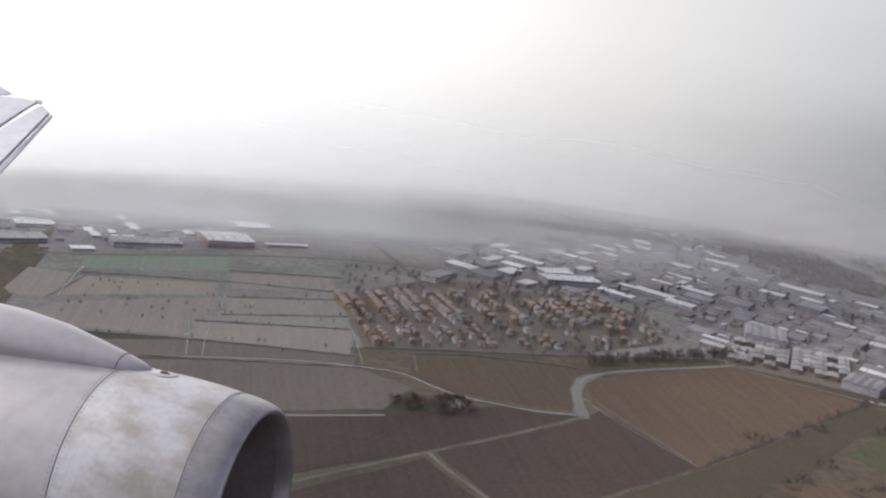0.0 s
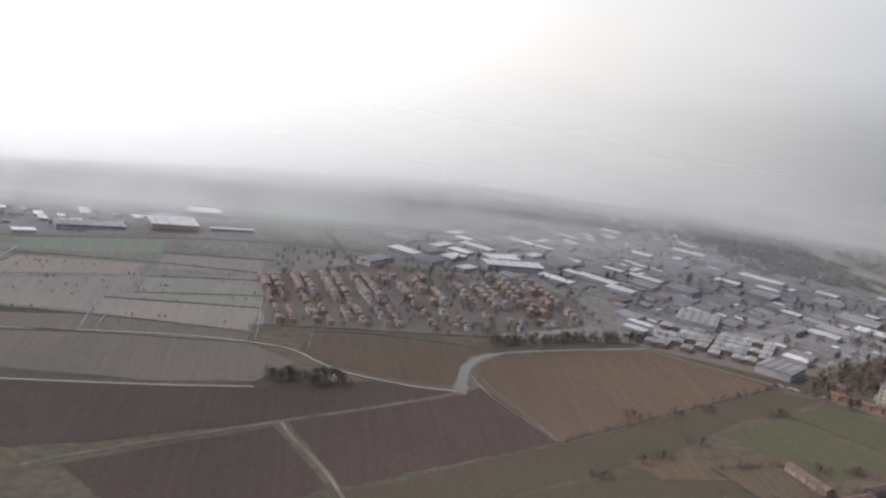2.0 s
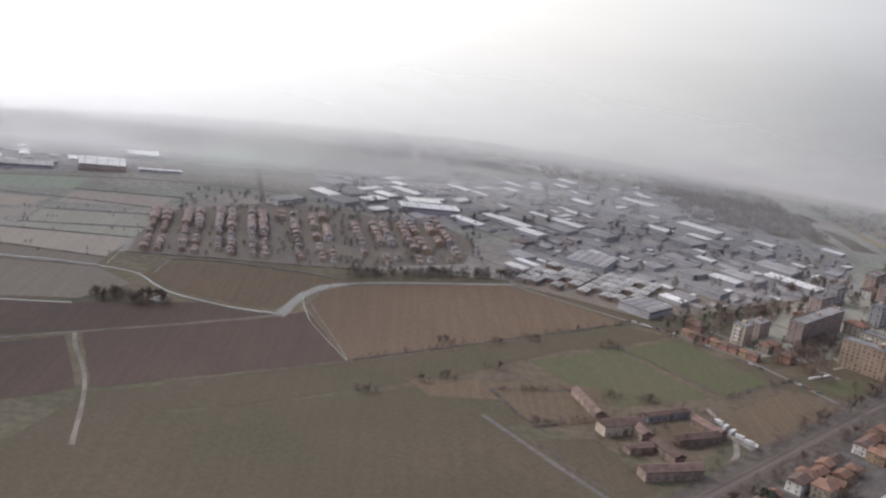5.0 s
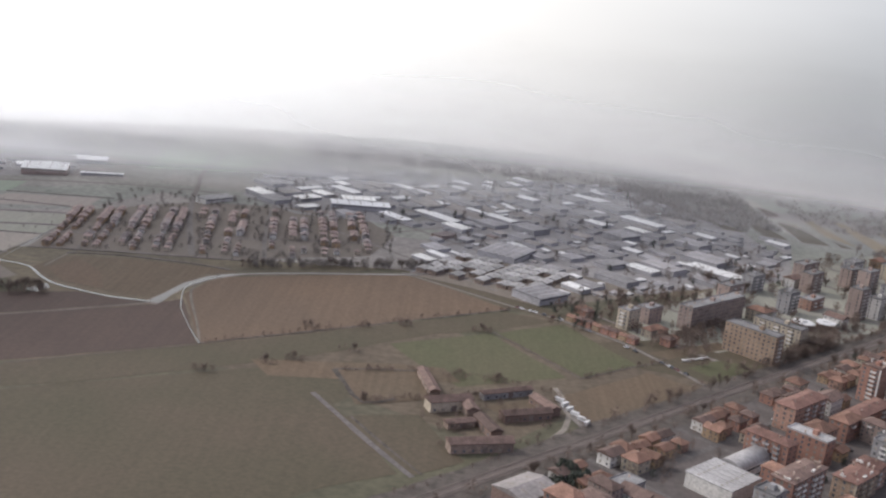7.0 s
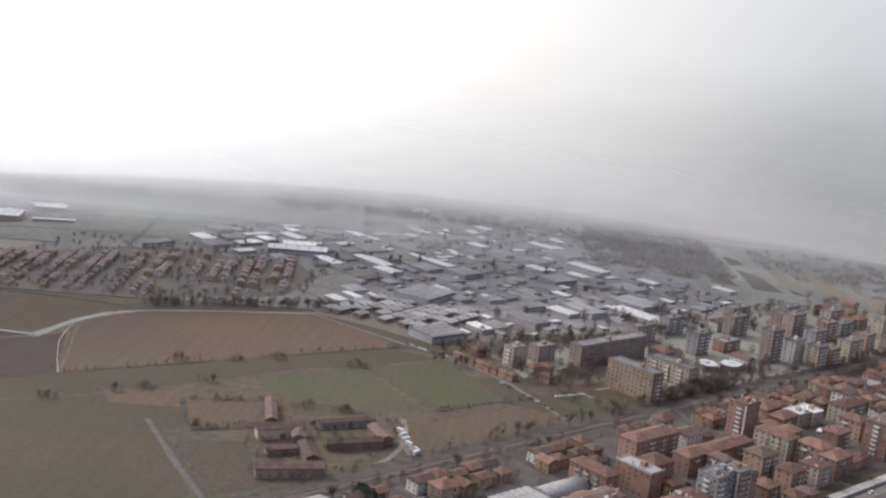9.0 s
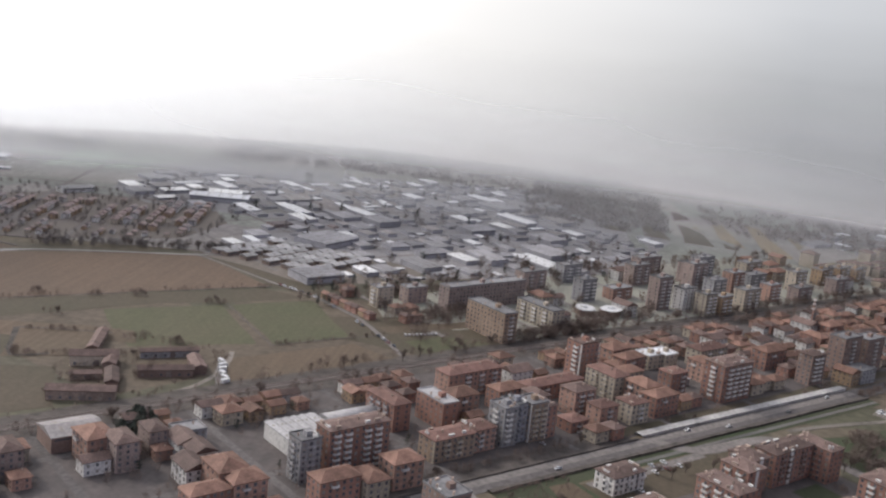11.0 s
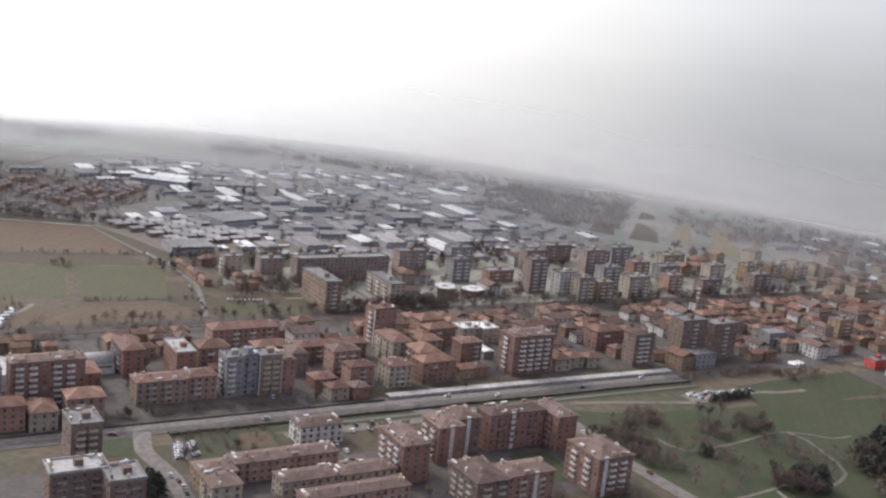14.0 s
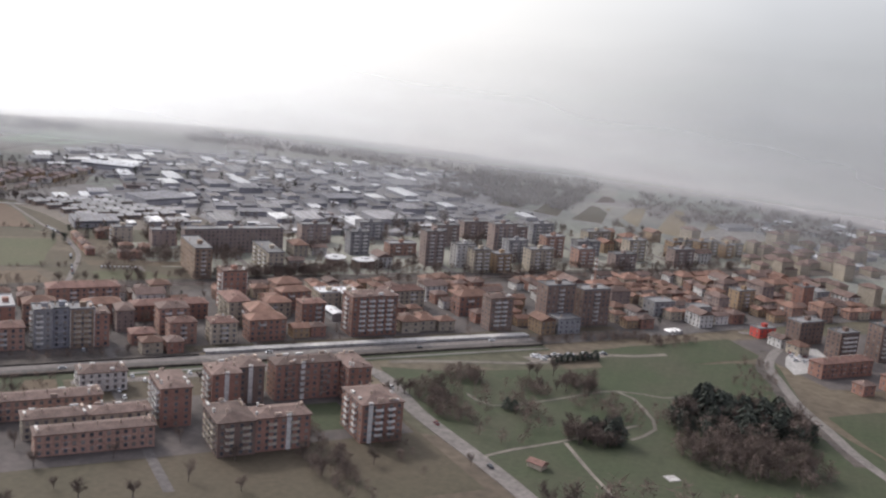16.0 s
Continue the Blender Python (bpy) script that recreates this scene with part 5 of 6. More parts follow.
def put_shed(kind, x, y, turn, k=1.0, far=False):
    dims = ((22, 12), (18, 15), (30, 11), (14, 10), (26, 20), (16, 9), (20, 13), (24, 14), (12, 8), (6.8, 4.7), (6.8, 4.7))[kind]
    m = sized(pose(x, y, ground_z(x, y), 0, 0, turn), k)
    if far:
        FAR_SHEDS.append((m, dims, kind))
    else:
        place(SHEDS[kind], m)
    SHED_BOX.append((x, y, dims[0] * k / 2, dims[1] * k / 2, turn))


def shed_free(x, y, hx, hy):
    for bx, by, a, b, t in SHED_BOX:
        c, sn = math.cos(radians(-t)), math.sin(radians(-t))
        dx, dy = (x - bx) * c - (y - by) * sn, (x - bx) * sn + (y - by) * c
        if abs(dx) < a + hx and abs(dy) < b + hy:
            return False
    return True


WORKS = [(246, 459), (311, 443), (360, 472), (436, 534), (466, 630), (415, 640), (390, 762), (300, 732), (198, 708), (150, 680), (143, 594), (178, 560), (256, 556)]
LEFT_WORKS = [(-108, 560), (-42, 562), (32, 604), (28, 690), (-50, 700), (-108, 630)]
RIGHT_WORKS = [(560, 700), (600, 640), (680, 600), (760, 660), (700, 780), (600, 780)]
mix = random.Random(21)
# rows of close-set sheds at the edge of the fields
for i in range(10):
    for j in range(5):
        x, y = 250 + i * 5.0 + j * 4.4 + (1.6 if i > 4 else 0), 466 - i * 1.75 + j * 7.5
        if mix.random() < 0.9:
            put_shed(mix.choice((9, 9, 10)), x, y, 60 + mix.uniform(-1, 1), mix.uniform(0.98, 1.06))
put_shed(1, 301.5, 442, TOWN_TURN, 1.06)
put_shed(4, 289, 511, 64, 1.0)
put_shed(2, 208, 585, TOWN_TURN - 35, 1.1)
put_shed(7, 205, 603, TOWN_TURN - 30, 0.8)
# the halls beyond the fields by the river
for x, y, turn, lu, lv, h, bays, roof, wall, label in (
        (-18.5, 585.5, 20, 35, 12, 2.4, 2, PALE_ROOF, WORKS_WALL, "long low hall with a pale roof by the fields"),
        (21.4, 604.5, 16, 25, 21, 3.6, 4, ROOF_WHITE, HAZED_BRICK, "large dark-walled hall with a white roof"),
        (34, 647, 16, 18, 14, 2.4, 2, ROOF_WHITE, WORKS_WALL, "hall with a bright white roof"),
        (53.5, 607.5, 18, 24, 3.6, 1.4, 1, ROOF_WHITE, WORKS_WALL, "long low open shed with a white roof"),
        (-80, 572, 28, 30, 13, 2.4, 2, PALE_ROOF, WORKS_WALL, "broad pale hall by the fields"),
        (-77, 608, 22, 19, 11, 2.2, 2, ROOF_WHITE, WORKS_WALL, "hall with a white sheet roof"),
        (130, 566, TOWN_TURN + 8, 20, 8, 2.6, 2, PALE_ROOF, WHITE_WALL, "low white hall beside the road")):
    shed_proto(lu, lv, h, bays, roof, wall, label, m=pose(x, y, ground_z(x, y), 0, 0, turn))
    SHED_BOX.append((x, y, lu / 2, lv / 2, turn))
for poly, turn0, tries in ((WORKS, TOWN_TURN, 2300), (LEFT_WORKS, 20, 260), (RIGHT_WORKS, TOWN_TURN, 300)):
    x0, x1 = min(p[0] for p in poly), max(p[0] for p in poly)
    y0, y1 = min(p[1] for p in poly), max(p[1] for p in poly)
    for n in range(tries):
        x, y = mix.uniform(x0, x1), mix.uniform(y0, y1)
        kind = mix.choice((0, 0, 1, 1, 2, 3, 3, 4, 5, 5, 6, 8, 8, 8) if n % 7 else (7, 2, 5))
        turn = turn0 + mix.choice((0, 90, 90)) + mix.uniform(-4, 4)
        k = mix.uniform(0.55, 0.95) if n < 600 and x > 100 else mix.uniform(0.32, 0.6)
        half = SHED_HALF[kind] * k * 0.74
        if inside(poly, x, y) and shed_free(x, y, half, half):
            put_shed(kind, x, y, turn, k, y > 585 and kind != 7)
far_walls, far_roofs = bmesh.new(), bmesh.new()          # halls too far off to tell apart
for m, (lu, lv), kind in FAR_SHEDS:
    tone = {2: 1, 5: 1, 3: 2, 6: 2}.get(kind, 0)
    pieces = [(far_walls, wall_mesh(-lu / 2, -lv / 2, lu / 2, lv / 2, 2.2), 0)]
    bays = max(1, round(lv / 5))
    for b in range(bays):
        w = lv / bays
        pieces.append((far_roofs, roof_mesh("gable", -lu / 2, -lv / 2 + b * w + 0.02, lu / 2, -lv / 2 + (b + 1) * w - 0.02, 2.2, w * 0.1, 0.01), tone))
    for bm, piece, at in pieces:
        piece.transform(m)
        for f in piece.faces:
            f.material_index = at
        scrap = bpy.data.meshes.new("scrap")
        piece.to_mesh(scrap)
        piece.free()
        bm.from_mesh(scrap)
        bpy.data.meshes.remove(scrap)
works = tagged(new("far_works", mesh_of("far_works", far_walls, WORKS_WALL)), "distant warehouses with pale low-pitched roofs", "warehouses", kind="stuff")
part("works_roofs", far_roofs, (ROOF_GREY, ROOF_WHITE, ROOF_BROWN), works, kind="stuff")
# the halls beside the railway
x, y = town(-58, 40.5)
shed_proto(14.5, 15.5, 4.6, 6, PALE_ROOF, WHITE_WALL, "pale hall with a ribbed low roof", m=pose(x, y, ground_z(x, y), 0, 0, TOWN_TURN + 90))
x, y = town(-40.6, 44)
shed_proto(17, 7.0, 3.0, 1, PALE_ROOF, WHITE_WALL, "hall with a pale barrel-vaulted roof", vault=True, m=pose(x, y, ground_z(x, y), 0, 0, TOWN_TURN))
x, y = town(-112, 66)
shed_proto(14, 11, 4.2, 1, ROOF_BROWN, BRICK_BROWN, "brown shed beside the railway line", m=pose(x, y, ground_z(x, y), 0, 0, TOWN_TURN))
x, y = town(90, 46)
apartment(pose(x, y, ground_z(x, y), 0, 0, TOWN_TURN), 7.5, 7, 4.8, CREAM, ROOF_WHITE, "cream public building with a bright flat roof", top="flat", clutter=1)
x, y = town(97.8, 44.5)
apartment(pose(x, y, ground_z(x, y), 0, 0, TOWN_TURN), 6.5, 8, 4.8, CREAM, ROOF_WHITE, "cream building with tall windows and white roof", top="flat", clutter=1)
x, y = town(90, 33)
shed_proto(9, 4, 2.6, 1, ROOF_WHITE, GREY_WALL, "low shed with a white roof", m=pose(x, y, ground_z(x, y), 0, 0, TOWN_TURN - 90))


def school_block(x, y, turn):
    """A low school pavilion whose white roof steps in and out at the corners."""
    ob = thing("school_building", "low school pavilion with a stepped white flat roof", "school", pose(x, y, ground_z(x, y), 0, 0, turn), "school pavilions")
    part("wall", wall_mesh(-4.6, -3.2, 4.6, 3.2, 2.6), BRICK_BROWN, ob)
    bm = boxed(-5.0, -2.4, 2.6, 5.0, 2.4, 2.95)
    box(bm, -3.2, -4.0, 2.604, 3.2, -2.4, 2.946)
    box(bm, -3.2, 2.4, 2.604, 3.2, 4.0, 2.946)
    box(bm, -1.0, -1.0, 2.95, 1.6, 1.2, 3.5)
    part("roof", bm, ROOF_WHITE, ob)
    wall_openings(ob, [((-4.6, -3.2), (1, 0), (0, -1), window_places(9.2, 1, 1.6, 0.2))], 1.1, 1.0)


school_block(*town(120, 108), TOWN_TURN + 60)
school_block(*town(131, 103), TOWN_TURN + 15)


# ---------------------------------------------------------------- farm
def barn(x0, y0, x1, y1, w, h, wall, label):
    """A farm range between two points of its axis, with a gabled tile roof."""
    turn = math.degrees(math.atan2(y1 - y0, x1 - x0))
    length = math.hypot(x1 - x0, y1 - y0)
    ob = thing("farm_building", label, "farm building", pose(x0, y0, ground_z(x0, y0), 0, 0, turn), "farm buildings")
    part("wall", wall_mesh(0, -w / 2, length, w / 2, h), wall, ob)
    part("roof", roof_mesh("gable", 0, -w / 2, length, w / 2, h, w * 0.26), TILE_BROWN, ob)
    bm = bmesh.new()
    for y in (-w / 2, w / 2):
        yy = y * 0.985
        v = [bm.verts.new(p) for p in ((0.01, -w / 2, h), (0.01, w / 2, h), (0.01, 0, h + w * 0.26))] if y < 0 else [bm.verts.new(p) for p in ((length - 0.01, -w / 2, h), (length - 0.01, w / 2, h), (length - 0.01, 0, h + w * 0.26))]
        bm.faces.new(v)
    part("gable", bm, wall, ob)
    wall_openings(ob, [((0, -w / 2), (1, 0), (0, -1), window_places(length, max(1, int(h / 1.8)), 2.6, 0)), ((0, w / 2), (1, 0), (0, 1), window_places(length, max(1, int(h / 1.8)), 2.6, 0))], 0.8, 0.8)
    part("barn_door", boxed(length * 0.5, -w / 2 - 0.07, -0.2, length * 0.5 + 1.6, -w / 2 + 0.02, min(2.0, h - 0.3)), BARK, ob)
    return ob


barn(255, 334, 260, 315, 3.2, 2.2, OLD_WALL, "long narrow barn with an old tile roof")
barn(258, 304, 271, 310, 5.0, 3.4, CREAM, "cream farmhouse with a worn tile roof")
barn(270, 308, 272, 301, 3.8, 2.8, OLD_WALL, "farmhouse wing with a worn tile roof")
barn(265, 276, 283, 282, 4.6, 3.0, OLD_WALL, "long barn with a weathered tile roof")
barn(274, 299, 279, 288, 3.8, 2.4, BRICK_BROWN, "arched cart shed across the farmyard")
barn(275, 318, 291, 327, 3.0, 2.2, GREY_WALL, "long cowshed with a dull grey roof")
barn(292, 320, 298, 310, 4.0, 2.4, BRICK_BROWN, "brown barn at the yard's edge")
barn(281, 302, 296, 309, 4.0, 2.4, BRICK_BROWN, "brown range behind the farmyard")
barn(264, 292, 272, 296, 3.0, 1.9, OLD_WALL, "small outbuilding in the farmyard")
patch("farmyard", STUBBLE, 0.1, (276, 312), (290, 321), (295, 311), (282, 305), ragged=0.5)
for k, (x, y, turn) in enumerate(((300.5, 323, -40), (302, 319.5, 50), (303.2, 316, 45), (304.5, 312.5, -38), (306.5, 309, -35), (307.6, 306, 60))):
    ob = thing("trailer", "white parked trailer beside the gravel lane", "trailer", sized(pose(x, y, ground_z(x, y), 0, 0, turn), 0.78), "trailers by the lane")
    part("body", boxed(-1.8, -0.65, 0.35, 1.8, 0.65, 1.7), ROOF_WHITE, ob)
    part("roof", boxed(-1.85, -0.7, 1.7, 1.85, 0.7, 1.8), ROOF_WHITE, ob)
    for wx in (-0.4, 0.4):
        for wy in (-0.66, 0.5):
            bm = bmesh.new()
            bmesh.ops.create_cone(bm, cap_ends=True, segments=12, radius1=0.24, radius2=0.24, depth=0.16, matrix=pose(wx, wy + 0.08, 0.2, 90))
            part("wheel", bm, RUBBER, ob)
# white stalls in a row beside the sports ground
for k in range(9):
    x, y = 352 + 1.3 * k, 378.5 + 0.83 * k
    ob = thing("stall", "small white roofed stall beside the playing field", "stall", pose(x, y, ground_z(x, y), 0, 0, 32), "stalls in a row")
    part("wall", boxed(-0.36, -0.4, -0.2, 0.36, 0.4, 0.7), GREY_WALL, ob)
    part("roof", roof_mesh("gable", -0.36, -0.4, 0.36, 0.4, 0.7, 0.2, 0.06), ROOF_WHITE, ob)


# ---------------------------------------------------------------- masts, huts, tents
def mast(x, y, h, label):
    ob = thing("radio_mast", label, "mast", pose(x, y, ground_z(x, y)))
    bm = bmesh.new()
    bmesh.ops.create_cone(bm, cap_ends=True, segments=8, radius1=0.42, radius2=0.22, depth=h, matrix=pose(0, 0, h / 2))
    part("pole", bm, PINK, ob)
    for z in (h * 0.62, h * 0.8, h * 0.95):
        bm = bmesh.new()
        bmesh.ops.create_cone(bm, cap_ends=True, segments=10, radius1=0.75, radius2=0.75, depth=0.5, matrix=pose(0, 0, z))
        part("antenna_ring", bm, WHITE_WALL, ob)
    part("base", boxed(-1, -1, -0.5, 1, 1, 0.8), CONCRETE, ob)


mast(*town(219, 62), 12.5, "slim reddish radio mast with antenna rings")
ob = thing("hut", "small red-roofed park hut beside a path", "hut", pose(543, 287, ground_z(543, 287), 0, 0, -20))
part("wall", wall_mesh(-2, -1.3, 2, 1.3, 1.3), CREAM, ob)
part("roof", roof_mesh("gable", -2, -1.3, 2, 1.3, 1.3, 0.7), TILE, ob)
ob = thing("slab", "pale paved square in the park grass", "paving", pose(574, 299, ground_z(574, 299) + 0.12, 0, 0, 40))
part("paving", boxed(-1.6, -1.6, -0.2, 1.6, 1.6, 0.05), CONCRETE, ob)
x, y = 559, 434
ob = thing("tent", "white striped tent beside the main road", "tent", pose(x, y, ground_z(x, y), 0, 0, TOWN_TURN))
for k in range(6):
    part("tent_bay", roof_mesh("gable", -3 + k, -1.6, -2.08 + k, 1.6, 0.9, 0.6, 0.04), ROOF_WHITE if k % 2 == 0 else ROOF_GREY, ob)
part("wall", boxed(-3, -1.5, -0.2, 3, 1.5, 0.88), GREY_WALL, ob)


# ---------------------------------------------------------------- trees
def twig(bm, rng, a, b, w):
    n = Vector((rng.uniform(-1, 1), rng.uniform(-1, 1), rng.uniform(-1, 1)))
    d = (b - a).cross(n).normalized() * w
    bm.faces.new([bm.verts.new(p) for p in (a - d, a + d, b + d * 0.3, b - d * 0.3)])


def bare_tree(seed, h, spread, label):
    """A leafless tree: tapered trunk, limbs, and a crown of several hundred fine twigs."""
    rng = random.Random(seed)
    ob = thing("tree", label, "tree", pose(0, 0, -500), "bare trees")
    bm = bmesh.new()
    bmesh.ops.create_cone(bm, cap_ends=True, segments=7, radius1=0.2, radius2=0.09, depth=h * 0.5 + 0.5, matrix=pose(0, 0, h * 0.25 - 0.25))
    tips = []
    for k in range(9):
        a = rng.uniform(0, 6.28)
        base = Vector((0, 0, h * rng.uniform(0.22, 0.48)))
        tip = Vector((math.cos(a) * spread * rng.uniform(0.4, 0.85), math.sin(a) * spread * rng.uniform(0.4, 0.85), h * rng.uniform(0.5, 0.92)))
        d = tip - base
        bmesh.ops.create_cone(bm, cap_ends=False, segments=5, radius1=0.08, radius2=0.02, depth=d.length,
                              matrix=Matrix.Translation((base + tip) / 2) @ d.to_track_quat("Z", "Y").to_matrix().to_4x4())
        tips.append((base, tip))
    part("trunk", bm, BARK, ob)
    bm = bmesh.new()
    for k in range(300):
        base, tip = rng.choice(tips)
        a = base.lerp(tip, rng.uniform(0.3, 1.0))
        b = a + Vector((rng.gauss(0, 0.6), rng.gauss(0, 0.6), rng.gauss(0.35, 0.5))) * spread * 0.42
        twig(bm, rng, a, b, 0.05)
    part("crown", bm, TWIG, ob)
    return ob


def evergreen(seed, h, spread, label):
    rng = random.Random(seed)
    ob = thing("tree", label, "tree", pose(0, 0, -500), "evergreen trees")
    bm = bmesh.new()
    bmesh.ops.create_cone(bm, cap_ends=True, segments=7, radius1=0.2, radius2=0.05, depth=h * 0.9 + 0.4, matrix=pose(0, 0, h * 0.45 - 0.2))
    part("trunk", bm, BARK, ob)
    bm = bmesh.new()
    for k in range(420):
        z = rng.uniform(0.08, 1.0) ** 0.9
        a = rng.uniform(0, 6.28)
        rr = spread * min(1.0, (1.1 - z) * 1.5) * rng.uniform(0.35, 1.05)
        p = Vector((math.cos(a) * rr, math.sin(a) * rr, h * z))
        twig(bm, rng, p * 0.9 + Vector((0, 0, h * z * 0.1)), p + Vector((math.cos(a) * 0.45, math.sin(a) * 0.45, -0.25)), 0.2)
    part("crown", bm, EVERGREEN, ob)
    return ob


BARE = [bare_tree(1, 6.0, 2.6, "bare winter tree with a brown twiggy crown"), bare_tree(2, 4.6, 2.1, "small bare tree with brown twigs"), bare_tree(3, 7.4, 2.8, "tall bare tree with an open crown")]
DARK = [evergreen(4, 5.4, 2.3, "dark evergreen conifer with a pointed crown"), evergreen(5, 4.4, 2.1, "dark evergreen with a dense crown")]
wild = random.Random(77)


LATE = []


def plant(kinds, x, y, k=1.0, single=True):
    """A tree of its own; the far and uncounted ones are kept for the joined woods."""
    k *= wild.uniform(0.95, 1.5)
    kind = wild.choice(kinds)
    if single:
        place(kind, sized(pose(x, y, ground_z(x, y), 0, 0, wild.uniform(0, 360)), k))
    else:
        LATE.append((x, y, k, kind in DARK))


def grove(kinds, cx, cy, rx, ry, n, k=1.0, turn=0.0, single=True):
    c, sn = math.cos(radians(turn)), math.sin(radians(turn))
    for _ in range(n):
        a, q = wild.uniform(0, 6.28), math.sqrt(wild.random())
        dx, dy = rx * q * math.cos(a), ry * q * math.sin(a)
        plant(kinds, cx + dx * c - dy * sn, cy + dx * sn + dy * c, k, single)


grove(DARK + DARK + BARE, 587, 347, 18, 9, 40, 0.95, 20)         # wood in the park
grove(DARK + BARE, 588, 343, 21, 13, 170, 0.8, 20, False)
grove(BARE, 590, 320, 18, 12, 26, 0.9)
grove(BARE, 592, 320, 20, 12, 110, 0.7, 0, False)
grove(BARE, 520, 318, 16, 26, 70, 0.5, 40, False)
grove(BARE, 556, 336, 16, 10, 40, 0.5, 0, False)
grove(BARE, 552, 312, 8, 6, 30, 0.6, 0, False)
grove(BARE, 498, 262, 26, 5, 60, 0.45, -42, False)
grove(BARE, 505, 282, 22, 3, 40, 0.4, -42, False)
grove(BARE, 590, 395, 8, 26, 50, 0.3, 0, False)
grove(DARK, 553, 314, 5, 4, 6, 0.7)
grove(DARK, 527, 321, 2, 2, 2, 0.5)
grove(BARE, 508, 338, 6, 5, 40, 0.5, 0, False)
grove(BARE, 541, 352, 5, 4, 30, 0.5, 0, False)
grove(BARE, 530, 340, 6, 4, 26, 0.45, 0, False)
grove(BARE, 508, 314, 14, 5, 60, 0.5, -50, False)
grove(BARE, 532, 402, 24, 3, 70, 0.35, 44, False)
grove(BARE, 560, 420, 14, 6, 40, 0.35, 44, False)
grove(BARE, 552, 312, 8, 6, 10, 0.7)
grove(BARE, 536, 350, 14, 8, 12, 0.6)
grove(BARE, 505, 318, 10, 8, 10, 0.5)
grove(BARE, 600, 268, 40, 20, 60, 1.0, 0, False)
grove(BARE, 566, 262, 18, 8, 8, 0.8)
grove(BARE, 500, 262, 18, 7, 5, 0.5)
grove(BARE, 96, 380, 13, 6, 20, 0.5)                     # thicket by the pond
grove(BARE, 96, 380, 16, 7, 60, 0.4, 0, False)
for x, y, n in ((213, 371, 3), (248, 384, 3), (276, 386, 3), (231, 377, 2), (229, 349, 2), (203, 329, 2), (212, 334, 3), (186, 316, 3), (266, 334, 3), (280, 334, 4), (272, 318, 3), (283, 302, 4), (266, 290, 3), (240, 306, 3)):
    grove(BARE, x, y, 2.0, 1.6, 1, 0.42)
    grove(BARE, x, y, 4.2, 2.8, n * 3, 0.3, 0, False)
for k in range(150):                                      # along the railway
    plant(BARE, *town(wild.uniform(-60, 330), 86.5 + wild.uniform(-1.4, 3.0)), 0.55, k < 24)
for k in range(160):
    plant(BARE, *town(wild.uniform(-190, 200), wild.choice((75.2, 86.8)) + wild.gauss(0, 0.7)), 0.25, False)
for k in range(90):
    plant(BARE, *town(wild.uniform(-150, 330), 76 + wild.uniform(-1.0, 1.4)), 0.5, k < 16)
grove(DARK, *town(-92, 66), 9, 4, 10, 0.6, TOWN_TURN)
grove(BARE, 272, 304, 17, 17, 70, 0.3, 0, False)          # scrub round the farm
for (x0, y0), (x1, y1), n in (((228, 330), (258, 338), 40), ((238, 304), (262, 316), 30), ((264, 340), (300, 330), 36), ((300, 328), (292, 288), 40), ((262, 280), (292, 288), 30), ((310, 347), (346, 377), 40), ((178, 341), (288, 420), 70)):
    for k in range(n):
        t = wild.random()
        plant(BARE, x0 + (x1 - x0) * t + wild.gauss(0, 0.9), y0 + (y1 - y0) * t + wild.gauss(0, 0.9), wild.uniform(0.14, 0.3), False)
for k in range(150):                                      # green strip along the main road
    plant(BARE, *town(wild.uniform(-150, 30), 7.2 + wild.gauss(0, 1.1)), wild.uniform(0.25, 0.5), k % 12 == 0)
for k in range(60):                                       # scrub by the car park
    plant(BARE, *town(wild.uniform(-28, -5), wild.uniform(-21, -9)), wild.uniform(0.12, 0.25), False)
for k in range(40):
    plant(BARE, *town(wild.uniform(-30, -4), -7.6 - wild.random() * 0.8), 0.2, False)
plant(DARK, *town(-43.5, -36), 0.8)
plant(DARK, *town(-42.5, -38), 0.7)
for k in range(90):                                       # dark thickets round the slab blocks
    plant(BARE, *town(wild.uniform(64, 110), wild.uniform(86.5, 93)), 0.6, False)
for k in range(90):
    plant(BARE, *town(wild.uniform(36, 84), wild.uniform(112, 128)), 0.6, False)
for k in range(70):
    plant(BARE, *town(wild.uniform(96, 150), wild.uniform(92, 102)), 0.5, False)
for k in range(240):                                      # between the slab blocks
    sr = wild.uniform(26, 320), wild.uniform(88, 172)
    if free(sr[0] - 1, sr[1] - 1, 2, 2):
        plant(BARE, *town(*sr), 0.75, k % 10 == 0)
for k in range(620):                                      # in the town's gardens
    sr = wild.uniform(-130, 320), wild.uniform(5, 76)
    if free(sr[0] - 1, sr[1] - 1, 2, 2):
        plant(BARE + BARE + DARK[1:], *town(*sr), wild.uniform(0.3, 0.55), k % 24 == 0)
for k in range(44):                                       # round the park-side blocks
    sr = wild.uniform(-40, 80), wild.uniform(-88, -14)
    if free(sr[0] - 1, sr[1] - 1, 2, 2):
        plant(BARE, *town(*sr), 0.5)
for k in range(340):                                      # in the village
    x, y = wild.uniform(80, 236), wild.uniform(443, 575)
    if y > 442 + max(0, (x - 160)) * 0.62:
        plant(BARE, x, y, 0.42, False)
for k in range(130):                                      # along the river
    t = wild.random()
    plant(BARE, 172 + 85 * t + wild.uniform(-3, 3), 438 + 32 * t + wild.uniform(0, 8), 0.5, k % 10 == 0)
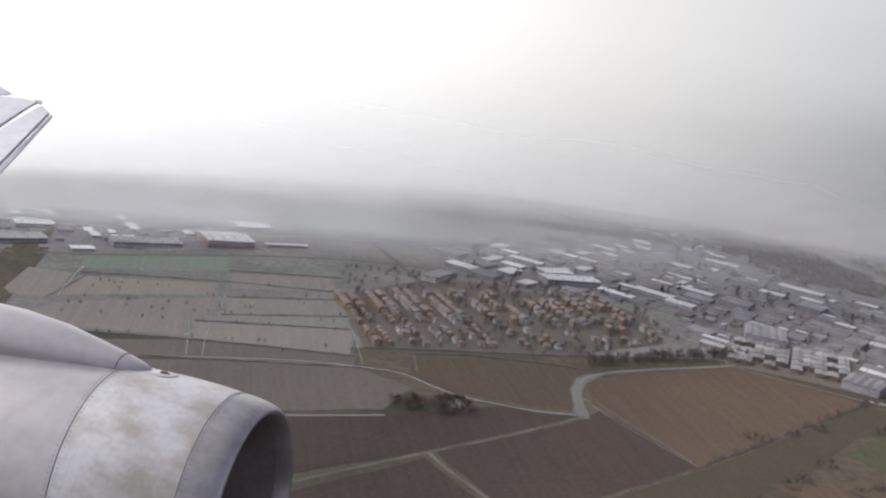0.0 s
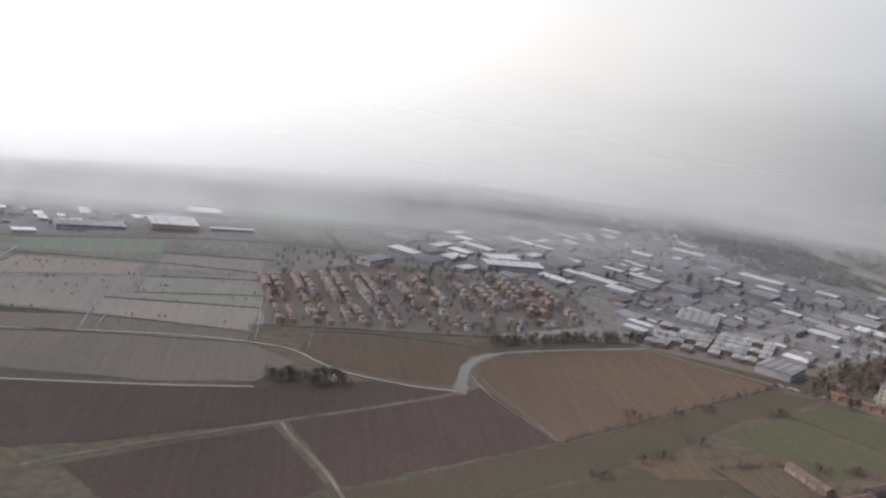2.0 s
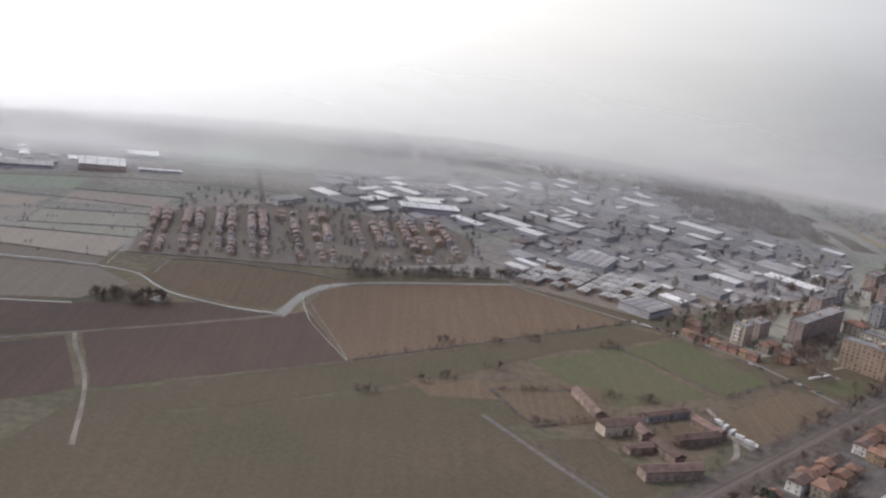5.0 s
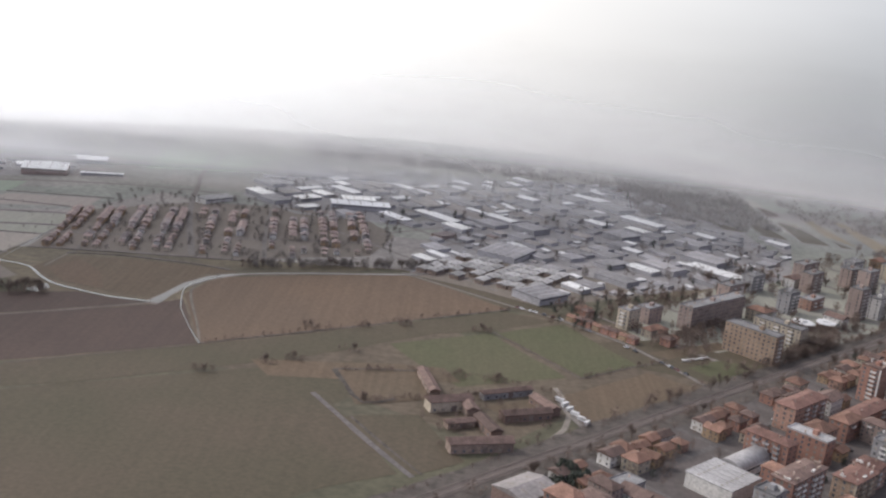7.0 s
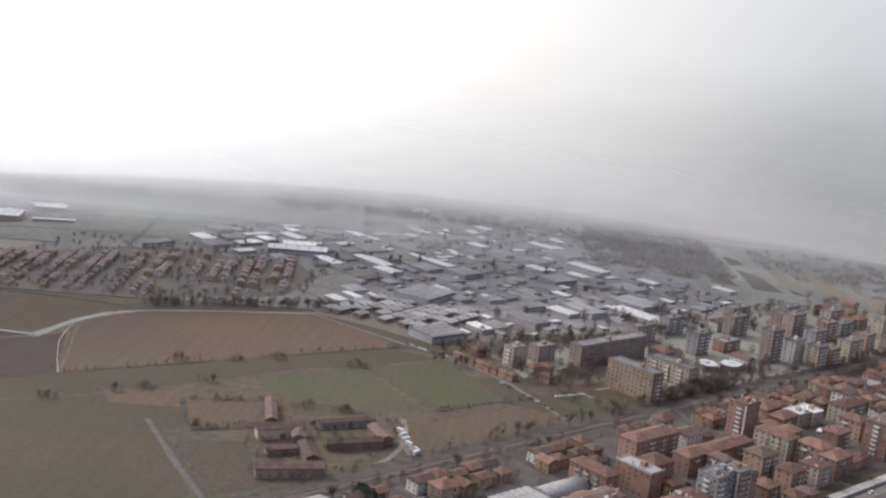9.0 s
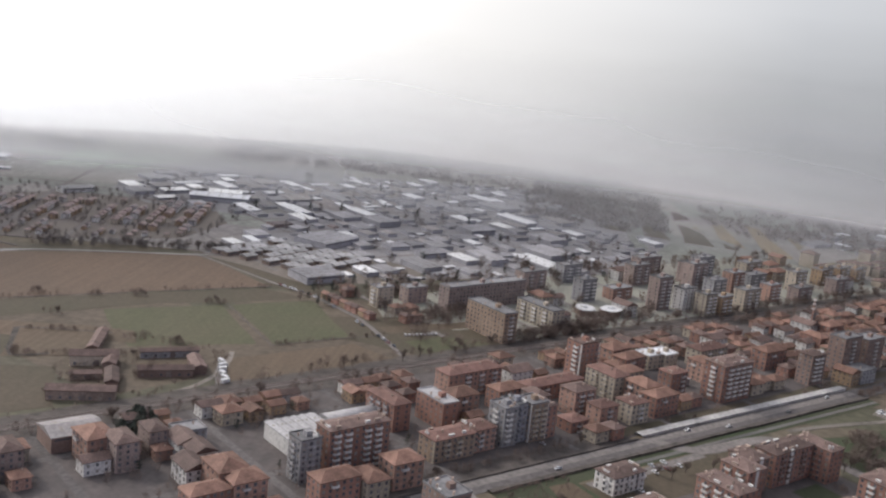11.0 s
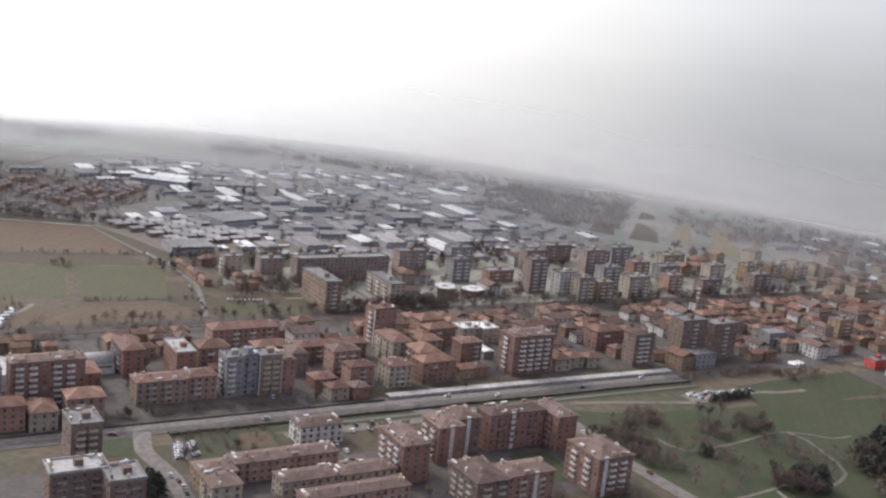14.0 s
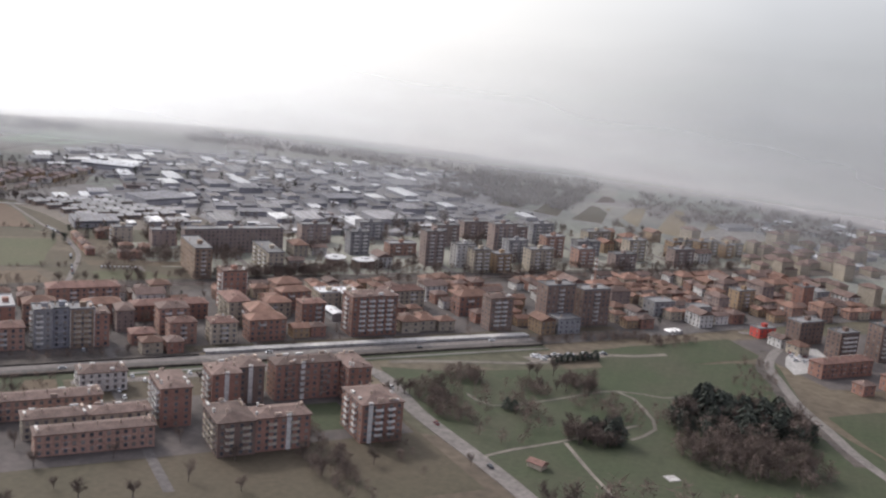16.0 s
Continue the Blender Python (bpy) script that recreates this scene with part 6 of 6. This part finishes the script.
for k in range(420):                                      # among the works
    x, y = wild.uniform(150, 450), wild.uniform(440, 720)
    if inside(WORKS, x, y) and shed_free(x, y, 1.5, 1.5):
        plant(BARE + BARE + DARK, x, y, 0.75, False)
for k in range(120):                                      # strip between works and slab blocks
    plant(BARE + DARK, *town(wild.uniform(10, 200), wild.uniform(150, 176)), 0.6, False)
for k in range(70):
    plant(BARE, -40 + 118 * wild.random(), wild.choice((428, 437, 460, 472, 482, 498, 508, 522)) + wild.gauss(0, 0.8), 0.22, False)
for k in range(9):
    plant(DARK[1:], 528.5 + 1.36 * k, 370.5 + 1.5 * k, 0.36)


def joined_trees(name, label, dark, material, beyond=None):
    """The trees that nobody could count, each still a crown of loose twigs on a stem."""
    rng = random.Random(3)
    bm = bmesh.new()
    for x, y, k, is_dark in LATE:
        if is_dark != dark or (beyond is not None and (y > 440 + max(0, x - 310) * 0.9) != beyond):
            continue
        c = Vector((x, y, ground_z(x, y)))
        twig(bm, rng, c - Vector((0, 0, 0.3)), c + Vector((0, 0, 3.0 * k)), 0.14 * k)
        for q in range(70):
            z = rng.uniform(0.2, 1.0)
            w = (1.15 - z) * 1.6 if dark else math.sin(z * 2.9) * 1.9
            a = c + Vector((rng.gauss(0, 0.55) * w, rng.gauss(0, 0.55) * w, 5.2 * z)) * k
            twig(bm, rng, a, a + Vector((rng.gauss(0, 0.8), rng.gauss(0, 0.8), rng.gauss(0.5, 0.5))) * k, (0.16 if dark else 0.1 + 0.07 * min(1, max(0, (y - 370) / 60))) * k)
    tagged(new(name, mesh_of(name, bm, material)), label, "trees", kind="stuff")


joined_trees("woodland", "bare brown winter trees among houses and works", False, TWIG, False)
joined_trees("far_trees", "bare haze-paled trees among village gardens and works", False, HAZED_TWIG, True)
joined_trees("evergreen_woodland", "dark evergreen trees among works and park", True, EVERGREEN)


def far_wood(x0, x1, y0, y1, n, seed):
    """Distant woods and tree lines, clump beside clump."""
    rng = random.Random(seed)
    bm = bmesh.new()
    for _ in range(n):
        c = Vector((rng.uniform(x0, x1), rng.uniform(y0, y1), 0))
        c.z = ground_z(c.x, c.y)
        for q in range(14):
            a = c + Vector((rng.gauss(0, 1.6), rng.gauss(0, 1.6), rng.uniform(0, 2.5)))
            twig(bm, rng, a, a + Vector((rng.gauss(0, 1.4), rng.gauss(0, 1.4), rng.uniform(0.6, 3))), 0.45)
    ob = new("woodland", mesh_of("woodland", bm, HAZED_TWIG))
    tagged(ob, "bare brown woodland on the plain", "woodland", kind="stuff")


far_wood(380, 470, 650, 800, 420, 8)
far_wood(-100, 60, 700, 760, 160, 9)
far_wood(140, 420, 745, 800, 260, 10)
far_wood(500, 640, 690, 790, 160, 12)


# ---------------------------------------------------------------- cars
def car_proto(paint, label):
    ob = thing("car", label, "car", pose(0, 0, -500), "cars")
    bm = boxed(-1.1, -0.45, 0.14, 1.1, 0.45, 0.48)
    bmesh.ops.bevel(bm, geom=bm.edges[:], offset=0.09, segments=2, affect="EDGES")
    box(bm, -0.5, -0.34, 0.79, 0.43, 0.34, 0.82)
    for x in (-0.68, 0.68):
        for y in (-0.46, 0.36):
            made = bmesh.ops.create_cone(bm, cap_ends=True, segments=10, radius1=0.18, radius2=0.18, depth=0.12, matrix=pose(x, y + 0.05, 0.18, 90))
            for f in {f for v in made["verts"] for f in v.link_faces}:
                f.material_index = 1
    part("body", bm, (paint, RUBBER), ob)
    bm = boxed(-0.72, -0.4, 0.47, 0.62, 0.4, 0.79)
    for v in bm.verts:
        if v.co.z > 0.6:
            v.co.x = v.co.x * 0.72
            v.co.y *= 0.86
    part("cabin_glass", bm, GLASS, ob)
    return ob


CARS = [car_proto(p, n + " car on the asphalt") for p, n in zip(CAR_PAINTS, ("white compact", "silver compact", "dark blue compact", "red compact"))]
drive = random.Random(31)


def car(x, y, turn, lift=0.12):
    place(drive.choice((CARS[0], CARS[0], CARS[1], CARS[1], CARS[2], CARS[3])), pose(x, y, ground_z(x, y) + lift, 0, 0, turn))


for k in range(11):
    s = drive.uniform(-120, 210)
    car(*town(s, drive.choice((-3.2, 0.2))), TOWN_TURN + drive.choice((0, 180)))
for k in range(7):
    car(*town(-29.5 - 0.4 * k, -11.8 - 1.5 * k), TOWN_TURN + 12 + drive.uniform(-4, 4))
for k in range(6):
    car(*town(-26.5 - 0.2 * k, -13.5 - 1.4 * k), TOWN_TURN + 192)
for k in range(5):
    car(*town(-38.2 + drive.uniform(-0.3, 2.6), -30 - 3.2 * k), TOWN_TURN + 85)
for k in range(8):
    car(*town(14 + 2.6 * k, -13.2 - (k % 2) * 3.6), TOWN_TURN + 90 + drive.uniform(-4, 4))
for k in range(7):
    car(*town(9 + drive.uniform(-1.4, 1.4), -18 - 5.2 * k), TOWN_TURN + 90)
for k in range(22):
    t = drive.random()
    car(521 + 20 * t + drive.uniform(-2, 2), 370 + 20 * t + drive.uniform(-2, 2), 40 + drive.choice((0, 90)))
for k in range(3):
    t = 0.15 + k / 3
    car(484 + 60 * t, 326 - 56 * t, -43)
for k in range(16):
    s = drive.choice([-150 + 42 * i + 30 for i in range(8)]) + drive.choice((-1.0, 1.0))
    car(*town(s, drive.uniform(8, 74)), TOWN_TURN + 90)
for k in range(14):
    car(602 + drive.uniform(-2, 8), 424 + drive.uniform(0, 14), drive.choice((20, 110)))
for k in range(8):
    t = drive.random()
    car(313 + 42 * t, 410 - 52 * t, -50)
for k in range(7):
    t = (k + drive.uniform(0.1, 0.9)) / 7
    car(289 + 20 * t, 425 - 12 * t, -31)


# ---------------------------------------------------------------- the airliner's engine and wing, placed and shaped to fit the opening camera view
AIR = 0.54
# the camera's own pose at the start
START_VIEW = fly(18.11, 43.38, 122.73, -12.169, -11.520, 9.245)


def worn_metal(name, clean, dirty, amount, rough=0.35, metal=0.25, scale=2.2):
    """Painted sheet with grey-brown grime in drifts and fine speckle."""
    m, nodes, links, p = node_material(name, rough, metal, 0.5)
    co = nodes.new("ShaderNodeTexCoord").outputs["Object"]
    big = noise_node(nodes, links, co, scale, 8, (1.0, 1.6, 1.6))
    base = ramp(nodes, links, big, (amount - 0.1, dirty), (amount + 0.13, clean))
    speck = ramp(nodes, links, noise_node(nodes, links, co, scale * 9, 5), (0.35, (0.92, 0.915, 0.91)), (0.62, (1.04, 1.04, 1.04)))
    links.new(blend(nodes, links, 1.0, base, speck, "MULTIPLY"), p.inputs["Base Color"])
    return m


COWL_CLEAN = worn_metal("white_cowl_paint", (0.29, 0.272, 0.282), (0.25, 0.232, 0.242), 0.35, 0.28, 0.25, 0.8)
COWL_DIRTY = worn_metal("grimy_cowl_paint", (0.40, 0.39, 0.40), (0.26, 0.238, 0.215), 0.47, 0.4, 0.1, 2.3)
LIP_METAL = worn_metal("bare_inlet_lip", (0.29, 0.275, 0.29), (0.22, 0.205, 0.205), 0.45, 0.32, 0.6, 2.0)
DUCT = worn_metal("inlet_lining", (0.20, 0.172, 0.16), (0.15, 0.13, 0.122), 0.5, 0.6, 0.2, 2.0)
SEAM = surface("dark_seam", (0.09, 0.085, 0.085), 0.7)
FAN_METAL = surface("titanium_blade", (0.20, 0.20, 0.21), 0.35, 0.8)

axis = Vector((math.cos(0.203) * math.cos(-0.156), math.sin(-0.156), math.sin(0.203) * math.cos(-0.156)))
up = (Vector((0, 1, 0)) - axis * axis.y).normalized()
engine_pose = Matrix.Translation(Vector((-1.581, -2.219, -8.806)) * AIR) @ Matrix((axis, up.cross(axis), up)).transposed().to_4x4()
engine = thing("jet_engine", "white turbofan engine with a grimy inlet cowl", "jet engine", START_VIEW @ engine_pose @ Matrix.Scale(AIR, 4))


def turned(profile, n=96):
    """A shell of revolution about the engine's axis; profile: (forward, radius)."""
    bm = bmesh.new()
    rings = [[bm.verts.new((x, r * math.cos(6.28318 * i / n), r * math.sin(6.28318 * i / n))) for i in range(n)] for x, r in profile]
    for one, two in zip(rings, rings[1:]):
        for i in range(n):
            bm.faces.new((one[i], one[(i + 1) % n], two[(i + 1) % n], two[i])).smooth = True
    bmesh.ops.recalc_face_normals(bm, faces=bm.faces[:])
    return bm


part("inlet_lip", turned([(-0.31, 0.972), (-0.2, 0.958), (-0.1, 0.937), (-0.03, 0.912), (0.0, 0.886), (0.012, 0.868), (0.0, 0.85), (-0.05, 0.832), (-0.14, 0.818)]), LIP_METAL, engine, "bare metal inlet lip")
part("inlet_cowl", turned([(-1.315, 1.026), (-1.1, 1.026), (-0.8, 1.018), (-0.55, 1.0), (-0.31, 0.972)]), COWL_DIRTY, engine, "grimy blotched inlet cowl")
part("fan_cowl", turned([(-4.2, 0.78), (-3.6, 0.90), (-3.0, 0.985), (-2.4, 1.018), (-1.8, 1.029), (-1.315, 1.026)]), COWL_CLEAN, engine, "clean white fan cowl")
part("inlet_duct", turned([(-0.14, 0.818), (-0.5, 0.80), (-1.0, 0.82), (-1.2, 0.82)]), DUCT, engine, "dark inlet lining")
for x, r in ((-0.31, 0.9735), (-1.315, 1.0275)):
    seam = part("seam", turned([(x - 0.004, r), (x - 0.002, r + 0.002), (x + 0.002, r + 0.002), (x + 0.004, r)]), SEAM, engine, "dark cowl joint")
    rivets = bmesh.new()
    for i in range(150):
        a = 6.28318 * i / 150
        for dx in (-0.03, 0.03) if x < -1 else (0.03,):
            bmesh.ops.create_cube(rivets, size=0.006, matrix=pose(x + dx, r * math.cos(a), r * math.sin(a)))
    part("rivets", rivets, SEAM, seam, kind="stuff")
spinner = part("spinner", turned([(-0.72, 0.005), (-0.78, 0.06), (-0.92, 0.16), (-1.1, 0.24)], 32), FAN_METAL, engine)
blade = bmesh.new()
for i in range(6):
    t, t2 = i / 6, (i + 1) / 6
    tw, tw2 = radians(30 + 30 * t), radians(30 + 30 * t2)
    z, z2 = 0.22 + 0.58 * t, 0.22 + 0.58 * t2
    blade.faces.new([blade.verts.new(p) for p in ((-1.08 - 0.09 * math.cos(tw), -0.09 * math.sin(tw), z), (-1.08 + 0.09 * math.cos(tw), 0.09 * math.sin(tw), z),
                                                  (-1.08 + 0.09 * math.cos(tw2), 0.09 * math.sin(tw2), z2), (-1.08 - 0.09 * math.cos(tw2), -0.09 * math.sin(tw2), z2))])
blade_mesh = mesh_of("fan_blade", blade, FAN_METAL)
for i in range(30):
    part("fan_blade", blade_mesh, None, engine).matrix_basis = pose(0, 0, 0, 360 * i / 30)
part("fan_case", turned([(-1.2, 0.82), (-1.21, 0.4), (-1.21, 0.01)], 48), DUCT, engine)


def loft(stations, n=20):
    """A faired body along the engine's axis; stations: forward, side, height of its middle, half width, half height."""
    bm = bmesh.new()
    rings = [[bm.verts.new((x, y + w * math.cos(6.28318 * i / n), z + h * math.sin(6.28318 * i / n))) for i in range(n)] for x, y, z, w, h in stations]
    for one, two in zip(rings, rings[1:]):
        for i in range(n):
            bm.faces.new((one[i], one[(i + 1) % n], two[(i + 1) % n], two[i])).smooth = True
    bm.faces.new(rings[0])
    bm.faces.new(rings[-1])
    bmesh.ops.recalc_face_normals(bm, faces=bm.faces[:])
    return bm


part("pylon", loft([(-1.1, 0.0, 1.015, 0.03, 0.02), (-1.18, 0.0, 1.02, 0.11, 0.055), (-1.35, 0, 1.025, 0.17, 0.105), (-1.6, 0, 1.04, 0.22, 0.155), (-1.95, 0, 1.055, 0.275, 0.225), (-2.4, 0, 1.06, 0.32, 0.28), (-3.0, 0, 1.06, 0.35, 0.305), (-4.2, 0, 1.05, 0.37, 0.31)]), COWL_CLEAN, engine, "lilac-white pylon fairing")
part("pylon_seam", loft([(-1.338, 0, 1.025, 0.169, 0.106), (-1.345, 0, 1.025, 0.171, 0.107)]), SEAM, engine)
vent = part("vent", loft([(-0.84, -0.02, 1.014, 0.05, 0.006), (-0.9, -0.02, 1.018, 0.10, 0.008), (-1.0, -0.02, 1.021, 0.11, 0.012), (-1.06, -0.02, 1.02, 0.06, 0.01)]), COWL_CLEAN, engine, "small flush air inlet")
part("vent_mouth", loft([(-0.9, -0.02, 1.02, 0.012, 0.004), (-0.95, -0.02, 1.028, 0.035, 0.018), (-0.99, -0.02, 1.03, 0.04, 0.018)], 10), SEAM, vent, "dark inlet mouth")

# wing tip with its lowered flap, outlines foreshortened to fit the view past the engine
wing = thing("aircraft_wing", "white outer wing with a lowered flap", "aircraft wing", START_VIEW @ Matrix.Translation(Vector((-6.55, 1.85, -17.0)) * AIR) @ Matrix.Scale(AIR, 4))


def plate(outline, thick):
    """A plate with rounded rims that faces the cabin, its outline shaped to fit the camera's view."""
    bm = bmesh.new()
    front = [bm.verts.new((x, y, d + thick)) for x, y, d in outline]
    back = [bm.verts.new((x, y, d)) for x, y, d in outline]
    bm.faces.new(front)
    bm.faces.new(back[::-1])
    for i in range(len(outline)):
        bm.faces.new((front[i], back[i], back[(i + 1) % len(outline)], front[(i + 1) % len(outline)]))
    bmesh.ops.recalc_face_normals(bm, faces=bm.faces[:])
    bmesh.ops.bevel(bm, geom=bm.edges[:], offset=thick * 0.25, segments=2, affect="EDGES")
    return bm


WING_PAINT = worn_metal("white_wing_paint", (0.46, 0.45, 0.475), (0.40, 0.39, 0.41), 0.4, 0.3, 0.05, 0.9)
UNDER = worn_metal("grey_wing_edge", (0.34, 0.33, 0.36), (0.28, 0.27, 0.29), 0.45, 0.4, 0.1, 1.5)
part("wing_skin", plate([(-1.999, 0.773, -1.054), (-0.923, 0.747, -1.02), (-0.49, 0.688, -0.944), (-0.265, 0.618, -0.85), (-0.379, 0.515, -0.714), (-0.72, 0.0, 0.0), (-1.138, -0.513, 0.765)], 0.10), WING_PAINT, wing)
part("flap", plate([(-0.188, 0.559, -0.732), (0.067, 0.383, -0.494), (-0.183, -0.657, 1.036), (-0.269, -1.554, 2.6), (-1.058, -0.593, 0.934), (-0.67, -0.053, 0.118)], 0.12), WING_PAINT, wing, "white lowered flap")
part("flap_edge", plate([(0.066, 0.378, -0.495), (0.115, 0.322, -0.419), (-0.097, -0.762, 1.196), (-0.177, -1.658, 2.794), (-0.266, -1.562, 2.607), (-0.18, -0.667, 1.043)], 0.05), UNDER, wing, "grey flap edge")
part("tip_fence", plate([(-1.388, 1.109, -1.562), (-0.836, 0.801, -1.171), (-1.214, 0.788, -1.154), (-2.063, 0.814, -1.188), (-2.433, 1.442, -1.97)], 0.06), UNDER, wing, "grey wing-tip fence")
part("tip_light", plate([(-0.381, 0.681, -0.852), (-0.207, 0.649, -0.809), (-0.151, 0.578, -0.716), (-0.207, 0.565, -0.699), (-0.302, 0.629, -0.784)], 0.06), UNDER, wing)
